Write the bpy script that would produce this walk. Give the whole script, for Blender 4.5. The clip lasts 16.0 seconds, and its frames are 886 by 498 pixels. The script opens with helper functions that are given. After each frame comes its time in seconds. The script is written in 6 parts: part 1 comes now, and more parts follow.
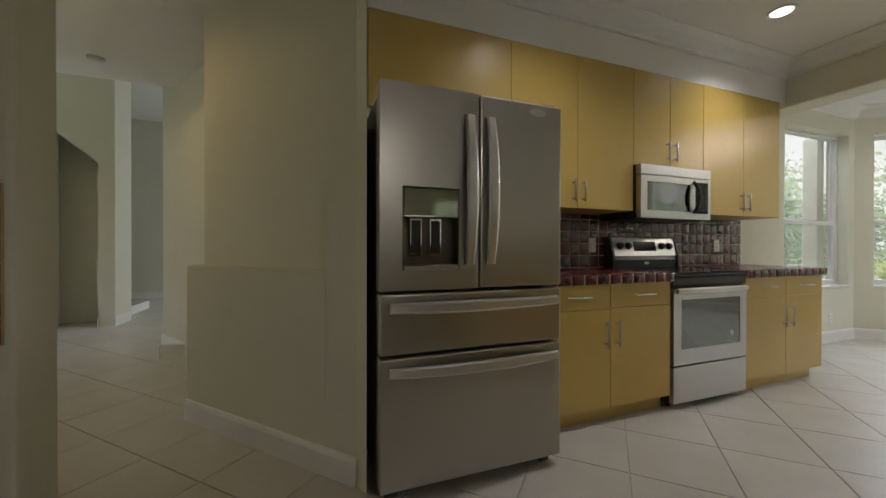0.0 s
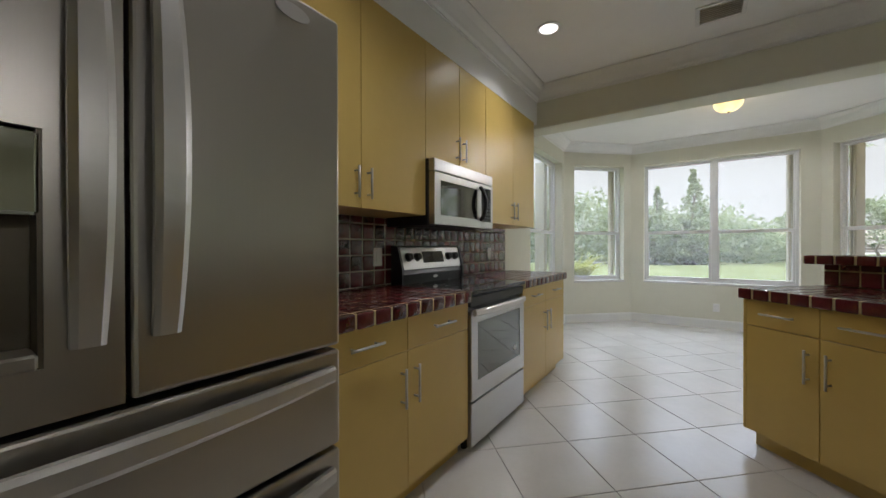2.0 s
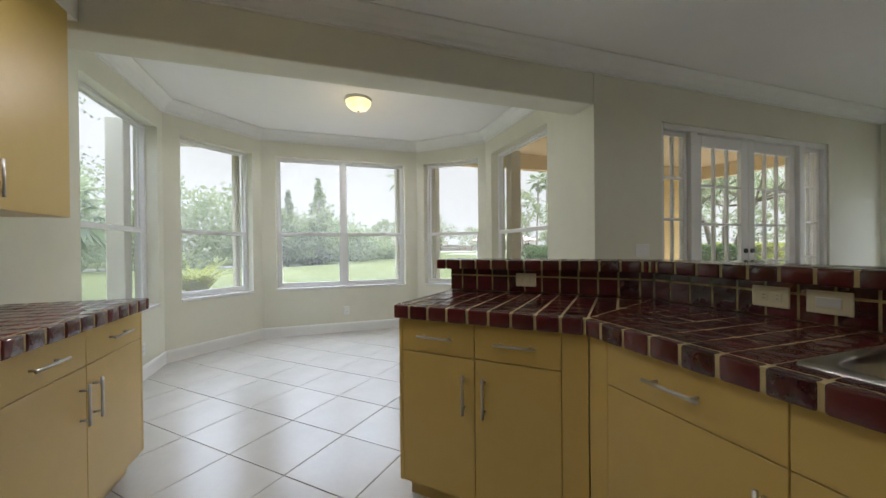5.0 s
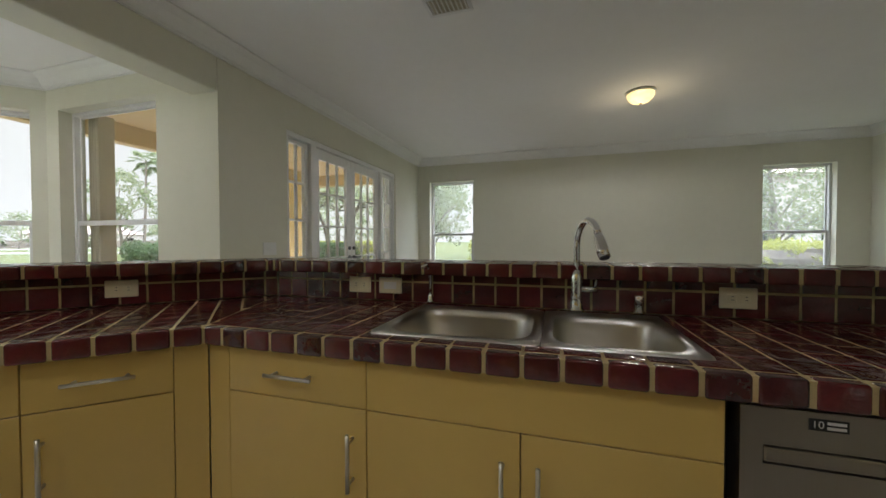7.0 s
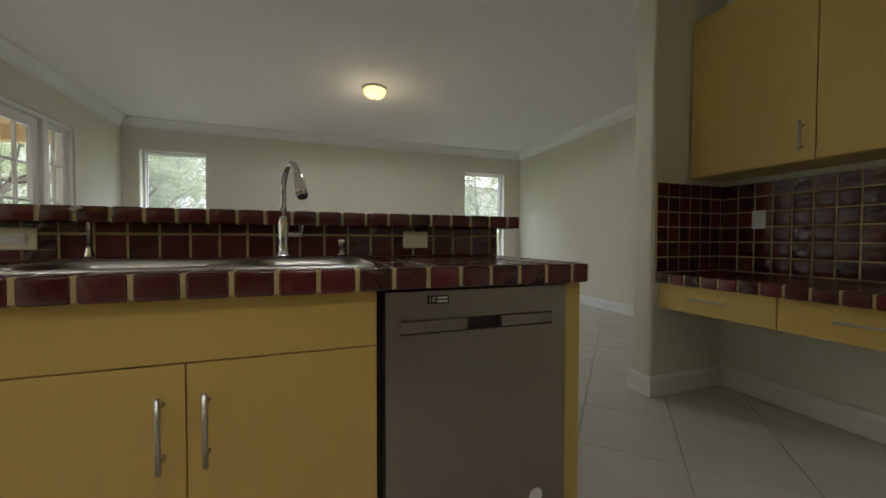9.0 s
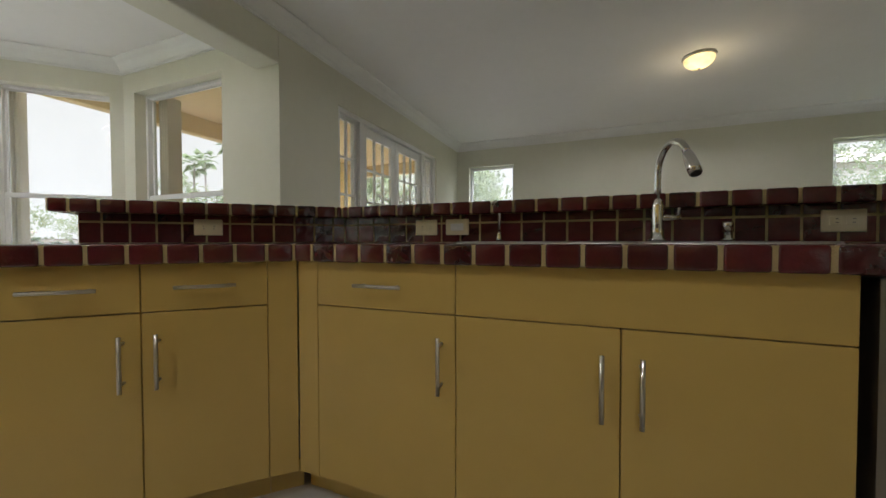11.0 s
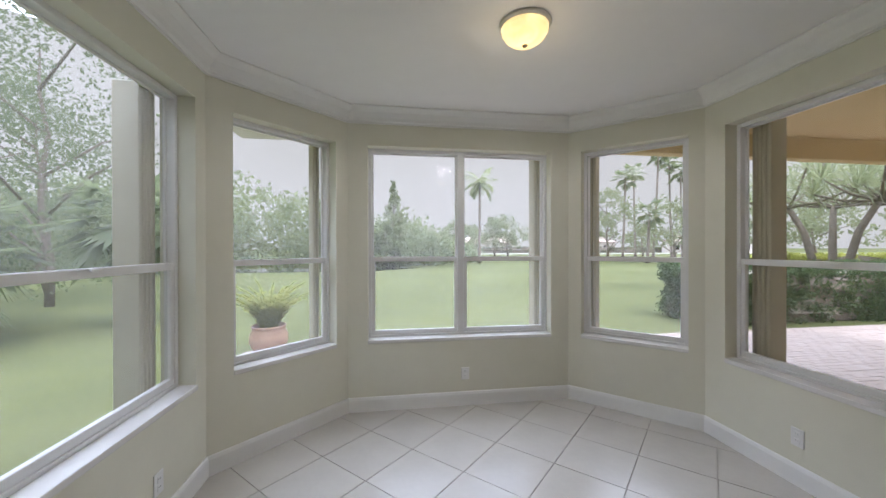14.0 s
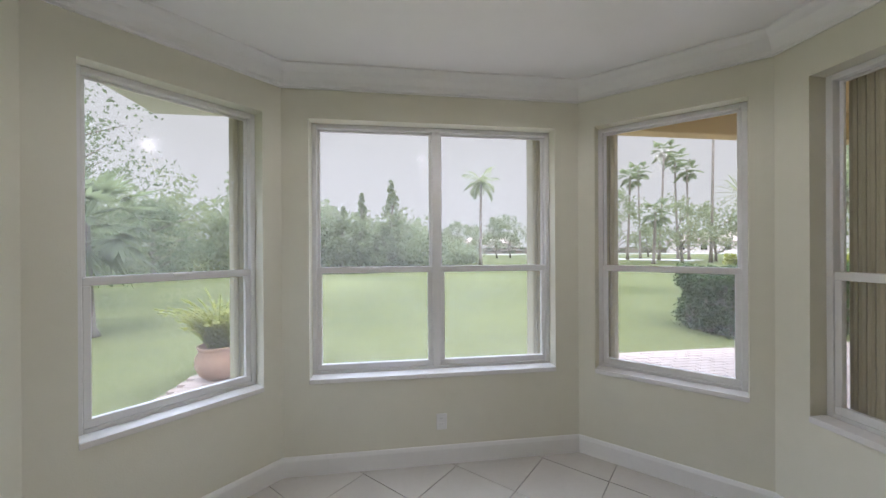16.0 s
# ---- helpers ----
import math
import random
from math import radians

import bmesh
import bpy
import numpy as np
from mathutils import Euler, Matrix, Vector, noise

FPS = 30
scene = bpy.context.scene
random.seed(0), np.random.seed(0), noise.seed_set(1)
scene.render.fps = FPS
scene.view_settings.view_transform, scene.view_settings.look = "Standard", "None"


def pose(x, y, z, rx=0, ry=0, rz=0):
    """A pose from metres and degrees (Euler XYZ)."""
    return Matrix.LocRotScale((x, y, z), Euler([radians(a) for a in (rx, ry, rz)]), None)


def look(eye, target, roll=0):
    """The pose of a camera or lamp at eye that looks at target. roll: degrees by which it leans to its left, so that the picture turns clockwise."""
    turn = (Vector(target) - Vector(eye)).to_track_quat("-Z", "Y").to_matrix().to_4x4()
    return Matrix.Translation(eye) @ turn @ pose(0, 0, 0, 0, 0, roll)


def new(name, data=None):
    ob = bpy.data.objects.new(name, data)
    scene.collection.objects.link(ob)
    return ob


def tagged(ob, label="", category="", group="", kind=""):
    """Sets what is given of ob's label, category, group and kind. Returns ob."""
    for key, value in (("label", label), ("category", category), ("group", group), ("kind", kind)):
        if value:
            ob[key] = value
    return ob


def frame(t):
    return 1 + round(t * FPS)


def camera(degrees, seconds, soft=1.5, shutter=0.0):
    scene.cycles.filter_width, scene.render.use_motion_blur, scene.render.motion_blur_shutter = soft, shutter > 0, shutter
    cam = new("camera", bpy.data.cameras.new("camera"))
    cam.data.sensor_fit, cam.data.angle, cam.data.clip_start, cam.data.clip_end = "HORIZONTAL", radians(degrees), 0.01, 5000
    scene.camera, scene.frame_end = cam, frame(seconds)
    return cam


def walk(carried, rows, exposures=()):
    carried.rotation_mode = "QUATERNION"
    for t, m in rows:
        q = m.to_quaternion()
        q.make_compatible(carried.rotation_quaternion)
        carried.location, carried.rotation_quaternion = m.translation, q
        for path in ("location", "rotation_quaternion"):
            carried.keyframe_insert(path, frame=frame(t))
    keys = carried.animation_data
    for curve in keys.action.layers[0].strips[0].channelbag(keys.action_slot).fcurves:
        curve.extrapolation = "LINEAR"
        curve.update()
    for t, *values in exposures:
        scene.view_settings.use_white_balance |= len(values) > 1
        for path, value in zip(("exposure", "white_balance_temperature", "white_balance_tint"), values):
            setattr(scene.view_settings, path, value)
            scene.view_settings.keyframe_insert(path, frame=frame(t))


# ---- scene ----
cam = camera(101.6, 16.0)
PATH = [
    (0, (0.33, -0.404, 1.085), (-1.544, 0.294, 1.076), 0.1),
    (0.5, (0.047, -0.302, 1.128), (-1.687, 0.695, 1.123), -0.4),
    (1, (-0.132, -0.179, 1.149), (-1.639, 1.135, 1.128), 0.1),
    (1.5, (-0.252, -0.024, 1.166), (-1.558, 1.491, 1.148), -0.0),
    (2, (-0.35, 0.126, 1.167), (-1.499, 1.764, 1.156), -0.1),
    (2.5, (-0.467, 0.31, 1.159), (-1.441, 2.057, 1.15), -0.1),
    (3, (-0.54, 0.505, 1.146), (-1.328, 2.343, 1.145), -0.2),
    (3.2, (-0.551, 0.572, 1.148), (-1.266, 2.439, 1.151), -0.3),
    (5.5, (-0.441, 1.322, 1.195), (0.628, 3.012, 1.171), -0.4),
    (6, (-0.426, 1.342, 1.196), (1.032, 2.71, 1.167), -0.3),
    (6.5, (-0.455, 1.279, 1.214), (1.333, 2.175, 1.179), -0.1),
    (7, (-0.469, 1.19, 1.204), (1.442, 1.779, 1.162), -0.1),
    (7.5, (-0.489, 1.098, 1.178), (1.477, 1.46, 1.128), -0.1),
    (8, (-0.508, 1.007, 1.112), (1.481, 1.209, 1.066), -0.3),
    (8.2, (-0.519, 0.962, 1.092), (1.478, 1.061, 1.037), -0.0),
    (9.2, (-0.512, 0.985, 0.972), (1.355, 0.268, 0.922), 0.1),
    (10.3, (-0.489, 1.091, 0.868), (1.482, 0.76, 0.814), 0.2),
    (10.5, (-0.496, 1.172, 0.875), (1.503, 1.152, 0.823), 0.1),
    (11, (-0.54, 1.35, 0.932), (1.316, 2.094, 0.888), -0.1),
    (11.5, (-0.613, 1.512, 1.229), (0.931, 2.783, 1.197), -0.1),
    (12, (-0.711, 1.729, 1.428), (0.555, 3.278, 1.4), -0.2),
    (12.5, (-0.817, 2.088, 1.496), (-0.137, 3.968, 1.463), -0.3),
    (13, (-0.894, 2.568, 1.511), (-0.5, 4.529, 1.488), -0.3),
    (13.5, (-0.86, 2.926, 1.473), (-0.573, 4.905, 1.474), -0.3),
    (14, (-0.823, 3.17, 1.491), (-0.533, 5.148, 1.484), -0.1),
    (14.5, (-0.754, 3.393, 1.501), (-0.469, 5.373, 1.499), -0.4),
    (15, (-0.67, 3.597, 1.512), (-0.394, 5.578, 1.508), -0.3),
    (15.5, (-0.563, 3.786, 1.523), (-0.292, 5.768, 1.522), -0.4),
    (16, (-0.459, 3.972, 1.534), (-0.184, 5.953, 1.531), -0.3),
]
walk(cam, [(t, look(eye, target, roll)) for t, eye, target, roll in PATH], [(0.0, 0.76, 6330, 13), (1.5, 0.74, 5970, 14), (5.0, 0.88, 5980, 14), (8.0, 0.95, 6070, 12), (10.8, 0.93, 6100, 13), (12.0, 0.58, 5960, 18), (13.0, 0.42, 5950, 19), (16.0, 0.45, 5950, 19)])


# ---------------------------------------------------------------- world, sun, large lights
def daylight():
    w = bpy.data.worlds.new("sky")
    scene.world = w
    w.use_nodes = True
    nt = w.node_tree
    nt.nodes.clear()
    out = nt.nodes.new("ShaderNodeOutputWorld")
    bg = nt.nodes.new("ShaderNodeBackground")
    sky = nt.nodes.new("ShaderNodeTexSky")
    sky.sky_type = "NISHITA"
    sky.sun_disc = False
    sky.sun_elevation = radians(52)
    sky.sun_rotation = radians(200)
    sky.air_density, sky.dust_density, sky.ozone_density = 1.0, 4.0, 1.0
    mix = nt.nodes.new("ShaderNodeMix")
    mix.data_type = "RGBA"
    mix.inputs[0].default_value = 0.8
    nt.links.new(sky.outputs[0], mix.inputs[6])
    mix.inputs[7].default_value = SKY_CLOUD
    nt.links.new(mix.outputs[2], bg.inputs[0])
    bg.inputs[1].default_value = SKY_STRENGTH
    nt.links.new(bg.outputs[0], out.inputs[0])
    sun = new("sun", bpy.data.lights.new("sun", "SUN"))
    sun.data.energy, sun.data.angle, sun.data.color = SUN_STRENGTH, radians(12), (1.0, 0.95, 0.87)
    sun.matrix_world = look((3.0, -6.0, 12.0), (0, 0, 0))


SKY_CLOUD = (38.0, 41.5, 47.0, 1.0)
SKY_STRENGTH = 0.10
SUN_STRENGTH = 2.0
HAZE = 0.55                   # glow of the far sky
BAY_WATTS, FAMILY_WATTS, HALL_WATTS, CAN_WATTS = 26, 29, 11, 25
daylight()


# ---------------------------------------------------------------- materials
def socket(node, name):
    return node.inputs[name]


def base_material(name, colour, rough=0.5, metal=0.0, spec=0.5):
    m = bpy.data.materials.new(name)
    m.use_nodes = True
    b = m.node_tree.nodes["Principled BSDF"]
    b.inputs["Base Color"].default_value = (*colour, 1)
    b.inputs["Roughness"].default_value = rough
    b.inputs["Metallic"].default_value = metal
    b.inputs["Specular IOR Level"].default_value = spec
    return m, m.node_tree, b


def varied(name, c1, c2, rough=0.5, scale=4.0, detail=6.0, metal=0.0, bump=0.0, bump_scale=60.0,
           stretch=(1, 1, 1), per_object=0.0, rough_vary=0.0, spec=0.5, coords="Object", island=0.0):
    """Two-scale procedural surface between the colours c1 and c2, with fine relief."""
    m, nt, b = base_material(name, c1, rough, metal, spec)
    N, L = nt.nodes, nt.links
    tc = N.new("ShaderNodeTexCoord")
    mp = N.new("ShaderNodeMapping")
    mp.inputs["Scale"].default_value = stretch
    L.new(tc.outputs[coords], mp.inputs[0])
    n1 = N.new("ShaderNodeTexNoise")
    n1.inputs["Scale"].default_value, n1.inputs["Detail"].default_value = scale, detail
    L.new(mp.outputs[0], n1.inputs["Vector"])
    n2 = N.new("ShaderNodeTexNoise")
    n2.inputs["Scale"].default_value, n2.inputs["Detail"].default_value = scale * 9, 3.0
    L.new(mp.outputs[0], n2.inputs["Vector"])
    add = N.new("ShaderNodeMath")
    add.operation = "MULTIPLY_ADD"
    add.inputs[1].default_value = 0.35
    L.new(n2.outputs[0], add.inputs[0])
    L.new(n1.outputs[0], add.inputs[2])
    last = add.outputs[0]
    if per_object or island:
        if island:
            g = N.new("ShaderNodeNewGeometry")
            rnd, k = g.outputs["Random Per Island"], island
        else:
            g = N.new("ShaderNodeObjectInfo")
            rnd, k = g.outputs["Random"], per_object
        a2 = N.new("ShaderNodeMath")
        a2.operation = "MULTIPLY_ADD"
        a2.inputs[1].default_value = k
        L.new(rnd, a2.inputs[0])
        L.new(last, a2.inputs[2])
        last = a2.outputs[0]
    ramp = N.new("ShaderNodeMapRange")
    ramp.inputs[1].default_value = 0.38
    ramp.inputs[2].default_value = 0.98 + per_object + island
    L.new(last, ramp.inputs[0])
    mix = N.new("ShaderNodeMix")
    mix.data_type = "RGBA"
    mix.inputs[6].default_value, mix.inputs[7].default_value = (*c1, 1), (*c2, 1)
    L.new(ramp.outputs[0], mix.inputs[0])
    L.new(mix.outputs[2], b.inputs["Base Color"])
    if rough_vary:
        r = N.new("ShaderNodeMapRange")
        r.inputs[3].default_value, r.inputs[4].default_value = rough - rough_vary, rough + rough_vary
        L.new(n1.outputs[0], r.inputs[0])
        L.new(r.outputs[0], b.inputs["Roughness"])
    if bump:
        n3 = N.new("ShaderNodeTexNoise")
        n3.inputs["Scale"].default_value, n3.inputs["Detail"].default_value = bump_scale, 4.0
        L.new(mp.outputs[0], n3.inputs["Vector"])
        bp = N.new("ShaderNodeBump")
        bp.inputs["Strength"].default_value, bp.inputs["Distance"].default_value = bump, 0.01
        L.new(n3.outputs[0], bp.inputs["Height"])
        L.new(bp.outputs[0], b.inputs["Normal"])
    return m


WALL = varied("cream_wall_paint", (0.675, 0.665, 0.555), (0.735, 0.725, 0.615), 0.75, 1.2, bump=0.12, bump_scale=140, spec=0.3)
CEIL = varied("ceiling_paint", (0.80, 0.795, 0.775), (0.85, 0.845, 0.825), 0.85, 1.0, bump=0.15, bump_scale=120, spec=0.2)
TRIM = varied("white_gloss_trim", (0.76, 0.76, 0.74), (0.82, 0.82, 0.80), 0.35, 3.0, bump=0.03, bump_scale=60)
CAB = varied("yellow_laminate", (0.565, 0.395, 0.105), (0.625, 0.445, 0.13), 0.33, 1.5, bump=0.03, bump_scale=50, rough_vary=0.06)
# carcass colour, darkened so the gaps between fronts look shaded
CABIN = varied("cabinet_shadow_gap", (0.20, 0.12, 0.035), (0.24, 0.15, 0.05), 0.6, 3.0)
TILE_RED = varied("burgundy_glazed_tile", (0.018, 0.005, 0.006), (0.135, 0.016, 0.020), 0.08, 14.0, bump=0.55, bump_scale=22,
                  per_object=0.75, rough_vary=0.03, spec=0.75)
GROUT = varied("sandy_grout", (0.44, 0.34, 0.16), (0.54, 0.43, 0.22), 0.9, 18.0, bump=0.3, bump_scale=220)
GROUT_PALE = varied("pale_wall_grout", (0.46, 0.41, 0.31), (0.55, 0.50, 0.39), 0.9, 18.0, bump=0.3, bump_scale=220)
FLOOR_TILE = varied("cream_floor_tile", (0.53, 0.505, 0.46), (0.61, 0.585, 0.535), 0.24, 3.5, bump=0.06, bump_scale=30, per_object=0.25, rough_vary=0.06)
FLOOR_GROUT = varied("floor_grout", (0.44, 0.415, 0.37), (0.50, 0.475, 0.425), 0.9, 12.0)
STEEL = varied("brushed_stainless", (0.45, 0.43, 0.39), (0.465, 0.445, 0.405), 0.31, 2.0, metal=1.0, bump=0.0, bump_scale=30,
               stretch=(160, 160, 0.6), rough_vary=0.02)
STEEL_DARK = varied("tinted_brushed_stainless", (0.33, 0.295, 0.25), (0.35, 0.315, 0.27), 0.36, 2.0, metal=1.0, bump=0.0, bump_scale=30,
                    stretch=(160, 160, 0.6), rough_vary=0.02)
STEEL_BRIGHT = varied("polished_stainless", (0.58, 0.57, 0.55), (0.64, 0.63, 0.61), 0.34, 3.0, metal=1.0, rough_vary=0.04)
STEEL_H = varied("brushed_stainless_level", (0.55, 0.545, 0.53), (0.58, 0.575, 0.56), 0.30, 2.0, metal=1.0, bump=0.015, bump_scale=30,
                 stretch=(60, 1.0, 60), rough_vary=0.05)
STEEL_BOWL = varied("satin_steel_bowl", (0.45, 0.435, 0.40), (0.52, 0.505, 0.47), 0.30, 2.0, metal=1.0, rough_vary=0.03)
CHROME = base_material("chrome", (0.78, 0.78, 0.78), 0.06, 1.0)[0]
NICKEL = varied("satin_nickel", (0.55, 0.54, 0.50), (0.62, 0.61, 0.57), 0.32, 30.0, metal=1.0)
BLACK = varied("black_plastic", (0.012, 0.012, 0.012), (0.022, 0.022, 0.022), 0.35, 12.0)
BLACK_GLASS = base_material("black_glass", (0.008, 0.008, 0.009), 0.04, 0.0, 0.6)[0]
MIRROR_GLASS = base_material("reflective_door_glass", (0.20, 0.205, 0.195), 0.05, 1.0)[0]
TOUCH_PANEL = base_material("tinted_touch_panel", (0.30, 0.31, 0.25), 0.07, 1.0)[0]
RECESS_METAL = varied("brown_recess_metal", (0.12, 0.105, 0.08), (0.15, 0.135, 0.105), 0.35, 3.0, metal=0.8)
DARK_GREY = varied("dark_grey_plastic", (0.05, 0.05, 0.05), (0.07, 0.07, 0.07), 0.4, 12.0)
IVORY = varied("ivory_plastic", (0.72, 0.66, 0.47), (0.78, 0.72, 0.53), 0.35, 8.0)
WHITE_PL = varied("white_plastic", (0.74, 0.74, 0.72), (0.80, 0.80, 0.78), 0.35, 8.0)
ALU = varied("white_aluminium", (0.70, 0.70, 0.69), (0.77, 0.77, 0.76), 0.4, 6.0)
SILL = varied("white_marble_sill", (0.72, 0.71, 0.69), (0.80, 0.79, 0.77), 0.2, 5.0)
SHUTTER = varied("beige_shutter", (0.42, 0.38, 0.27), (0.50, 0.46, 0.34), 0.45, 4.0)
STUCCO = varied("yellow_stucco", (0.62, 0.44, 0.16), (0.70, 0.52, 0.22), 0.9, 3.0, bump=0.5, bump_scale=90)
SOFFIT = varied("tan_soffit", (0.58, 0.44, 0.22), (0.64, 0.50, 0.28), 0.9, 3.0, bump=0.3, bump_scale=90)
FASCIA = varied("white_fascia", (0.66, 0.64, 0.58), (0.74, 0.72, 0.66), 0.6, 3.0)
ROOFTILE = varied("terracotta_roof", (0.34, 0.25, 0.21), (0.44, 0.34, 0.29), 0.8, 2.0)
GRASS = varied("lawn", (0.055, 0.066, 0.022), (0.142, 0.152, 0.064), 0.95, 0.5, bump=0.8, bump_scale=35, coords="Generated", stretch=(400, 400, 1), spec=0.05)
LEAF = varied("green_leaf", (0.078, 0.098, 0.060), (0.165, 0.190, 0.122), 0.5, 2.0, island=0.5, spec=0.3)
# haze put into the colour: lighter and greyer, mostly for distant foliage
LEAF_PALE = varied("hazed_green_leaf", (0.125, 0.146, 0.092), (0.235, 0.255, 0.162), 0.5, 2.0, island=0.5, spec=0.3)
LEAF_DARK = varied("dark_hedge_leaf", (0.035, 0.06, 0.026), (0.085, 0.125, 0.055), 0.45, 2.0, island=0.5, spec=0.3)
LEAF_YEL = varied("yellow_green_leaf", (0.16, 0.185, 0.04), (0.31, 0.31, 0.08), 0.45, 3.0, island=0.5, spec=0.3)
def translucent(m, amount=0.5, gain=1.8):
    """Lets part of the light through a leaf."""
    nt = m.node_tree
    b = nt.nodes["Principled BSDF"]
    out = nt.nodes["Material Output"]
    tl = nt.nodes.new("ShaderNodeBsdfTranslucent")
    src = b.inputs["Base Color"].links[0].from_socket
    g = nt.nodes.new("ShaderNodeMix")
    g.data_type, g.blend_type = "RGBA", "MULTIPLY"
    g.inputs[0].default_value = 1.0
    g.inputs[7].default_value = (gain, gain, gain * 0.8, 1)
    nt.links.new(src, g.inputs[6])
    nt.links.new(g.outputs[2], tl.inputs[0])
    mx = nt.nodes.new("ShaderNodeMixShader")
    mx.inputs[0].default_value = amount
    nt.links.new(b.outputs[0], mx.inputs[1])
    nt.links.new(tl.outputs[0], mx.inputs[2])
    nt.links.new(mx.outputs[0], out.inputs[0])


for leaf in (LEAF, LEAF_PALE, LEAF_DARK, LEAF_YEL):
    translucent(leaf)
BARK = varied("grey_bark", (0.13, 0.11, 0.085), (0.24, 0.20, 0.16), 0.9, 6.0, bump=0.6, bump_scale=30)
TERRA = varied("terracotta_pot", (0.27, 0.165, 0.105), (0.37, 0.24, 0.165), 0.75, 5.0, bump=0.2, bump_scale=40)
PAVER = varied("pale_brick_paver", (0.31, 0.245, 0.21), (0.42, 0.345, 0.30), 0.85, 8.0, per_object=0.4, bump=0.4, bump_scale=60)
SAND = varied("paver_sand", (0.26, 0.22, 0.17), (0.34, 0.29, 0.23), 0.95, 20.0)
ROAD = varied("pale_asphalt", (0.42, 0.41, 0.39), (0.50, 0.49, 0.47), 0.9, 0.5)
WATER = base_material("canal_water", (0.02, 0.03, 0.025), 0.08)[0]
HOUSE = varied("pale_house_wall", (0.52, 0.46, 0.40), (0.60, 0.54, 0.47), 0.9, 0.6)


def glass_material():
    m = bpy.data.materials.new("window_glass")
    m.use_nodes = True
    nt = m.node_tree
    nt.nodes.clear()
    out = nt.nodes.new("ShaderNodeOutputMaterial")
    tr = nt.nodes.new("ShaderNodeBsdfTransparent")
    tr.inputs[0].default_value = (0.97, 0.98, 0.975, 1)
    gl = nt.nodes.new("ShaderNodeBsdfGlossy")
    gl.inputs["Roughness"].default_value = 0.02
    lw = nt.nodes.new("ShaderNodeLayerWeight")
    pw = nt.nodes.new("ShaderNodeMath")
    pw.operation = "POWER"
    pw.inputs[1].default_value = 4.0
    nt.links.new(lw.outputs["Facing"], pw.inputs[0])
    fr = nt.nodes.new("ShaderNodeMath")
    fr.operation = "MULTIPLY_ADD"
    fr.inputs[1].default_value, fr.inputs[2].default_value = 0.13, 0.003
    nt.links.new(pw.outputs[0], fr.inputs[0])
    mx = nt.nodes.new("ShaderNodeMixShader")
    nt.links.new(fr.outputs[0], mx.inputs[0])
    nt.links.new(tr.outputs[0], mx.inputs[1])
    nt.links.new(gl.outputs[0], mx.inputs[2])
    # a diffuse veil, mixed in to lay pale haze over the view outside
    veil = nt.nodes.new("ShaderNodeBsdfTranslucent")
    veil.inputs[0].default_value = (0.85, 0.85, 0.84, 1)
    tc = nt.nodes.new("ShaderNodeTexCoord")
    ns = nt.nodes.new("ShaderNodeTexNoise")
    ns.inputs["Scale"].default_value, ns.inputs["Detail"].default_value = 2.2, 4.0
    nt.links.new(tc.outputs["Object"], ns.inputs["Vector"])
    am = nt.nodes.new("ShaderNodeMapRange")
    am.inputs[3].default_value, am.inputs[4].default_value = 0.02, 0.09
    nt.links.new(ns.outputs[0], am.inputs[0])
    veil_mix = nt.nodes.new("ShaderNodeMixShader")
    nt.links.new(am.outputs[0], veil_mix.inputs[0])
    nt.links.new(mx.outputs[0], veil_mix.inputs[1])
    nt.links.new(veil.outputs[0], veil_mix.inputs[2])
    nt.links.new(veil_mix.outputs[0], out.inputs[0])
    return m


def lamp_glass(name, colour, strength):
    m, nt, b = base_material(name, (0.8, 0.62, 0.3), 0.4)
    N, L = nt.nodes, nt.links
    tc = N.new("ShaderNodeTexCoord")
    n = N.new("ShaderNodeTexNoise")
    n.inputs["Scale"].default_value, n.inputs["Detail"].default_value = 7.0, 4.0
    n.inputs["Distortion"].default_value = 1.5
    L.new(tc.outputs["Object"], n.inputs["Vector"])
    r = N.new("ShaderNodeMapRange")
    r.inputs[1].default_value, r.inputs[2].default_value = 0.35, 0.65
    r.inputs[3].default_value, r.inputs[4].default_value = strength * 0.6, strength * 1.25
    L.new(n.outputs[0], r.inputs[0])
    b.inputs["Emission Color"].default_value = (*colour, 1)
    L.new(r.outputs[0], b.inputs["Emission Strength"])
    return m


GLASS = glass_material()
ALABASTER = lamp_glass("lit_alabaster_glass", (1.0, 0.76, 0.30), 0.85)
CAN_LIGHT = lamp_glass("lit_can_lamp", (1.0, 0.95, 0.85), 1.6)


# ---------------------------------------------------------------- mesh helpers
def root_location(ob):
    while ob.parent:
        ob = ob.parent
    return ob.location.copy()


def thing(name, label, category, at, group="", kind=""):
    ob = new(name)
    ob.location = at
    ob.empty_display_size = 0.1
    return tagged(ob, label, category, group, kind)


def part(name, bm, material, parent=None, label="", smooth=False):
    """Links a bmesh, in world metres, as one mesh object under parent."""
    me = bpy.data.meshes.new(name)
    if parent is not None:
        bmesh.ops.translate(bm, verts=bm.verts, vec=-root_location(parent))
    bm.to_mesh(me)
    bm.free()
    me.materials.append(material)
    if smooth:
        me.polygons.foreach_set("use_smooth", [True] * len(me.polygons))
    ob = new(name, me)
    if parent is not None:
        ob.parent = parent
    if label:
        ob["label"] = label
    return ob


def setting(name, bm, material, label="", category=""):
    return tagged(part(name, bm, material), label, category, kind="structure")


def bm_new():
    return bmesh.new()


I4 = Matrix.Identity(4)


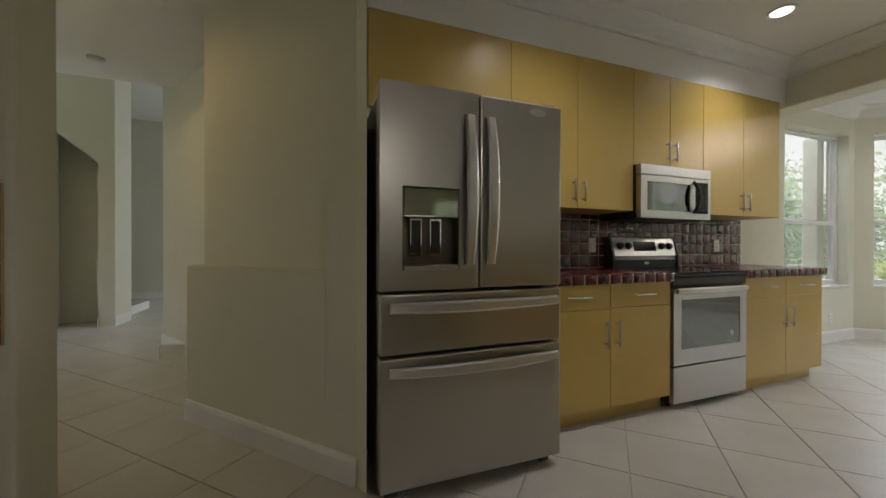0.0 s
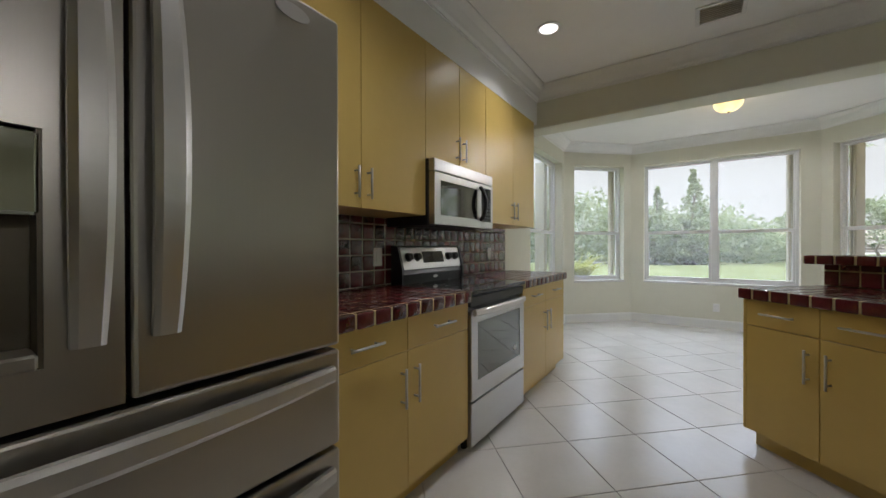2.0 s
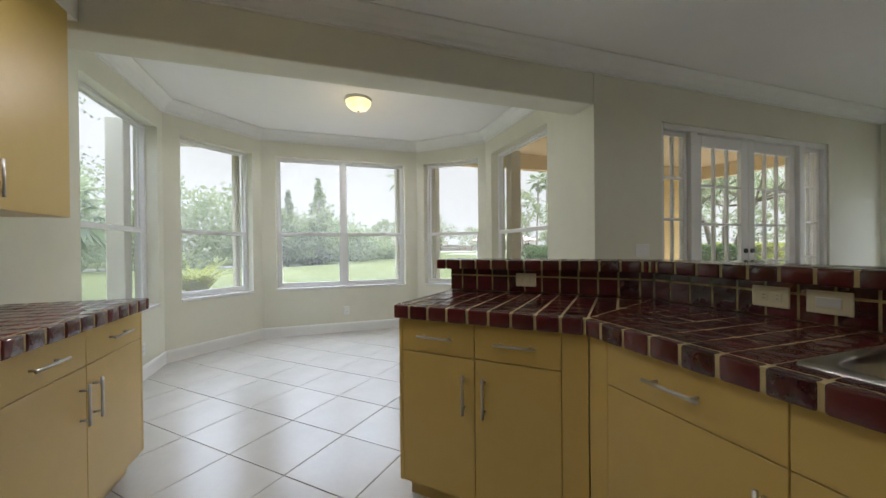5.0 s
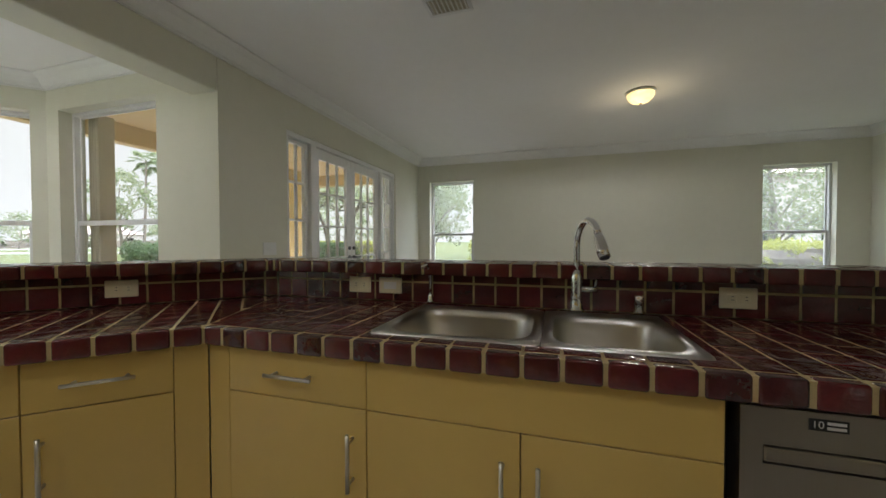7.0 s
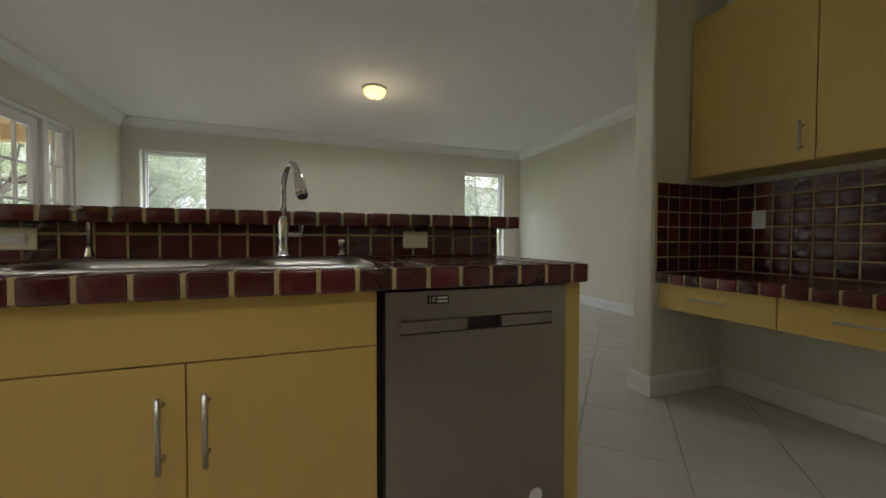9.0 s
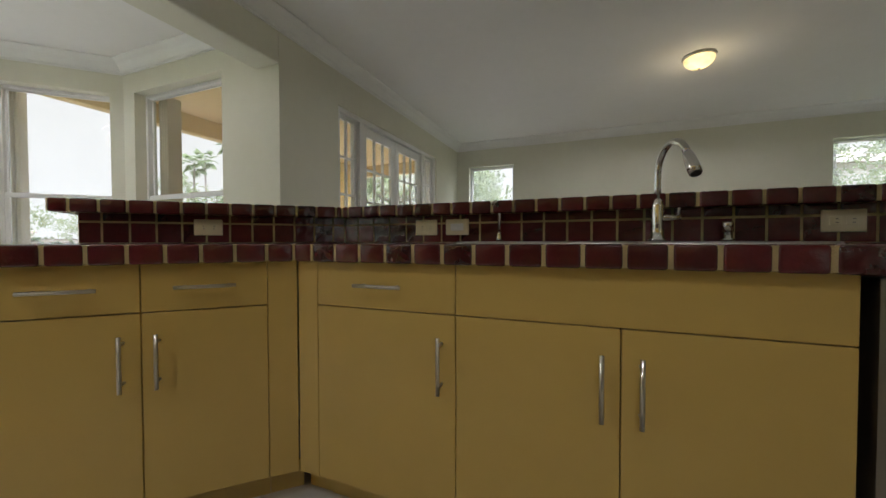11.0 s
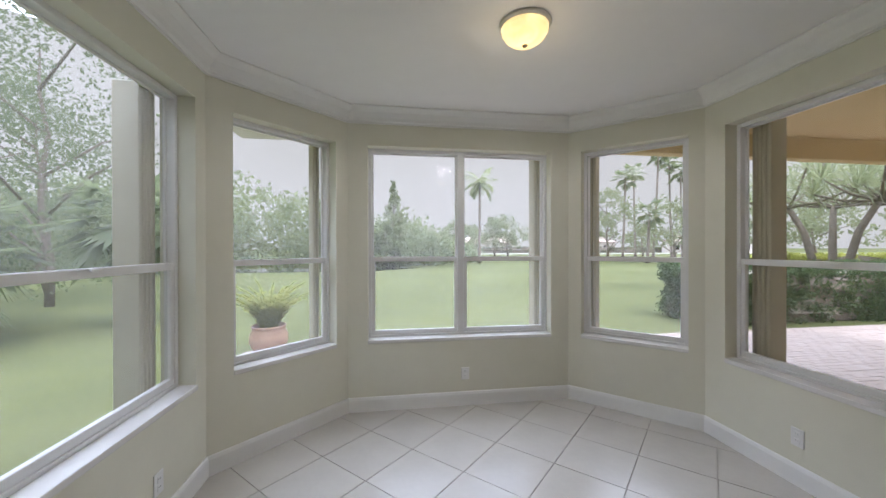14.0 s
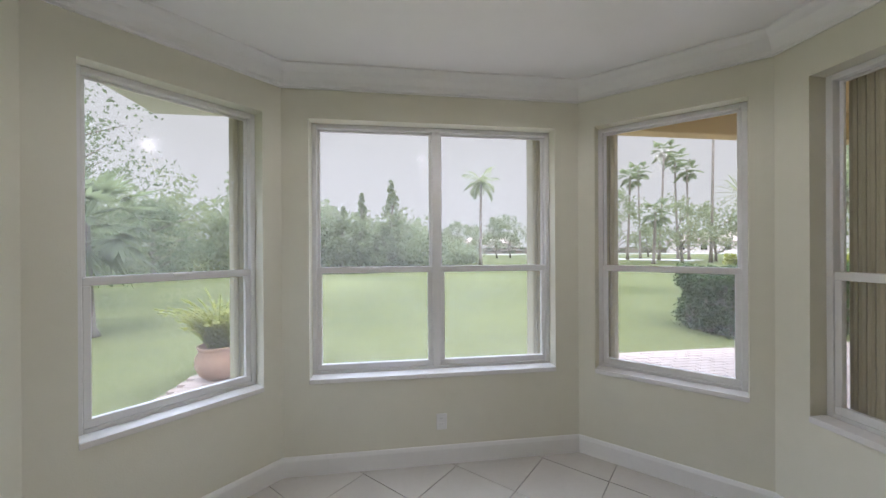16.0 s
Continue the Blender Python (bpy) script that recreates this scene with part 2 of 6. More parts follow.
def box(bm, lo, hi, m=I4, bevel=0.0, seg=1):
    """An axis-aligned box from lo to hi, taken through m, with bevelled edges."""
    lo, hi = [min(a, b) for a, b in zip(lo, hi)], [max(a, b) for a, b in zip(lo, hi)]
    size = [b - a for a, b in zip(lo, hi)]
    mid = [(a + b) / 2 for a, b in zip(lo, hi)]
    r = bmesh.ops.create_cube(bm, size=1.0, matrix=m @ Matrix.Translation(mid) @ Matrix.Diagonal((*size, 1)))
    vs = r["verts"]
    if bevel:
        es = {e for v in vs for e in v.link_edges}
        bmesh.ops.bevel(bm, geom=list(es), offset=min(bevel, min(size) * 0.45), segments=seg, affect="EDGES", profile=0.5)
    return bm


def rod(bm, a, b, r1, r2=None, seg=12, caps=True):
    """A round bar from a to b."""
    a, b = Vector(a), Vector(b)
    d = b - a
    m = Matrix.Translation((a + b) / 2) @ d.to_track_quat("Z", "Y").to_matrix().to_4x4()
    bmesh.ops.create_cone(bm, cap_ends=caps, segments=seg, radius1=r1, radius2=r1 if r2 is None else r2, depth=d.length, matrix=m)
    return bm


def tube(bm, pts, radii, seg=12):
    """A swept tube through pts."""
    pts = [Vector(p) for p in pts]
    rings = []
    side = None
    for i, p in enumerate(pts):
        d = (pts[min(i + 1, len(pts) - 1)] - pts[max(i - 1, 0)]).normalized()
        if side is None:
            side = d.orthogonal().normalized()
        side = (side - d * side.dot(d)).normalized()
        up = d.cross(side)
        r = radii[i] if isinstance(radii, (list, tuple)) else radii
        rings.append([bm.verts.new(p + r * (side * math.cos(k * math.tau / seg) + up * math.sin(k * math.tau / seg))) for k in range(seg)])
    for a, b in zip(rings, rings[1:]):
        for k in range(seg):
            bm.faces.new((a[k], a[(k + 1) % seg], b[(k + 1) % seg], b[k]))
    bm.faces.new(rings[0][::-1])
    bm.faces.new(rings[-1])
    return bm


def lathe(bm, profile, centre, seg=32):
    """Turns (radius, z) rows about the upright through centre."""
    cx, cy, cz = centre
    rings = []
    for r, z in profile:
        rings.append([bm.verts.new((cx + r * math.cos(k * math.tau / seg), cy + r * math.sin(k * math.tau / seg), cz + z)) for k in range(seg)])
    for a, b in zip(rings, rings[1:]):
        for k in range(seg):
            bm.faces.new((a[k], a[(k + 1) % seg], b[(k + 1) % seg], b[k]))
    if profile[0][0] > 1e-4:
        bm.faces.new(rings[0][::-1])
    if profile[-1][0] > 1e-4:
        bm.faces.new(rings[-1])
    bmesh.ops.remove_doubles(bm, verts=bm.verts, dist=1e-5)
    bmesh.ops.recalc_face_normals(bm, faces=bm.faces)
    return bm


def prism(bm, poly, z0, z1, m=I4, bevel=0.0):
    """An upright prism on the 2D outline poly."""
    lo = [bm.verts.new(m @ Vector((x, y, z0))) for x, y in poly]
    hi = [bm.verts.new(m @ Vector((x, y, z1))) for x, y in poly]
    n = len(poly)
    fs = [bm.faces.new(lo[::-1]), bm.faces.new(hi)]
    fs += [bm.faces.new((lo[i], lo[(i + 1) % n], hi[(i + 1) % n], hi[i])) for i in range(n)]
    bmesh.ops.recalc_face_normals(bm, faces=fs)
    if bevel:
        bmesh.ops.bevel(bm, geom=list({e for f in fs for e in f.edges}), offset=bevel, segments=1, affect="EDGES")
    return bm


def along(p0, p1):
    """A frame with x along p0 to p1, y to the left of it and z up."""
    d = Vector((p1[0] - p0[0], p1[1] - p0[1], 0))
    return Matrix.Translation((p0[0], p0[1], 0)) @ Matrix.Rotation(math.atan2(d.y, d.x), 4, "Z"), d.length


def wall(name, p0, p1, z1, thick, holes=(), label="", ext0=0.0, ext1=0.0, z0=0.0, material=None):
    """A wall whose room face runs from p0 to p1; its thickness lies to the left; holes are (s0, s1, z0, z1)."""
    m, length = along(p0, p1)
    bm = bm_new()
    xs = sorted({-ext0, length + ext1, *[h[0] for h in holes], *[h[1] for h in holes]})
    for a, b in zip(xs, xs[1:]):
        cut = [h for h in holes if h[0] < (a + b) / 2 < h[1]]
        zs = [z0, *[z for h in sorted(cut, key=lambda q: q[2]) for z in h[2:]], z1]
        for c, d in zip(zs[::2], zs[1::2]):
            if d - c > 1e-4:
                box(bm, (a, 0, c), (b, thick, d), m)
    bmesh.ops.remove_doubles(bm, verts=bm.verts, dist=1e-5)
    return setting(name, bm, material or WALL, label, "wall")


def strip(name, profile, p0, p1, material, label, category, cut0=0.0, cut1=0.0):
    """A moulding of the (out, z) profile along a wall's room face, mitred by cut at both ends (metres of run per metre out)."""
    m, length = along(p0, p1)
    bm = bm_new()
    ring0 = [bm.verts.new(m @ Vector((-cut0 * o, -o, z))) for o, z in profile]
    ring1 = [bm.verts.new(m @ Vector((length + cut1 * o, -o, z))) for o, z in profile]
    n = len(profile)
    for i in range(n):
        bm.faces.new((ring0[i], ring0[(i + 1) % n], ring1[(i + 1) % n], ring1[i]))
    bm.faces.new(ring0[::-1])
    bm.faces.new(ring1)
    bmesh.ops.recalc_face_normals(bm, faces=bm.faces)
    return setting(name, bm, material, label, category)


def clipped(poly, planes):
    """The 2D polygon cut by half planes (a, b, c): a x + b y <= c."""
    for a, b, c in planes:
        res = []
        for i, p in enumerate(poly):
            q = poly[(i + 1) % len(poly)]
            dp, dq = a * p[0] + b * p[1] - c, a * q[0] + b * q[1] - c
            if dp <= 0:
                res.append(p)
            if dp * dq < 0:
                t = dp / (dp - dq)
                res.append((p[0] + t * (q[0] - p[0]), p[1] + t * (q[1] - p[1])))
        poly = res
        if len(poly) < 3:
            return []
    return poly


def area(poly):
    return abs(sum(p[0] * q[1] - q[0] * p[1] for p, q in zip(poly, poly[1:] + poly[:1]))) / 2


TILE_MESHES = {}


def tile_mesh(name, w, h, t, bevel, material, dome=0.0):
    """A tile with eased edges; dome lifts its middle, as on hand-pressed glazed tile."""
    key = (name, round(w, 4), round(h, 4), round(t, 4), material.name)
    if key not in TILE_MESHES:
        bm = bm_new()
        b = min(bevel, w * 0.3, h * 0.3)
        corner = ((-1, -1), (1, -1), (1, 1), (-1, 1))
        rings = [[bm.verts.new((x * (w / 2 - i), y * (h / 2 - i), z)) for x, y in corner] for i, z in ((0, 0), (0, t - b * 0.8), (b * 0.35, t - b * 0.25), (b, t))]
        if dome:
            rings.append([bm.verts.new((x * w * 0.24, y * h * 0.24, t + dome)) for x, y in corner])
        for a, c in zip(rings, rings[1:]):
            for i in range(4):
                bm.faces.new((a[i], a[(i + 1) % 4], c[(i + 1) % 4], c[i]))
        bm.faces.new(rings[-1])
        me = bpy.data.meshes.new(name)
        bm.to_mesh(me)
        bm.free()
        me.materials.append(material)
        if dome:
            me.polygons.foreach_set("use_smooth", [True] * len(me.polygons))
        TILE_MESHES[key] = me
    return TILE_MESHES[key]


def put_piece(name, me, m, parent):
    ob = new(name, me)
    ob.parent = parent
    ob.matrix_basis = Matrix.Translation(-root_location(parent)) @ m
    return ob


def tile_field(parent, m, x0, x1, y0, y1, pitch, gap, t, material, planes=(), name="tile", bevel=0.004, start=(0.0, 0.0), hole=None):
    """Square tiles on the plane z = 0 of m, from (x0, y0) to (x1, y1), on a grid through start, cut by planes and round a hole."""
    box_planes = [(-1, 0, -x0), (1, 0, x1), (0, -1, -y0), (0, 1, y1), *planes]
    i0, i1 = math.floor((x0 - start[0]) / pitch), math.ceil((x1 - start[0]) / pitch)
    j0, j1 = math.floor((y0 - start[1]) / pitch), math.ceil((y1 - start[1]) / pitch)
    w = pitch - gap
    sides = [()]
    if hole:
        hx0, hx1, hy0, hy1 = hole
        mid = ((-1, 0, -hx0), (1, 0, hx1))
        sides = [((1, 0, hx0),), ((-1, 0, -hx1),), (*mid, (0, 1, hy0)), (*mid, (0, -1, -hy1))]
    for i in range(i0, i1):
        for j in range(j0, j1):
            cx, cy = start[0] + (i + 0.5) * pitch, start[1] + (j + 0.5) * pitch
            full = [(cx - w / 2, cy - w / 2), (cx + w / 2, cy - w / 2), (cx + w / 2, cy + w / 2), (cx - w / 2, cy + w / 2)]
            tilt = Matrix.Rotation(random.uniform(-0.016, 0.016), 4, "X") @ Matrix.Rotation(random.uniform(-0.016, 0.016), 4, "Y")
            for side in sides:
                poly = clipped(full, [*box_planes, *side])
                if len(poly) < 3 or area(poly) < 0.0003:
                    continue
                if area(poly) > 0.995 * w * w:
                    put_piece(name, tile_mesh(name, w, w, t, bevel, material, 0.0007), m @ Matrix.Translation((cx, cy, random.uniform(-0.0005, 0.0005))) @ tilt, parent)
                else:
                    bm = bm_new()
                    prism(bm, [(x - cx, y - cy) for x, y in poly], 0, t * 0.98)
                    me = bpy.data.meshes.new(name)
                    bm.to_mesh(me)
                    bm.free()
                    me.materials.append(material)
                    put_piece(name, me, m @ Matrix.Translation((cx, cy, 0)), parent)


def face_frame(origin, right, up):
    """A frame whose x is right, y is up and z comes out of the face."""
    r, u = Vector(right).normalized(), Vector(up).normalized()
    n = r.cross(u)
    m = Matrix((r, u, n)).transposed().to_4x4()
    m.translation = Vector(origin)
    return m


# ---------------------------------------------------------------- the plan
H = 2.75                      # ceiling
LX, RX = -2.01, 1.70          # side walls of kitchen and bay
NY = 3.67                     # header and family room's garden wall
HB, HT = 2.36, 0.26           # header: underside, thickness
BY = 6.53                     # middle wall of the bay
C12, C23, C34, C45 = (LX, 5.72), (-1.20, BY), (0.925, BY), (RX, 5.755)
EX, FS = 5.99, -2.95          # family room: far wall, end wall
KS = -1.66                    # back of the desk niche
WT = 0.20
SILL_Z, HEAD_Z = 0.645, 2.424

W1 = (4.35, 5.60)             # windows: along y on the side walls
W5 = (4.33, 5.58)
W3 = (-1.024, 0.742)
W2 = (0.17, 1.02)             # along the slanted walls from C12
W4 = (0.12, 0.985)            # from C34
FD = (2.446, 4.95)
FD_TOP = 2.30
SW1, SW2 = (2.594, 3.44), (-2.58, -1.724)
SW_Z = (0.52, 2.312)

len12 = math.dist(C12, C23)
wall("wall_kitchen_bay", (LX, -0.14), C12, H, WT, [(W1[0] + 0.14, W1[1] + 0.14, SILL_Z, HEAD_Z)], "cream painted wall behind the kitchen cabinets", ext1=0.08)
wall("wall_bay_slant_a", C12, C23, H, WT, [(W2[0], W2[1], SILL_Z, HEAD_Z)], "slanted cream wall of the bay", ext1=0.08, ext0=0.0)
wall("wall_bay_middle", C23, C34, H, WT, [(W3[0] - C23[0], W3[1] - C23[0], SILL_Z, HEAD_Z)], "cream wall in the middle of the bay")
wall("wall_bay_slant_b", C34, C45, H, WT, [(W4[0], W4[1], SILL_Z, HEAD_Z)], "slanted cream wall of the bay", ext0=0.08)
wall("wall_bay_side", C45, (RX, NY + WT), H, WT, [(C45[1] - W5[1], C45[1] - W5[0], SILL_Z, HEAD_Z)], "cream side wall of the bay", ext0=0.08)
wall("wall_garden", (RX, NY), (EX, NY), H, WT, [(FD[0] - RX, FD[1] - RX, 0.0, FD_TOP)], "cream wall with the french doors", ext1=WT)
wall("wall_family_far", (EX, NY), (EX, FS), H, WT, [(NY - SW1[1], NY - SW1[0], *SW_Z), (NY - SW2[1], NY - SW2[0], *SW_Z)], "cream end wall with two windows", ext1=WT)
wall("wall_family_side", (EX, FS), (1.21, FS), H, WT, (), "plain cream wall of the family room")
bm = bm_new()
box(bm, (1.21, FS, 0), (1.36, -1.02, H), bevel=0.02, seg=3)
setting("wall_desk_wing", bm, WALL, "cream wing wall with rounded corners beside the desk", "wall")
wall("wall_desk_back", (1.21, KS), (-1.70, KS), H, 0.12, (), "cream wall behind the desk")
bm = bm_new()
box(bm, (-1.645, KS, 0), (-1.397, -1.38, H), bevel=0.02, seg=3)
setting("wall_pier", bm, WALL, "cream pier with rounded corners beside the hall", "wall")
bm = bm_new()
box(bm, (LX, NY, HB), (RX, NY + HT, H), bevel=0.012, seg=2)
setting("header_beam", bm, WALL, "cream dropped header between kitchen and bay", "beam")

bm = bm_new()
box(bm, (-4.2, -6.2, H), (6.3, NY + 0.15, H + 0.15))
setting("ceiling", bm, CEIL, "smooth off-white ceiling", "ceiling")
bm = bm_new()
prism(bm, [(LX - 0.1, NY + 0.15), (RX + 0.1, NY + 0.15), (RX + 0.1, C45[1] + 0.04), (C34[0] + 0.04, BY + 0.1), (C23[0] - 0.04, BY + 0.1), (LX - 0.1, C12[1] + 0.04)], H, H + 0.15)
setting("ceiling_bay", bm, CEIL, "off-white ceiling of the breakfast bay", "ceiling")

HF = 3.75                     # ceiling of the foyer beyond the hall
bm = bm_new()
box(bm, (-9.2, -6.2, HF), (-4.2, NY + 0.15, HF + 0.15))
setting("ceiling_foyer", bm, CEIL, "tall off-white ceiling of the foyer", "ceiling")
bm = bm_new()
box(bm, (-4.2, -6.2, H + 0.15), (-4.05, NY + 0.15, HF))
setting("wall_foyer_riser", bm, WALL, "cream wall above the lower hall ceiling", "wall")

# hall: slanted wall with a tall recess, a column and the far rooms
P0, P1 = (-1.34, -0.20), (-2.36, -1.12)
hm, hl = along(P1, P0)
bm = bm_new()
prism(bm, [(0.0, 0.0), (hl - 0.19, 0.0), (hl - 0.19, 0.42), (-0.12, 0.42), (-0.08, 0.15)], 0.0, 0.965, hm)
setting("wall_hall_ledge", bm, WALL, "cream half-height wall below a deep recess", "wall")
bm = bm_new()
box(bm, (-0.08, 0.15, 0.965), (hl - 0.19, 0.42, H), hm)
setting("wall_hall_recess", bm, WALL, "back of the recess in the hall wall", "wall")
bm = bm_new()
prism(bm, [tuple((hm @ Vector((hl - 0.188, 0.0, 0))).xy), P0, (-1.27, -0.165), (LX, -0.165), (LX, -0.35), tuple((hm @ Vector((hl - 0.188, 0.42, 0))).xy)], 0, H)
setting("wall_fridge_side", bm, WALL, "cream wall end beside the refrigerator", "wall")
bm = bm_new()
prism(bm, [(-4.46, -1.90), (-3.45, -1.24), (-3.45, 0.6), (-4.46, 0.6)], 0, HF)
setting("wall_hall_column", bm, WALL, "cream return wall along the hall", "wall")
bm = bm_new()
box(bm, (-9.2, -6.2, 0), (-9.0, 3.6, HF))
setting("wall_hall_far", bm, WALL, "plain far wall of the foyer", "wall")
# both window openings are unseen, assumed from the pale daylight in the foyer
wall("wall_foyer_north", (-9.0, 0.6), (LX - WT, 0.6), HF, 0.15, [(0.3, 2.6, 0.3, 2.9)], "plain foyer wall with a wide unseen window, assumed for its daylight")
wall("wall_hall_south", (1.2, -6.0), (-9.0, -6.0), HF, 0.2, [(5.0, 6.9, 0.3, 2.6)], "plain hall wall with a wide unseen window, assumed for its daylight")
bm = bm_new()
box(bm, (1.21, -6.2, 0), (1.36, FS - WT, H))
setting("wall_hall_side", bm, WALL, "plain side wall of the hall", "wall")
# area lamps added in these openings to light the foyer and hall
for place, towards, sx, sz, watts in (((-7.55, 0.67, 1.6), (-7.55, -5, 1.6), 2.2, 2.5, 17), ((-4.75, -6.1, 1.45), (-4.75, 0, 1.45), 1.85, 2.2, 2)):
    d = bpy.data.lights.new("window_daylight", "AREA")
    d.shape, d.size, d.size_y, d.energy, d.color = "RECTANGLE", sx, sz, watts, (0.90, 0.96, 1.0)
    lamp = new("window_daylight", d)
    lamp.matrix_world = look(place, towards)
bm = bm_new()
box(bm, (-6.05, -6.0, 0), (-5.86, -3.56, HF))
setting("wall_stair_front", bm, WALL, "cream foyer wall beside an opening", "wall")
bm = bm_new()
box(bm, (-6.30, -3.06, 0), (-5.86, -2.88, HF))
setting("wall_stair_end", bm, WALL, "cream end of the foyer wall", "wall")
bm = bm_new()
box(bm, (-6.45, -3.9, 0), (-6.35, -2.92, HF))
setting("wall_stair_back", bm, WALL, "back wall behind the slanted opening", "wall")
bm = bm_new()
prism(bm, [(-3.56, 2.64), (-3.06, 2.22), (-3.06, HF), (-3.56, HF)], -6.05, -5.86, Matrix(((0, 0, 1, 0), (1, 0, 0, 0), (0, 1, 0, 0), (0, 0, 0, 1))))
setting("wall_stair", bm, WALL, "cream hall wall with an opening under a slanted soffit", "wall")

# floor: grout bed, tiles come last
bm = bm_new()
prism(bm, [(LX - 0.15, -0.1), (-9.2, -0.1), (-9.2, -6.2), (1.3, -6.2), (6.2, FS - 0.15), (6.2, NY + 0.15), (RX + 0.15, NY + 0.15), (RX + 0.15, C45[1] + 0.05), (C34[0] + 0.06, BY + 0.15), (C23[0] - 0.06, BY + 0.15), (LX - 0.15, C12[1] + 0.05)], -0.12, -0.0075)
floor = setting("floor", bm, FLOOR_GROUT, "cream ceramic tile floor laid on the diagonal", "floor")

# skirting and crown mouldings
BASE = [(0, 0), (0.016, 0), (0.016, 0.105), (0.011, 0.122), (0.006, 0.13), (0, 0.13)]
def crown(z):
    return [(0, z), (0.115, z), (0.115, z - 0.012), (0.095, z - 0.028), (0.068, z - 0.045), (0.04, z - 0.085), (0.03, z - 0.108), (0.012, z - 0.118), (0.012, z - 0.13), (0, z - 0.13)]
T22 = math.tan(radians(22.5))
runs = [((LX, 3.66), C12, 0, -T22), (C12, C23, -T22, -T22), (C23, C34, -T22, -T22), (C34, C45, -T22, -T22), (C45, (RX, NY), -T22, 1), ((RX, NY), (FD[0], NY), 1, 0),
        ((FD[1], NY), (EX, NY), 0, -1), ((EX, NY), (EX, FS), -1, -1), ((EX, FS), (1.36, FS), -1, 0)]
for p, q, a, b in runs:
    strip("baseboard", BASE, p, q, TRIM, "white painted baseboard", "baseboard", a, b)
strip("baseboard", BASE, (1.21, -1.02), (1.21, KS), TRIM, "white painted baseboard", "baseboard", 1, -1)
strip("baseboard", BASE, (1.21, KS), (-1.397, KS), TRIM, "white painted baseboard", "baseboard", -1, -1)
strip("baseboard", BASE, (1.36, -1.02), (1.21, -1.02), TRIM, "white painted baseboard", "baseboard", 1, 1)
strip("baseboard", BASE, (-5.86, -2.88), (-6.30, -2.88), TRIM, "white painted baseboard", "baseboard", 1, 0)
strip("baseboard", BASE, (-4.46, -1.90), (-3.45, -1.24), TRIM, "white painted baseboard", "baseboard", 1, 0)
strip("baseboard", BASE, (-9.0, -5.9), (-9.0, 0.5), TRIM, "white painted baseboard", "baseboard", 0, 0)
strip("baseboard", BASE, P1, P0, TRIM, "white painted baseboard", "baseboard", 0, 0.4)
strip("baseboard", BASE, (-3.92, -1.76), (-3.92, 0.5), TRIM, "white painted baseboard", "baseboard", 0, 0)
strip("baseboard", BASE, (-5.86, -3.07), (-7.5, -3.07), TRIM, "white painted baseboard", "baseboard", 1, 0)
strip("baseboard", BASE, (-5.86, -6.0), (-5.86, -3.62), TRIM, "white painted baseboard", "baseboard", 0, 0)
for p, q, a, b in [((LX, NY + HT), C12, -1, -T22), (C12, C23, -T22, -T22), (C23, C34, -T22, -T22), (C34, C45, -T22, -T22), (C45, (RX, NY + HT), -T22, -1), ((RX, NY + HT), (LX, NY + HT), -1, -1),
                   ((LX, NY), (EX, NY), -1, -1), ((EX, NY), (EX, FS), -1, -1), ((EX, FS), (1.36, FS), -1, 0)]:
    if p == (LX, NY):
        p, a = (-1.67, NY), -1
    strip("crown_moulding", crown(H), p, q, TRIM, "white painted crown moulding", "moulding", a, b)
strip("crown_moulding", crown(H), (-1.67, -0.1), (-1.67, NY), TRIM, "white painted crown moulding above the cabinets", "moulding", 0, -1)


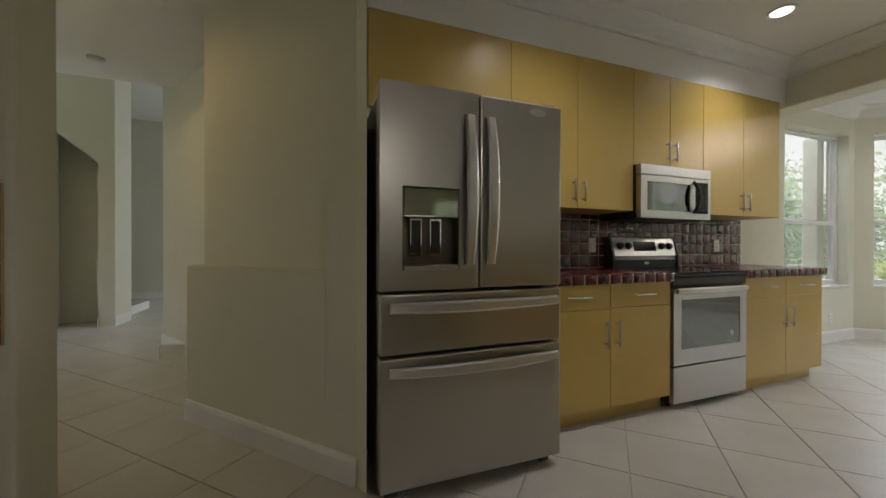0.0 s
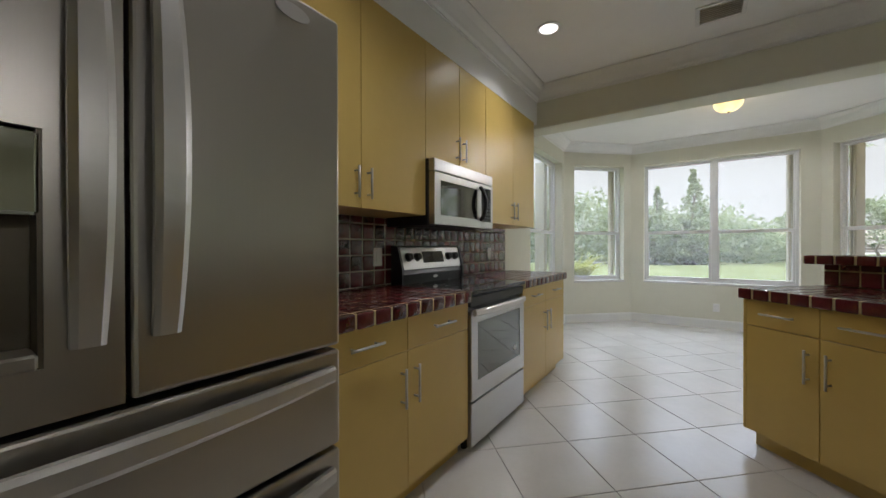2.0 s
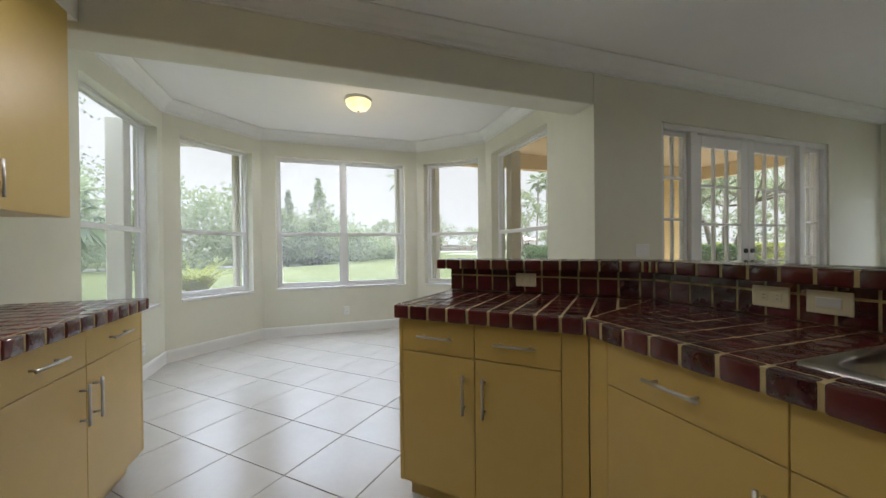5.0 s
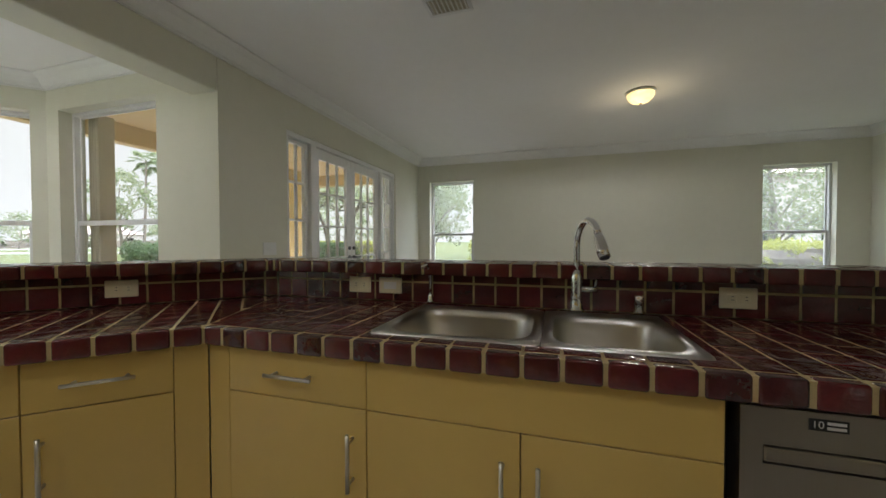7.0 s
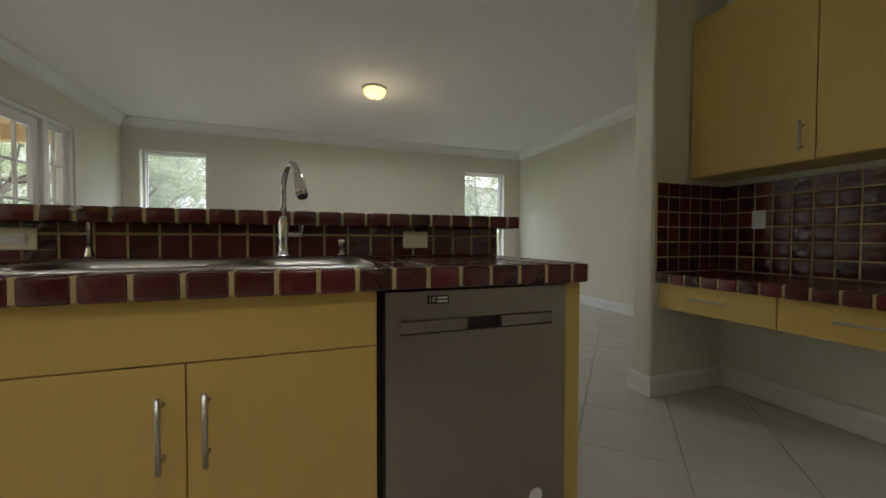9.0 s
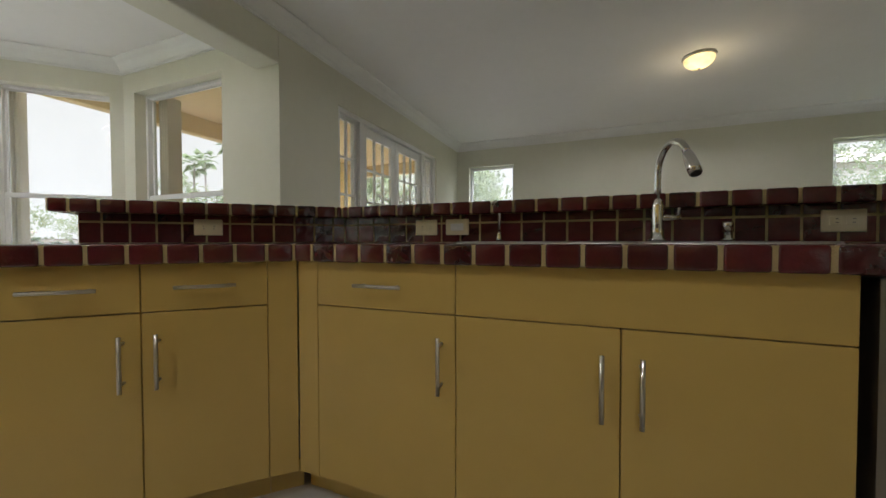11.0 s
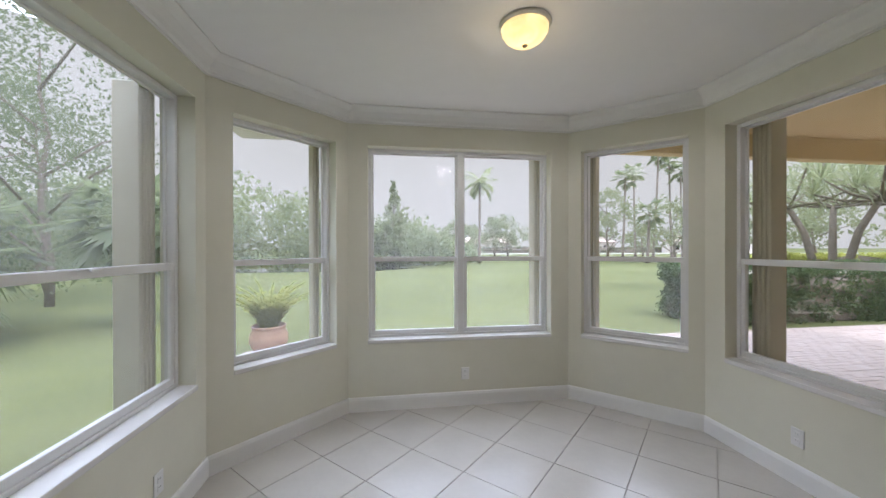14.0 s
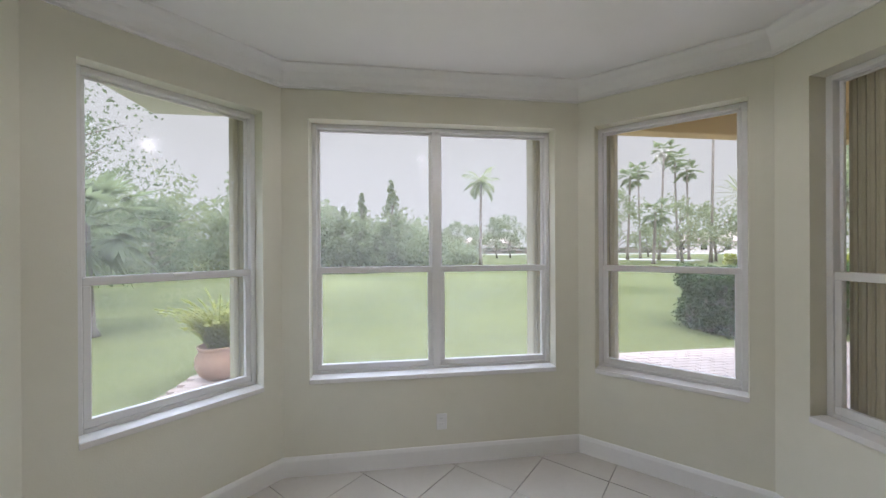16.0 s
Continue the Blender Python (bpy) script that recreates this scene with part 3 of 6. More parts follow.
# ---------------------------------------------------------------- windows and doors
def window(name, p0, p1, s0, s1, z0, z1, double=False, shutter_end=1, label="", slats=4, meet=0.414, fold=0.15):
    """A single-hung window in the wall p0-p1, set back from its room face, with sill, sashes, panes and folded storm shutter outside."""
    m, _ = along(p0, p1)
    root = thing(name, label or "white aluminium single-hung window with a marble sill", "window", m @ Vector(((s0 + s1) / 2, 0.1, z0)), kind="structure")
    f, y0, y1 = 0.03, 0.10, 0.165
    bm = bm_new()
    box(bm, (s0, y0, z0), (s0 + f, y1, z1), m, 0.003)
    box(bm, (s1 - f, y0, z0), (s1, y1, z1), m, 0.003)
    box(bm, (s0 + f, y0, z1 - f), (s1 - f, y1, z1), m, 0.003)
    box(bm, (s0 + f, y0, z0), (s1 - f, y1, z0 + 0.022), m, 0.003)
    fr = part("window_frame", bm, ALU, root)
    zm = z0 + (z1 - z0) * meet
    parts = [(s0 + f, s1 - f)]
    if double:
        c = (s0 + s1) / 2
        bm = bm_new()
        box(bm, (c - 0.03, y0 - 0.004, z0 + 0.022), (c + 0.03, y1, z1 - f), m, 0.003)
        part("mullion", bm, ALU, root)
        parts = [(s0 + f, c - 0.03), (c + 0.03, s1 - f)]
    for a, b in parts:
        bm = bm_new()
        g = 0.032
        box(bm, (a, y0 + 0.008, zm - 0.022), (b, y0 + 0.04, zm + 0.022), m, 0.003)
        box(bm, (a, y0 + 0.008, z0 + 0.022), (b, y0 + 0.04, z0 + 0.064), m, 0.003)
        box(bm, (a, y0 + 0.008, z0 + 0.064), (a + g, y0 + 0.04, zm - 0.022), m, 0.003)
        box(bm, (b - g, y0 + 0.008, z0 + 0.064), (b, y0 + 0.04, zm - 0.022), m, 0.003)
        part("lower_sash", bm, ALU, root)
        bm = bm_new()
        box(bm, (a, y0 + 0.044, zm + 0.022), (a + 0.018, y1 - 0.004, z1 - f), m, 0.002)
        box(bm, (b - 0.018, y0 + 0.044, zm + 0.022), (b, y1 - 0.004, z1 - f), m, 0.002)
        box(bm, (a + 0.018, y0 + 0.044, z1 - f - 0.013), (b - 0.018, y1 - 0.004, z1 - f), m, 0.002)
        part("upper_sash", bm, ALU, root)
        for q0, q1, yy in ((z0 + 0.064, zm - 0.022, y0 + 0.024), (zm + 0.022, z1 - f - 0.02, y0 + 0.052)):
            bm = bm_new()
            box(bm, (a + 0.016, yy, q0), (b - 0.016, yy + 0.004, q1), m)
            pane = part("pane", bm, GLASS, root)
            pane.visible_shadow = False
        bm = bm_new()
        box(bm, ((a + b) / 2 - 0.03, y0 - 0.006, zm + 0.004), ((a + b) / 2 + 0.03, y0 + 0.008, zm + 0.02), m, 0.003)
        part("latch", bm, WHITE_PL, fr)
    bm = bm_new()
    box(bm, (s0 - 0.0, -0.012, z0 - 0.03), (s1 + 0.0, y0, z0 + 0.003), m, 0.005, 2)
    part("window_sill", bm, SILL, root, "white marble sill")
    # folded storm shutter outside
    if shutter_end is not None:
        for k in range(slats):
            e = s1 - 0.02 if shutter_end else s0 + 0.02
            sg = -1 if shutter_end else 1
            bm = bm_new()
            x0, x1 = e + sg * 0.035 * k, e + sg * (0.035 * k + 0.0315)
            box(bm, (min(x0, x1), WT + 0.01, z0 - 0.10), (max(x0, x1), WT + fold + 0.01 * (k % 2), z1 + 0.02), m, 0.009)
            part("shutter_slat", bm, SHUTTER, root)
    return root


window("window_1", (LX, 0), (LX, 1), W1[0], W1[1], SILL_Z, HEAD_Z, shutter_end=1)
window("window_2", C12, C23, W2[0], W2[1], SILL_Z, HEAD_Z, shutter_end=1, slats=2, fold=0.08)
window("window_3", C23, C34, W3[0] - C23[0], W3[1] - C23[0], SILL_Z, HEAD_Z, double=True, shutter_end=1, slats=2, label="wide white twin single-hung window with a marble sill")
window("window_4", C34, C45, W4[0], W4[1], SILL_Z, HEAD_Z, shutter_end=0, slats=2)
window("window_5", C45, (RX, NY), C45[1] - W5[1], C45[1] - W5[0], SILL_Z, HEAD_Z, shutter_end=0)
window("window_6", (EX, NY), (EX, FS), NY - SW1[1], NY - SW1[0], *SW_Z, shutter_end=None, meet=0.455)
window("window_7", (EX, NY), (EX, FS), NY - SW2[1], NY - SW2[0], *SW_Z, shutter_end=None, meet=0.455)


def french_doors():
    m, _ = along((0, NY), (1, NY))
    root = thing("door_1", "white french doors with gridded glass and two sidelights", "door", (3.7, NY, 0), kind="structure")
    a, b = FD
    bm = bm_new()
    box(bm, (a, 0.02, 0), (a + 0.05, 0.15, FD_TOP), m, 0.004)
    box(bm, (b - 0.05, 0.02, 0), (b, 0.15, FD_TOP), m, 0.004)
    box(bm, (a + 0.05, 0.02, FD_TOP - 0.05), (b - 0.05, 0.15, FD_TOP), m, 0.004)
    for p in (a + 0.44, b - 0.44):
        box(bm, (p - 0.045, 0.02, 0), (p + 0.045, 0.15, FD_TOP - 0.05), m, 0.004)
    part("door_frame", bm, TRIM, root)
    leaves = [("sidelight", a + 0.05, a + 0.395, 2, 0.05), ("door_leaf", a + 0.485, (a + b) / 2, 3, 0.10), ("door_leaf", (a + b) / 2, b - 0.485, 3, 0.10), ("sidelight", b - 0.395, b - 0.05, 2, 0.05)]
    for name, x0, x1, cols, st in leaves:
        bm = bm_new()
        box(bm, (x0 + 0.003, 0.06, 0.02), (x0 + st, 0.104, FD_TOP - 0.055), m, 0.004)
        box(bm, (x1 - st, 0.06, 0.02), (x1 - 0.003, 0.104, FD_TOP - 0.055), m, 0.004)
        box(bm, (x0 + st, 0.06, 0.02), (x1 - st, 0.104, 0.26), m, 0.004)
        rail = 0.11 if name == "door_leaf" else 0.04
        box(bm, (x0 + st, 0.06, FD_TOP - 0.055 - rail), (x1 - st, 0.104, FD_TOP - 0.055), m, 0.004)
        leaf = part(name, bm, TRIM, root)
        g0, g1, z0, z1 = x0 + st, x1 - st, 0.26, FD_TOP - 0.055 - rail
        for k in range(1, cols):
            bm = bm_new()
            x = g0 + (g1 - g0) * k / cols
            box(bm, (x - 0.011, 0.066, z0), (x + 0.011, 0.098, z1), m, 0.003)
            part("glazing_bar", bm, TRIM, leaf)
        for k in range(1, 5):
            bm = bm_new()
            z = z0 + (z1 - z0) * k / 5
            box(bm, (g0, 0.067, z - 0.011), (g1, 0.097, z + 0.011), m, 0.003)
            part("glazing_bar", bm, TRIM, leaf)
        bm = bm_new()
        box(bm, (g0 - 0.004, 0.080, z0 - 0.004), (g1 + 0.004, 0.084, z1 + 0.004), m)
        part("pane", bm, GLASS, leaf).visible_shadow = False
        if name == "door_leaf":
            hx = x1 - 0.05 if x0 < 3.5 else x0 + 0.05
            sg = -1 if x0 < 3.5 else 1
            bm = bm_new()
            rod(bm, m @ Vector((hx, 0.06, 1.0)), m @ Vector((hx, 0.005, 1.0)), 0.012)
            rod(bm, m @ Vector((hx, 0.012, 1.0)), m @ Vector((hx + sg * 0.11, 0.012, 1.0)), 0.009)
            rod(bm, m @ Vector((hx, 0.06, 1.12)), m @ Vector((hx, 0.045, 1.12)), 0.024)
            rod(bm, m @ Vector((hx, 0.06, 1.0)), m @ Vector((hx, 0.05, 1.0)), 0.026)
            part("door_handle", bm, BLACK, leaf, "dark bronze lever handle")


french_doors()


# ---------------------------------------------------------------- kitchen things
def bar_handle(m, x, z, length, upright, parent, y=0.0):
    """A nickel bar handle on a cabinet front (its face is y = 0 of m, outward is -y)."""
    bm = bm_new()
    o = 0.032
    if upright:
        a, b = Vector((x, y - o, z)), Vector((x, y - o, z + length))
        feet = [(x, z + length * 0.14), (x, z + length * 0.86)]
    else:
        a, b = Vector((x, y - o, z)), Vector((x + length, y - o, z))
        feet = [(x + length * 0.14, z), (x + length * 0.86, z)]
    rod(bm, m @ a, m @ b, 0.006, seg=10)
    for fx, fz in feet:
        rod(bm, m @ Vector((fx, y, fz)), m @ Vector((fx, y - o, fz)), 0.005, seg=8)
    return part("handle", bm, NICKEL, parent, "satin nickel bar handle", smooth=True)


def base_cabinet(p0, p1, s0, s1, fronts, label, depth=0.58, toe=0.10, top=0.865, group="base cabinets", toe_back=0.07, inset=0.0):
    """A base unit whose fronts lie on the line p0-p1 (room to the right). fronts: (kind, a, b, z0, z1, handle) along s."""
    m, _ = along(p0, p1)
    root = thing("base_cabinet", label, "cabinet", m @ Vector(((s0 + s1) / 2, depth / 2, 0)), group)
    # dark carcass: shade painted in behind the front gaps
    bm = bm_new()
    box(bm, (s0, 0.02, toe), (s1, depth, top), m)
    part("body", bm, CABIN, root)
    bm = bm_new()
    box(bm, (s0 + 0.002, toe_back, 0), (s1 - 0.002, depth, toe), m)
    part("toe_kick", bm, CAB, root)
    for kind, a, b, z0, z1, handle in fronts:
        bm = bm_new()
        box(bm, (a + 0.0016, 0, z0 + 0.0016), (b - 0.0016, 0.0195, z1 - 0.0016), m, 0.0015)
        f = part(kind, bm, CAB, root)
        if kind == "drawer":
            ln = min(0.17, (b - a) * 0.5)
            bar_handle(m, (a + b) / 2 - ln / 2, (z0 + z1) / 2, ln, False, f)
        elif kind == "door" and handle:
            x = a + 0.045 if handle == "a" else b - 0.045
            bar_handle(m, x, z1 - 0.235, 0.17, True, f)
    return root, m


def side_panel(m, x, y0, y1, z0, z1, root, t=0.018):
    bm = bm_new()
    box(bm, (x, y0, z0), (x + t, y1, z1), m, 0.0015)
    part("side_panel", bm, CAB, root)


SM_P0, SM_P1 = (-1.392, 0.0), (-1.392, 1.0)      # x along +y, depth to the left (-x)
CT = 0.92
DZ = 0.711                                      # underside of the drawers
base_cabinet(SM_P0, SM_P1, 0.82, 1.855, [("drawer", 0.82, 1.34, DZ, 0.865, 1), ("drawer", 1.34, 1.855, DZ, 0.865, 1), ("door", 0.82, 1.34, 0.10, DZ, "b"), ("door", 1.34, 1.855, 0.10, DZ, "a")],
             "yellow laminate base cabinet with two drawers and two doors")
r2, m2 = base_cabinet(SM_P0, SM_P1, 2.622, 3.60, [("drawer", 2.622, 3.12, DZ, 0.865, 1), ("drawer", 3.12, 3.60, DZ, 0.865, 1), ("door", 2.622, 3.12, 0.10, DZ, "b"), ("door", 3.12, 3.60, 0.10, DZ, "a")],
                      "yellow laminate base cabinet beside the stove")
side_panel(m2, 3.60, 0.0, 0.58, 0.10, 0.865, r2)


def upper_cabinet(y0, y1, z0, z1, label, doors, handle_len=0.15):
    fx, wx = -1.67, LX + 0.004
    root = thing("wall_cabinet", label, "cabinet", ((fx + wx) / 2, (y0 + y1) / 2, z0), "wall cabinets")
    bm = bm_new()
    box(bm, (wx, y0 + 0.001, z0), (fx - 0.02, y1 - 0.001, z1), bevel=0.001)
    part("body", bm, CAB, root)
    m = Matrix(((0, -1, 0, fx), (1, 0, 0, 0), (0, 0, 1, 0), (0, 0, 0, 1)))
    for a, b, hs in doors:
        bm = bm_new()
        box(bm, (a + 0.0016, 0, z0 + 0.001), (b - 0.0016, 0.0195, z1 - 0.002), m, 0.0015)
        d = part("door", bm, CAB, root)
        if hs:
            bar_handle(m, a + 0.04 if hs == "a" else b - 0.04, z0 + 0.045, handle_len, True, d)
    return root


UT = 2.40
upper_cabinet(-0.10, 0.80, 1.86, UT, "yellow laminate cabinet above the refrigerator", [(-0.10, 0.80, None)])
upper_cabinet(0.80, 1.83, 1.355, UT, "yellow laminate wall cabinet with two tall doors", [(0.80, 1.325, "b"), (1.325, 1.83, "a")])
upper_cabinet(1.83, 2.58, 1.70, UT, "yellow laminate wall cabinet above the microwave", [(1.83, 2.205, "b"), (2.205, 2.58, "a")])
upper_cabinet(2.58, 3.58, 1.355, UT, "yellow laminate wall cabinet with two tall doors", [(2.58, 3.08, "b"), (3.08, 3.58, "a")])
bm = bm_new()
box(bm, (LX + 0.004, -0.10, UT + 0.001), (-1.672, NY - 0.002, H - 0.001))
setting("soffit_box", bm, CEIL, "painted soffit above the wall cabinets", "soffit")


# ---------------------------------------------------------------- tiled counters
def edge_tiles(parent, p0, p1, z, pitch=0.0959, height=0.05, first=0.0):
    """A row of rounded edge tiles along p0-p1, facing right, with a joint at first and on from there."""
    m, length = along(p0, p1)
    cuts = [0.0]
    x = first if first > 0.018 else first + pitch
    while x < length - 0.018:
        cuts.append(x)
        x += pitch
    cuts.append(length)
    for a, b in zip(cuts, cuts[1:]):
        w = b - a
        key = ("edge", round(w, 3), height)
        if key not in TILE_MESHES:
            bm = bm_new()
            box(bm, (-w / 2 + 0.0045, -0.004, -height), (w / 2 - 0.0045, 0.030, 0.012), bevel=0.008, seg=3)
            me = bpy.data.meshes.new("edge_tile")
            bm.to_mesh(me)
            bm.free()
            me.materials.append(TILE_RED)
            me.polygons.foreach_set("use_smooth", [True] * len(me.polygons))
            TILE_MESHES[key] = me
        put_piece("edge_tile", TILE_MESHES[key], m @ Matrix.Translation(((a + b) / 2, random.uniform(-0.0012, 0.0012), z)) @ Matrix.Rotation(random.uniform(-0.02, 0.02), 4, "Z"), parent)


def counter(name, label, outline, z0, z1, at):
    root = thing(name, label, "counter", at)
    bm = bm_new()
    prism(bm, outline, z0, z1)
    part("grout_bed", bm, GROUT, root)
    return root


PITCH = 0.0959
CF = -1.367                     # front edge of the stove counters
for y0, y1 in ((0.815, 1.855), (2.622, 3.64)):
    c = counter("worktop", "burgundy glazed tile worktop with pale grout", [(LX + 0.002, y0), (CF - 0.001, y0), (CF - 0.001, y1 - (0.008 if y1 > 3 else 0)), (LX + 0.002, y1 - (0.008 if y1 > 3 else 0))], 0.866, CT + 0.0012, (-1.7, (y0 + y1) / 2, 0.866))
    flat = Matrix.Translation((0, 0, CT - 0.006))
    tile_field(c, flat, LX + 0.012, CF - 0.034, y0 + 0.004, y1 - (0.038 if y1 > 3 else 0.0), 0.0945, 0.009, 0.010, TILE_RED, start=(CF - 0.034, 0.929 if y1 < 3 else y1 - 0.038))
    edge_tiles(c, (CF, y0), (CF, y1), CT - 0.008, 0.0945, first=(0.929 - y0) % 0.0945 if y1 < 3 else (y1 - 0.038 - y0) % 0.0945)
    if y1 > 3:
        edge_tiles(c, (CF - 0.03, y1), (LX + 0.01, y1), CT - 0.008)


def tiled_splash(name, label, origin, right, width, height, start=(0, 0), joint=None):
    """A tiled slab standing on its foot: origin, its rightward direction, width and height."""
    m = face_frame(origin, right, (0, 0, 1))
    root = thing(name, label, "backsplash", origin)
    bm = bm_new()
    box(bm, (0, 0, -0.006), (width, height, 0.0075), m)
    part("grout_bed", bm, joint or GROUT, root)
    tile_field(root, m @ Matrix.Translation((0, 0, 0.002)), 0.004, width - 0.002, 0.002, height - 0.002, PITCH, 0.009, 0.009, TILE_RED, start=start)
    return root


# out of the wall faces +x: right is -y seen from the room, so run from high y to low y
tiled_splash("backsplash", "burgundy glazed tile backsplash behind the stove", (LX + 0.007, 0.815, CT + 0.006), (0, 1, 0), 3.60 - 0.815, 1.353 - CT - 0.006, start=(1.148 - 0.815, 0.0), joint=GROUT_PALE)


def outlet(at, facing, kind="outlet", colour=None, size=(0.115, 0.075), label="ivory duplex outlet plate"):
    """A cover plate with its inserts; at is the middle of its back, facing its outward direction."""
    f = Vector(facing)
    m = face_frame(at, Vector((0, 0, 1)).cross(f), (0, 0, 1))
    colour = colour or IVORY
    w, h = size
    root = thing("outlet" if kind == "outlet" else "light_switch", label, kind.replace("_", " "), at)
    bm = bm_new()
    box(bm, (-w / 2, -h / 2, 0.0), (w / 2, h / 2, 0.007), m, 0.003, 2)
    pl = part("cover_plate", bm, colour, root)
    wide = w > h
    if kind == "outlet":
        for s in (-1, 1):
            o = (s * 0.021, 0) if wide else (0, s * 0.021)
            bm = bm_new()
            box(bm, (o[0] - 0.0155, o[1] - 0.0155, 0.006), (o[0] + 0.0155, o[1] + 0.0155, 0.0095), m, 0.004, 2)
            sock = part("socket", bm, WHITE_PL if colour is WHITE_PL else IVORY, pl)
            bm = bm_new()
            for d in (-0.006, 0.006):
                if wide:
                    box(bm, (o[0] - 0.001 + 0.0, o[1] + d - 0.001, 0.009), (o[0] + 0.007, o[1] + d + 0.001, 0.0101), m)
                else:
                    box(bm, (o[0] + d - 0.001, o[1], 0.009), (o[0] + d + 0.001, o[1] + 0.007, 0.0101), m)
            part("slots", bm, DARK_GREY, pl)
    else:
        bm = bm_new()
        if wide:
            box(bm, (-0.032, -0.0165, 0.006), (0.032, 0.0165, 0.011), m, 0.003, 2)
        else:
            box(bm, (-0.0165, -0.032, 0.006), (0.0165, 0.032, 0.011), m, 0.003, 2)
        part("rocker", bm, WHITE_PL, pl)
    return root


# ---------------------------------------------------------------- peninsula
KX = 0.464                                   # cabinet fronts, looking to -x
bend = Vector((0.438, 2.304))
wd = Vector((-math.sqrt(0.5), math.sqrt(0.5)))     # along the slanted wing
wn = Vector((math.sqrt(0.5), math.sqrt(0.5)))      # away from its fronts
penc = bend + wd * 0.833
SPX = 1.086                                  # tiled upstand
DEPTH = SPX - 0.438
sp_bend = Vector((SPX, 2.304 + DEPTH * math.tan(radians(22.5))))
wing_back = penc + wn * DEPTH
Y0 = 0.146                                   # free end of the sink run


def pen(u, v):
    """A point u along the wing from its bend, v back from its edge."""
    return bend + wd * u + wn * v


# base units: frame with x running from +y to -y (fronts look to -x, room on the right of a line going... )
PM0, PM1 = (KX, 10.0), (KX, 9.0)             # s = 10 - y


def S(y):
    return 10.0 - y


base_cabinet(PM0, PM1, S(2.225), S(1.713), [("drawer", S(2.225), S(1.713), DZ, 0.865, 1), ("door", S(2.225), S(1.713), 0.10, DZ, "b")], "yellow laminate base cabinet with one drawer and one door")
base_cabinet(PM0, PM1, S(1.713), S(0.828), [("false_front", S(1.713), S(0.828), DZ, 0.865, 0), ("door", S(1.713), S(1.271), 0.10, DZ, "b"), ("door", S(1.271), S(0.828), 0.10, DZ, "a")], "yellow laminate sink cabinet with two doors", top=0.70)
# corner fillers and end panel
bm = bm_new()
box(bm, (KX + 0.002, 2.227, 0.10), (KX + 0.02, 2.312, 0.865), bevel=0.0015)
root = thing("corner_filler", "yellow laminate filler panel at the bend", "cabinet", (KX, 2.27, 0.10))
part("panel", bm, CAB, root)
WP0, WP1 = pen(2.0, 0.026), pen(0.0, 0.026)
def SW(u):
    return 2.0 - u
bm = bm_new()
wmx, _ = along(WP0, WP1)
box(bm, (SW(0.085), 0.002, 0.10), (SW(-0.0105), 0.02, 0.865), wmx, 0.0015)
part("panel", bm, CAB, root)
bm = bm_new()
box(bm, (KX + 0.075, 2.227, 0), (KX + 0.09, 2.33, 0.10))
part("toe_kick", bm, CAB, root)
bm = bm_new()
box(bm, (SW(0.085), 0.072, 0), (SW(-0.03), 0.087, 0.10), wmx)
part("toe_kick", bm, CAB, root)
wing, wmm = base_cabinet(WP0, WP1, SW(0.80), SW(0.085), [("drawer", SW(0.80), SW(0.44), DZ, 0.865, 1), ("drawer", SW(0.44), SW(0.085), DZ, 0.865, 1), ("door", SW(0.80), SW(0.44), 0.10, DZ, "b"), ("door", SW(0.44), SW(0.085), 0.10, DZ, "a")],
                         "yellow laminate base cabinet on the slanted wing, drawers over doors", depth=0.60)
side_panel(wmm, SW(0.818), 0.0, 0.60, 0.10, 0.865, wing)
bm = bm_new()
box(bm, (KX, 0.158, 0.0), (SPX - 0.006, 0.216, 0.865), bevel=0.002)
root = thing("end_panel", "yellow laminate end panel beside the dishwasher", "panel", (0.75, 0.19, 0))
part("panel", bm, CAB, root)

# knee wall behind the worktop, carrying the bar
kb = Vector((SPX + 0.012, 2.304 + (DEPTH + 0.012) * math.tan(radians(22.5))))
ke = Vector((SPX + 0.15, 2.304 + (DEPTH + 0.15) * math.tan(radians(22.5))))
we0, we1 = penc + wn * (DEPTH + 0.012), penc + wn * (DEPTH + 0.15)
bm = bm_new()
prism(bm, [(kb.x, 0.135), (ke.x, 0.135), tuple(ke), tuple(we1), tuple(we0), tuple(kb)], 0, 1.056)
setting("wall_bar", bm, WALL, "cream half wall that carries the raised bar", "wall")

# worktop with the sink cut-out
SK = (0.515, 1.02, 0.825, 1.735)             # sink: x0, x1, y0, y1
top = thing("worktop", "burgundy glazed tile worktop with pale grout on the peninsula", "counter", (0.75, 1.2, 0.866))
bm = bm_new()
zt = CT + 0.0012
ed = 0.001
prism(bm, [(0.438 + ed, Y0 + ed), (SPX, Y0 + ed), (SPX, SK[2] + 0.02), (0.438 + ed, SK[2] + 0.02)], 0.866, zt)
prism(bm, [(0.438 + ed, SK[2] + 0.02), (SK[0] + 0.03, SK[2] + 0.02), (SK[0] + 0.03, SK[3] - 0.02), (0.438 + ed, SK[3] - 0.02)], 0.866, zt)
prism(bm, [(SK[1] - 0.02, SK[2] + 0.02), (SPX, SK[2] + 0.02), (SPX, SK[3] - 0.02), (SK[1] - 0.02, SK[3] - 0.02)], 0.866, zt)
prism(bm, [(0.438 + ed, SK[3] - 0.02), (SPX, SK[3] - 0.02), tuple(sp_bend), (bend.x + ed, bend.y + 0.002)], 0.866, zt)
q0, q1 = penc - wd * 0.008 + wn * ed, wing_back - wd * 0.008
prism(bm, [(bend.x + ed, bend.y + 0.002), tuple(sp_bend), tuple(q1), tuple(q0)], 0.866, zt)
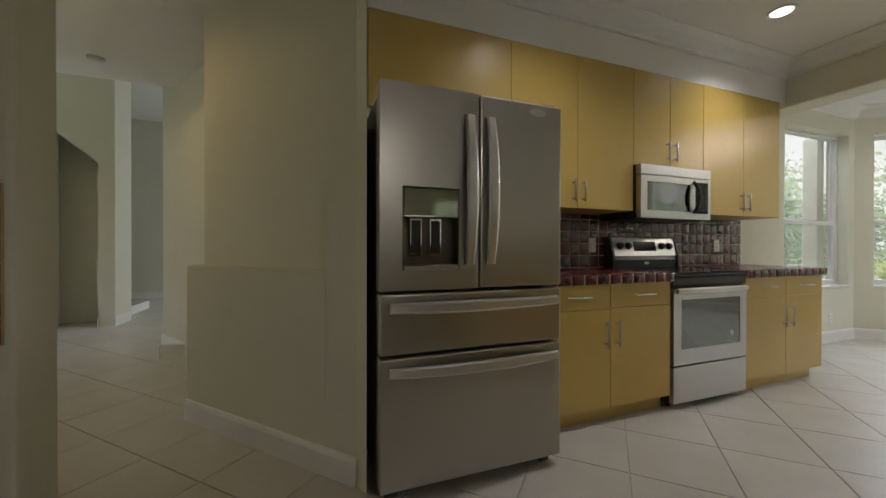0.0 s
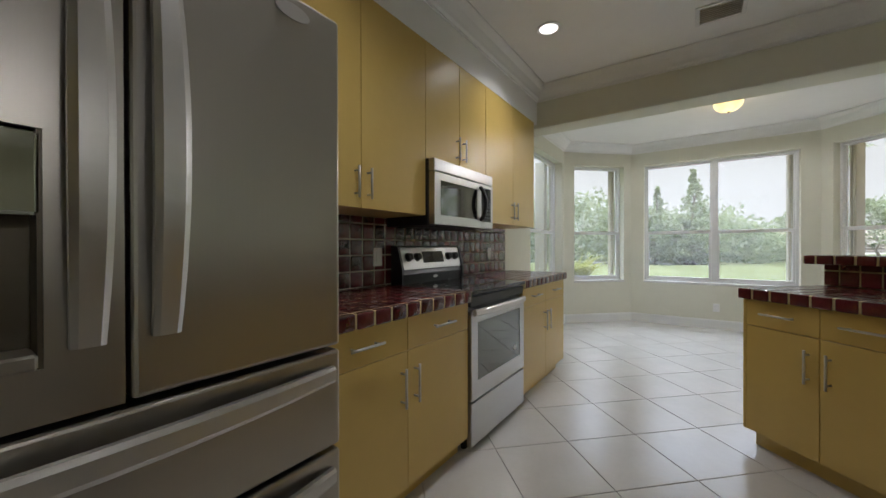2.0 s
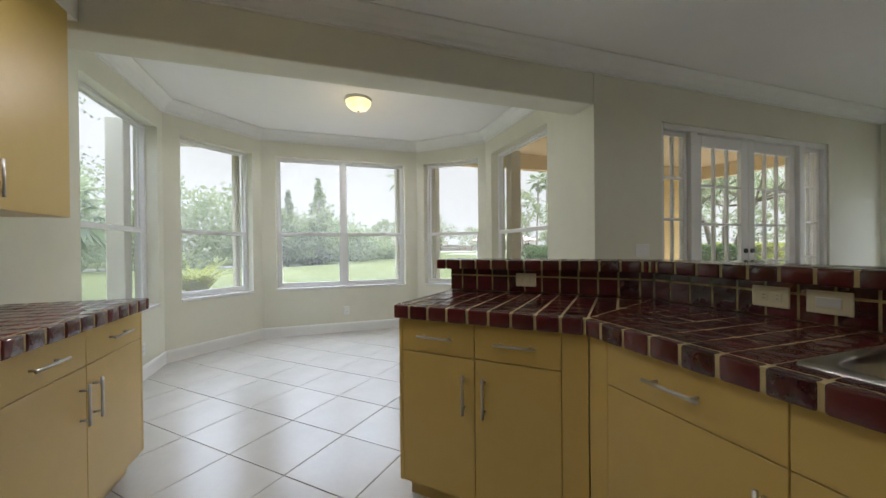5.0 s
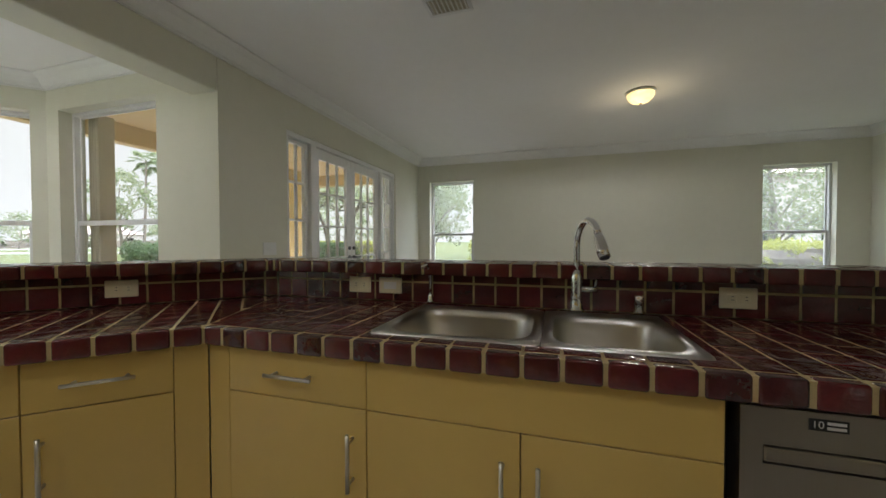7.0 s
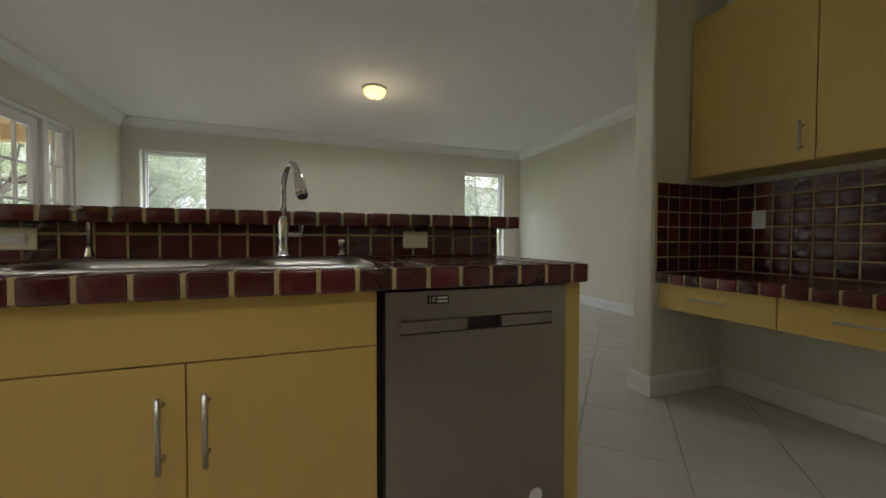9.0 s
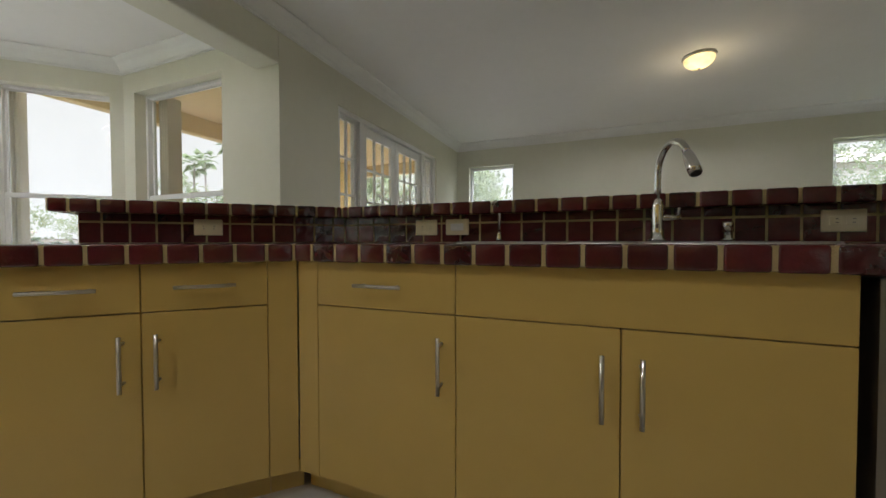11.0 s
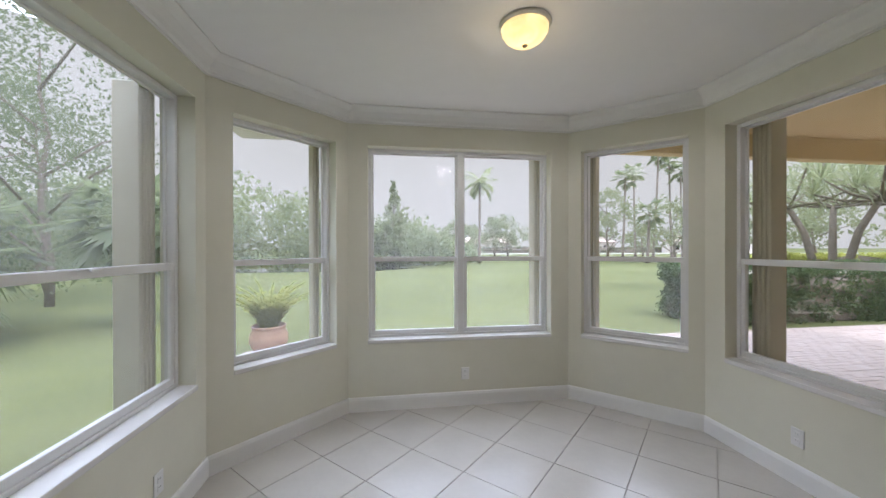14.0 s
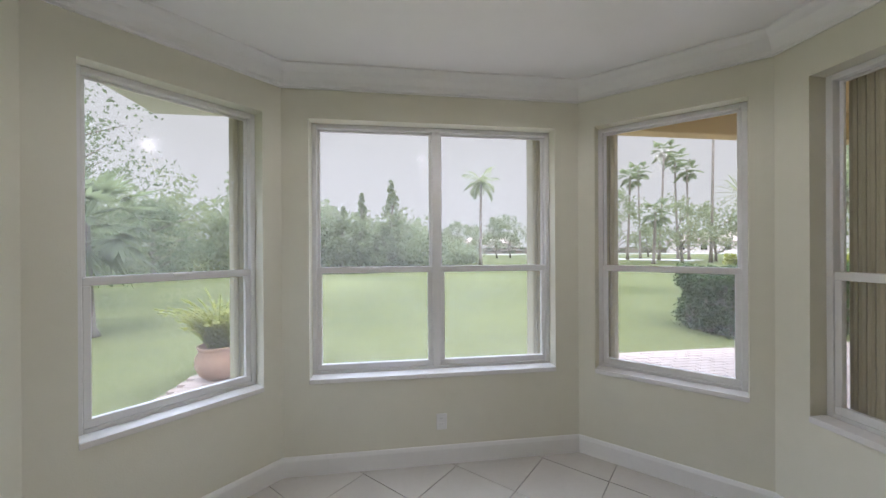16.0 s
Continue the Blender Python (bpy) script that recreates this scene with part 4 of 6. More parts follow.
part("grout_bed", bm, GROUT, top)
flat = Matrix.Translation((0, 0, CT - 0.006))
# the bend's mitre: line from bend to sp_bend
mt = (sp_bend - bend).normalized()
mn = Vector((-mt.y, mt.x))                  # to the wing's side
mc = mn.dot(bend)
tile_field(top, flat, 0.438 + 0.034, SPX - 0.004, Y0 + 0.038, 2.9, PITCH, 0.009, 0.010, TILE_RED, planes=[(mn.x, mn.y, mc - 0.005)], start=(0.438 + 0.034, 0.212),
           hole=(SK[0] + 0.012, SK[1] - 0.012, SK[2] + 0.012, SK[3] - 0.012))
wf = Matrix(((wn.x, wd.x, 0, bend.x), (wn.y, wd.y, 0, bend.y), (0, 0, 1, CT - 0.006), (0, 0, 0, 1)))
# in the wing's frame x is back, y is along; the mitre there
lm = Vector((wn.dot(mt), wd.dot(mt)))
ln_ = Vector((lm.y, -lm.x))                 # to the sink's side
if ln_.y > 0:
    ln_ = -ln_
tile_field(top, wf, 0.034, DEPTH - 0.004, -0.5, 0.833 - 0.038, PITCH, 0.009, 0.010, TILE_RED, planes=[(ln_.x, ln_.y, -0.005)], start=(0.034, 0.086 - 6 * PITCH))
edge_tiles(top, (0.438, 2.304), (0.438, Y0), CT - 0.008, first=2.304 - 2.225)
edge_tiles(top, tuple(penc), tuple(bend), CT - 0.008, 0.0945, first=0.833 - 0.747)
edge_tiles(top, (0.47, Y0), (SPX, Y0), CT - 0.008, first=0.002)
edge_tiles(top, tuple(wing_back), tuple(penc + wn * 0.03), CT - 0.008)

# tiled upstand and raised bar
BZ = 1.107
hgt = 1.057 - CT - 0.006
tiled_splash("upstand", "burgundy glazed tile upstand behind the sink", (SPX + 0.005, sp_bend.y - 0.004, CT + 0.006), (0, -1, 0), sp_bend.y - 0.150, hgt, start=((sp_bend.y - 0.004 - 0.185) % PITCH, 0.091 - PITCH))
wl = (wing_back - sp_bend).length
tiled_splash("upstand", "burgundy glazed tile upstand on the slanted wing", (wing_back.x + 0.003, wing_back.y + 0.003, CT + 0.006), (-wd.x, -wd.y, 0), wl - 0.006, hgt, start=(0.078, 0.091 - PITCH))
BFX = 1.028                                  # bar's front edge
BD = 0.27
v0, v1 = BFX - 0.438, BFX - 0.438 + BD
bb0 = Vector((BFX, 2.304 + v0 * math.tan(radians(22.5))))
bb1 = Vector((BFX + BD, 2.304 + v1 * math.tan(radians(22.5))))
BE = 0.049
BU = 0.910                           # wing end of the bar
bar = thing("bar_top", "raised bar top of burgundy glazed tile with pale grout", "counter", (1.15, 1.3, 1.058))
bm = bm_new()
prism(bm, [(BFX + ed, BE + ed), (BFX + BD - ed, BE + ed), tuple(bb1), tuple(pen(BU - ed, v1 - ed)), tuple(pen(BU - ed, v0 + ed)), (bb0.x + ed, bb0.y + 0.002)], 1.058, BZ + 0.0012)
part("grout_bed", bm, GROUT, bar)
bt = Matrix.Translation((0, 0, BZ - 0.006))
tile_field(bar, bt, BFX + 0.034, BFX + BD - 0.034, BE + 0.038, 3.2, PITCH, 0.009, 0.010, TILE_RED, planes=[(mn.x, mn.y, mn.dot(bend) - 0.005)], start=(BFX + 0.034, 0.116))
wfb = wf.copy()
wfb.translation.z = BZ - 0.006
tile_field(bar, wfb, v0 + 0.034, v1 - 0.034, -0.6, BU - 0.038, PITCH, 0.009, 0.010, TILE_RED, planes=[(ln_.x, ln_.y, -0.005)], start=(v0 + 0.034, 0.079 - 12 * PITCH))
edge_tiles(bar, tuple(bb0), (BFX, BE), BZ - 0.008, height=0.045, first=(bb0.y - 0.116) % PITCH)
edge_tiles(bar, tuple(pen(BU, v0)), tuple(bb0), BZ - 0.008, height=0.045, first=BU - 0.842)
edge_tiles(bar, (BFX + 0.03, BE), (BFX + BD, BE), BZ - 0.008, height=0.045)
edge_tiles(bar, tuple(pen(BU, v1)), tuple(pen(BU, v0 + 0.03)), BZ - 0.008, height=0.045)
edge_tiles(bar, (BFX + BD, BE), tuple(bb1), BZ - 0.008, height=0.045)
edge_tiles(bar, tuple(bb1), tuple(pen(BU, v1)), BZ - 0.008, height=0.045)


# ---------------------------------------------------------------- appliances
def bowed_bar(a, b, out, bow, width, thick, n=14):
    """A flat bar handle from a to b that bows outwards by bow along out."""
    a, b, out = Vector(a), Vector(b), Vector(out)
    d = (b - a).normalized()
    side = d.cross(out).normalized()
    bm = bm_new()
    rings = []
    for k in range(n + 1):
        t = k / n
        c = a.lerp(b, t) + out * (bow * (1 - (2 * t - 1) ** 2) + 0.012)
        w = width * (0.78 + 0.22 * math.sin(math.pi * t))
        rings.append([bm.verts.new(c + side * sx * w / 2 + out * oz * thick / 2) for sx, oz in ((-1, -1), (1, -1), (1, 0.4), (0.6, 1), (-0.6, 1), (-1, 0.4))])
    for p, q in zip(rings, rings[1:]):
        for k in range(6):
            bm.faces.new((p[k], p[(k + 1) % 6], q[(k + 1) % 6], q[k]))
    bm.faces.new(rings[0][::-1])
    bm.faces.new(rings[-1])
    for e, t in ((a, 0.03), (b, 0.97)):
        c = a.lerp(b, t)
        rod(bm, c, c + out * 0.02, width * 0.3, seg=8)
    bmesh.ops.recalc_face_normals(bm, faces=bm.faces)
    return bm


def refrigerator():
    fx, y0, y1, ym, topz = -1.15, -0.13, 0.775, 0.323, 1.78
    s1, s2 = 0.895, 0.625
    root = thing("refrigerator", "stainless steel french-door refrigerator with two freezer drawers", "refrigerator", (-1.55, 0.35, 0))
    bm = bm_new()
    box(bm, (-1.95, y0 + 0.008, 0.045), (fx - 0.085, y1 - 0.008, topz - 0.03), bevel=0.006)
    part("body", bm, DARK_GREY, root, "dark grey cabinet sides")
    for y in (y0 + 0.06, y1 - 0.06):
        for xa, xb in ((fx - 0.16, fx - 0.05), (-1.93, -1.83)):
            bm = bm_new()
            box(bm, (xa, y - 0.03, 0.0), (xb, y + 0.03, 0.05), bevel=0.008)
            part("foot", bm, DARK_GREY, root)
    bm = bm_new()
    box(bm, (fx - 0.15, y0 + 0.02, topz - 0.03), (fx - 0.02, y0 + 0.09, topz + 0.012), bevel=0.006)
    box(bm, (fx - 0.15, y1 - 0.09, topz - 0.03), (fx - 0.02, y1 - 0.02, topz + 0.012), bevel=0.006)
    part("hinge_cover", bm, DARK_GREY, root)

    def panel(name, a, b, z0, z1, hole=None):
        bm = bm_new()
        if hole:
            h0, h1, g0, g1 = hole
            for p0, p1, q0, q1 in ((a, h0, z0, z1), (h1, b, z0, z1), (h0, h1, z0, g0), (h0, h1, g1, z1)):
                box(bm, (fx - 0.075, p0, q0), (fx, p1, q1))
            bmesh.ops.remove_doubles(bm, verts=bm.verts, dist=1e-5)
        else:
            box(bm, (fx - 0.075, a, z0), (fx, b, z1), bevel=0.010, seg=3)
        return part(name, bm, STEEL, root, smooth=False)

    dz0, dz1, dy0, dy1 = 0.985, 1.345, -0.035, 0.225
    d1 = panel("door", y0, ym - 0.004, s1 + 0.006, topz, (dy0, dy1, dz0, dz1))
    d2 = panel("door", ym + 0.004, y1, s1 + 0.006, topz)
    f1 = panel("freezer_drawer", y0, y1, s2 + 0.006, s1 - 0.006)
    f2 = panel("freezer_drawer", y0, y1, 0.055, s2 - 0.006)
    # water and ice dispenser
    bm = bm_new()
    box(bm, (fx - 0.072, dy0, dz0), (fx - 0.066, dy1, dz1))
    part("dispenser", bm, RECESS_METAL, d1, "brown-grey back of the dispenser recess")
    for a, b in ((dy0, dy0 + 0.006), (dy1 - 0.006, dy1)):
        bm = bm_new()
        box(bm, (fx - 0.066, a, dz0), (fx - 0.004, b, dz1))
        part("recess_side", bm, RECESS_METAL, d1)
    bm = bm_new()
    box(bm, (fx - 0.066, dy0 + 0.006, dz0), (fx + 0.005, dy1 - 0.006, dz0 + 0.024), bevel=0.004)
    part("drip_tray", bm, STEEL, d1, "stainless drip tray lip")
    bm = bm_new()
    box(bm, (fx - 0.06, dy0 + 0.004, 1.215), (fx + 0.003, dy1 - 0.004, dz1 - 0.004), bevel=0.005)
    part("control_panel", bm, TOUCH_PANEL, d1, "glossy olive-tinted touch panel")
    for y in (0.035, 0.125):
        bm = bm_new()
        box(bm, (fx - 0.066, y - 0.022, 1.055), (fx - 0.04, y + 0.022, 1.205), bevel=0.006)
        part("paddle", bm, BLACK, d1, "black dispenser paddle")
        bm = bm_new()
        for p0, p1, q0, q1 in ((-0.026, -0.021, 1.05, 1.21), (0.021, 0.026, 1.05, 1.21), (-0.021, 0.021, 1.05, 1.062), (-0.021, 0.021, 1.203, 1.21)):
            box(bm, (fx - 0.05, y + p0, q0), (fx - 0.036, y + p1, q1))
        part("paddle_rim", bm, CHROME, d1)
    for d, y in ((d1, ym - 0.052), (d2, ym + 0.052)):
        part("handle", bowed_bar((fx, y, 1.01), (fx, y, 1.675), (1, 0, 0), 0.035, 0.055, 0.018), STEEL_BRIGHT, d, "curved bright steel handle")
    for d, z in ((f1, s1 - 0.065), (f2, s2 - 0.065)):
        part("handle", bowed_bar((fx, y0 + 0.04, z), (fx, y1 - 0.03, z), (1, 0, 0), 0.035, 0.052, 0.018), STEEL_BRIGHT, d, "curved bright steel handle")
    bm = bm_new()
    rod(bm, (fx + 0.0005, 0.635, 1.735), (fx + 0.004, 0.635, 1.735), 0.045, seg=28)
    for v in bm.verts:
        v.co.z = 1.735 + (v.co.z - 1.735) * 0.42
    part("badge", bm, STEEL_BRIGHT, d2, "oval bright badge")


refrigerator()


def stove():
    fx, y0, y1 = -1.377, 1.862, 2.616
    root = thing("stove", "stainless steel electric range with black glass cooktop", "stove", (-1.68, 2.24, 0))
    bm = bm_new()
    box(bm, (LX + 0.03, y0 + 0.003, 0.035), (fx - 0.03, y1 - 0.003, 0.895), bevel=0.004)
    part("body", bm, BLACK, root, "black enamel sides")
    for y in (y0 + 0.05, y1 - 0.05):
        for x in (fx - 0.08, -1.9):
            bm = bm_new()
            rod(bm, (x, y, 0), (x, y, 0.036), 0.018, seg=10)
            part("foot", bm, BLACK, root)
    bm = bm_new()
    box(bm, (fx - 0.035, y0 + 0.004, 0.04), (fx, y1 - 0.004, 0.285), bevel=0.006, seg=2)
    part("drawer", bm, STEEL_H, root, "stainless storage drawer")
    bm = bm_new()
    w0, w1, z0, z1 = y0 + 0.075, y1 - 0.075, 0.40, 0.735
    for p0, p1, q0, q1 in ((y0 + 0.004, w0, 0.297, 0.80), (w1, y1 - 0.004, 0.297, 0.80), (w0, w1, 0.297, z0), (w0, w1, z1, 0.80)):
        box(bm, (fx - 0.035, p0, q0), (fx, p1, q1))
    bmesh.ops.remove_doubles(bm, verts=bm.verts, dist=1e-5)
    door = part("oven_door", bm, STEEL_H, root, "stainless oven door")
    bm = bm_new()
    box(bm, (fx - 0.03, w0, z0), (fx - 0.003, w1, z1))
    part("oven_window", bm, MIRROR_GLASS, door, "dark oven window")
    bm = bm_new()
    rod(bm, (fx - 0.002, w1 - 0.09, z0 + 0.075), (fx + 0.0005, w1 - 0.09, z0 + 0.075), 0.021, seg=20)
    part("sticker", bm, WHITE_PL, door, "round white sticker")
    part("handle", bowed_bar((fx, y0 + 0.02, 0.795), (fx, y1 - 0.02, 0.795), (1, 0, 0), 0.03, 0.045, 0.022), STEEL_BRIGHT, door, "bright steel handle")
    bm = bm_new()
    box(bm, (fx - 0.03, y0 + 0.004, 0.828), (fx - 0.004, y1 - 0.004, 0.885), bevel=0.004)
    part("front_rail", bm, BLACK, root)
    bm = bm_new()
    box(bm, (LX + 0.09, y0 - 0.004, 0.895), (fx + 0.012, y1 + 0.004, 0.921), bevel=0.007, seg=2)
    ct = part("cooktop", bm, BLACK_GLASS, root, "black ceramic glass cooktop")
    for x, y, r in ((-1.55, 2.05, 0.105), (-1.55, 2.43, 0.085), (-1.79, 2.05, 0.085), (-1.79, 2.43, 0.105)):
        bm = bm_new()
        tube(bm, [(x + r * math.cos(k * math.tau / 40), y + r * math.sin(k * math.tau / 40), 0.9212) for k in range(41)], 0.0009, 5)
        part("burner_ring", bm, DARK_GREY, ct, "grey burner marking")
    # sloped control panel
    def slab(prof, a, b):
        bm = bm_new()
        va = [bm.verts.new((x, a, z)) for x, z in prof]
        vb = [bm.verts.new((x, b, z)) for x, z in prof]
        k_ = len(prof)
        for k in range(k_):
            bm.faces.new((va[k], va[(k + 1) % k_], vb[(k + 1) % k_], vb[k]))
        bm.faces.new(va[::-1])
        bm.faces.new(vb)
        bmesh.ops.recalc_face_normals(bm, faces=bm.faces)
        return bm

    part("backguard", slab([(-1.985, 0.921), (-1.905, 0.921), (-1.898, 0.985), (-1.912, 1.018), (-1.985, 1.018)], y0 + 0.012, y1 - 0.012), BLACK, root, "black backguard foot")
    cp = part("control_panel", slab([(-1.985, 1.0185), (-1.899, 1.0185), (-1.902, 1.03), (-1.938, 1.165), (-1.948, 1.174), (-1.985, 1.174)], y0 + 0.026, y1 - 0.026), STEEL_H, root, "stainless control panel with knobs and display")
    for a, b in ((y0 + 0.004, y0 + 0.0255), (y1 - 0.0255, y1 - 0.004)):
        part("end_cap", slab([(-1.985, 0.922), (-1.892, 0.922), (-1.890, 1.02), (-1.932, 1.172), (-1.985, 1.176)], a, b), BLACK, root, "black end cap")
    n = Vector((0.966, 0, 0.258))
    c0 = Vector((-1.9205, 0, 1.0975))
    for y in (y0 + 0.10, y0 + 0.19, y1 - 0.19, y1 - 0.10):
        c = c0 + Vector((0, y, 0))
        bm = bm_new()
        rod(bm, c - n * 0.004, c + n * 0.006, 0.031, seg=24)
        rod(bm, c + n * 0.006, c + n * 0.030, 0.026, 0.021, seg=24)
        box(bm, (-0.004, -0.021, 0.0), (0.004, 0.021, 0.006), Matrix.Translation(c + n * 0.028) @ n.to_track_quat("Z", "Y").to_matrix().to_4x4())
        part("knob", bm, BLACK, cp, "black control knob")
    bm = bm_new()
    m = Matrix.Translation(c0 + Vector((0, (y0 + y1) / 2, 0))) @ n.to_track_quat("Z", "X").to_matrix().to_4x4()
    box(bm, (-0.042, -0.125, -0.004), (0.042, 0.125, 0.003), m, 0.003)
    dsp = part("display", bm, BLACK_GLASS, cp, "dark display")
    bm = bm_new()
    lathe(bm, [(0.0, 0.0), (0.03, 0.0), (0.03, 0.003), (0.0, 0.003)], (0, 0, 0), 24)
    bmesh.ops.transform(bm, matrix=Matrix.Translation((-1.9005, (y0 + y1) / 2, 0.958)) @ Matrix.Rotation(radians(90), 4, "Y") @ Matrix.Diagonal((0.36, 0.9, 1, 1)), verts=bm.verts)
    part("badge", bm, STEEL_BRIGHT, cp, "oval bright badge")


stove()


def microwave():
    fx, y0, y1, z0, z1 = -1.61, 1.835, 2.577, 1.30, 1.695
    root = thing("microwave", "stainless steel over-the-range microwave with black handle", "microwave", (-1.8, 2.2, z0))
    bm = bm_new()
    box(bm, (LX + 0.012, y0, z0), (fx - 0.045, y1, z1), bevel=0.004)
    part("body", bm, BLACK, root, "black microwave case")
    bm = bm_new()
    box(bm, (fx - 0.044, y0, z1 - 0.075), (fx, y1, z1), bevel=0.006, seg=2)
    part("vent_panel", bm, STEEL_H, root, "stainless vent panel")
    yc = y1 - 0.175
    w0, w1, q0, q1 = y0 + 0.065, yc - 0.055, z0 + 0.06, z1 - 0.125
    bm = bm_new()
    for a, b, c, d in ((y0 + 0.002, w0, z0 + 0.004, z1 - 0.08), (w1, yc, z0 + 0.004, z1 - 0.08), (w0, w1, z0 + 0.004, q0), (w0, w1, q1, z1 - 0.08)):
        box(bm, (fx - 0.04, a, c), (fx, b, d))
    bmesh.ops.remove_doubles(bm, verts=bm.verts, dist=1e-5)
    door = part("door", bm, STEEL_H, root, "stainless microwave door")
    bm = bm_new()
    box(bm, (fx - 0.035, w0, q0), (fx - 0.004, w1, q1))
    part("door_window", bm, MIRROR_GLASS, door, "dark glossy window")
    bm = bm_new()
    box(bm, (fx - 0.04, yc + 0.002, z0 + 0.05), (fx - 0.001, y1 - 0.03, z1 - 0.105), bevel=0.004)
    cpn = part("control_panel", bm, BLACK_GLASS, root, "black keypad")
    bm = bm_new()
    for a, b, c, d in ((yc + 0.001, y1 - 0.002, z0 + 0.004, z0 + 0.048), (yc + 0.001, y1 - 0.002, z1 - 0.103, z1 - 0.08), (y1 - 0.029, y1 - 0.002, z0 + 0.048, z1 - 0.103)):
        box(bm, (fx - 0.04, a, c), (fx, b, d))
    part("keypad_frame", bm, STEEL_H, root)
    bm = bm_new()
    for r in range(5):
        for c in range(3):
            y, z = yc + 0.05 + c * 0.03, z0 + 0.075 + r * 0.026
            box(bm, (fx - 0.001, y, z), (fx + 0.0006, y + 0.018, z + 0.012))
    part("keys", bm, DARK_GREY, cpn, "grey keypad marks")
    bm = bm_new()
    pts = [(fx + 0.002, yc - 0.02, z0 + 0.055)] + [(fx + 0.012 + 0.035 * math.sin(math.pi * k / 10), yc - 0.02, z0 + 0.055 + 0.235 * k / 10) for k in range(1, 10)] + [(fx + 0.002, yc - 0.02, z0 + 0.29)]
    tube(bm, pts, 0.014, 10)
    part("handle", bm, BLACK, door, "curved black handle", smooth=True)
    bm = bm_new()
    box(bm, (-1.94, y0 + 0.05, z0 - 0.006), (-1.70, y1 - 0.05, z0 - 0.0005), bevel=0.002)
    part("filter", bm, DARK_GREY, root, "grey grease filter underneath")


microwave()


def text_mesh(name, body, size, m, material, parent):
    c = bpy.data.curves.new(name, "FONT")
    c.body, c.size, c.extrude, c.align_x, c.align_y = body, size, 0.0004, "CENTER", "CENTER"
    tmp = new(name + "_curve", c)
    dg = bpy.context.evaluated_depsgraph_get()
    me = bpy.data.meshes.new_from_object(tmp.evaluated_get(dg))
    bpy.data.objects.remove(tmp)
    me.transform(Matrix.Translation(-root_location(parent)) @ m)
    me.materials.clear()
    me.materials.append(material)
    ob = new(name, me)
    ob.parent = parent
    return ob


def dishwasher():
    fx, y0, y1 = KX - 0.002, 0.222, 0.822
    root = thing("dishwasher", "stainless steel dishwasher under the tiled worktop", "dishwasher", (0.75, 0.52, 0))
    bm = bm_new()
    box(bm, (fx + 0.05, y0, 0.10), (SPX - 0.03, y1, 0.862))
    part("tub", bm, BLACK, root)
    bm = bm_new()
    box(bm, (fx + 0.07, y0 + 0.004, 0.0), (SPX - 0.05, y1 - 0.004, 0.10))
    part("toe_kick", bm, BLACK, root)
    h0, h1, z0, z1 = y0 + 0.055, y1 - 0.055, 0.735, 0.775
    bm = bm_new()
    a, b = y0 + 0.003, y1 - 0.014
    for p0, p1, q0, q1 in ((a, h0, 0.105, 0.855), (h1, b, 0.105, 0.855), (h0, h1, 0.105, z0), (h0, h1, z1, 0.855)):
        box(bm, (fx - 0.012, p0, q0), (fx + 0.045, p1, q1))
    bmesh.ops.remove_doubles(bm, verts=bm.verts, dist=1e-5)
    door = part("door", bm, STEEL_DARK, root, "brushed stainless door")
    bm = bm_new()
    box(bm, (fx + 0.02, h0, z0), (fx + 0.03, h1, z1))
    part("handle_recess", bm, DARK_GREY, door, "dark pocket behind the handle")
    for p, q in ((h0, y0 + 0.235), (y0 + 0.345, h1)):
        bm = bm_new()
        box(bm, (fx - 0.014, p, z0 + 0.003), (fx + 0.018, q, z1 - 0.003), bevel=0.006, seg=2)
        part("handle", bm, STEEL_DARK, door, "recessed stainless handle bar")
    bm = bm_new()
    box(bm, (fx - 0.0135, y0 + 0.405, 0.818), (fx - 0.0123, y0 + 0.469, 0.842))
    st = part("sticker", bm, BLACK, door, "small black sticker reading 10")
    m = face_frame((fx - 0.0138, y0 + 0.455, 0.830), (0, -1, 0), (0, 0, 1))
    text_mesh("lettering", "10", 0.021, m, WHITE_PL, st)
    bm = bm_new()
    for k in (0, 1):
        box(bm, (fx - 0.0139, y0 + 0.409, 0.822 + k * 0.010), (fx - 0.0136, y0 + 0.440, 0.828 + k * 0.010))
    part("printed_bar", bm, WHITE_PL, st)
    bm = bm_new()
    rod(bm, (fx - 0.0132, y0 + 0.11, 0.19), (fx - 0.0122, y0 + 0.11, 0.19), 0.024, seg=22)
    part("sticker", bm, WHITE_PL, door, "round white sticker")


dishwasher()


def rounded(cx, cy, hx, hy, r, n=40):
    pts = []
    for k in range(n):
        a = math.tau * (k + 0.5) / n
        c, s = math.cos(a), math.sin(a)
        e = 0.42
        pts.append((cx + hx * math.copysign(abs(c) ** e, c), cy + hy * math.copysign(abs(s) ** e, s)))
    return pts


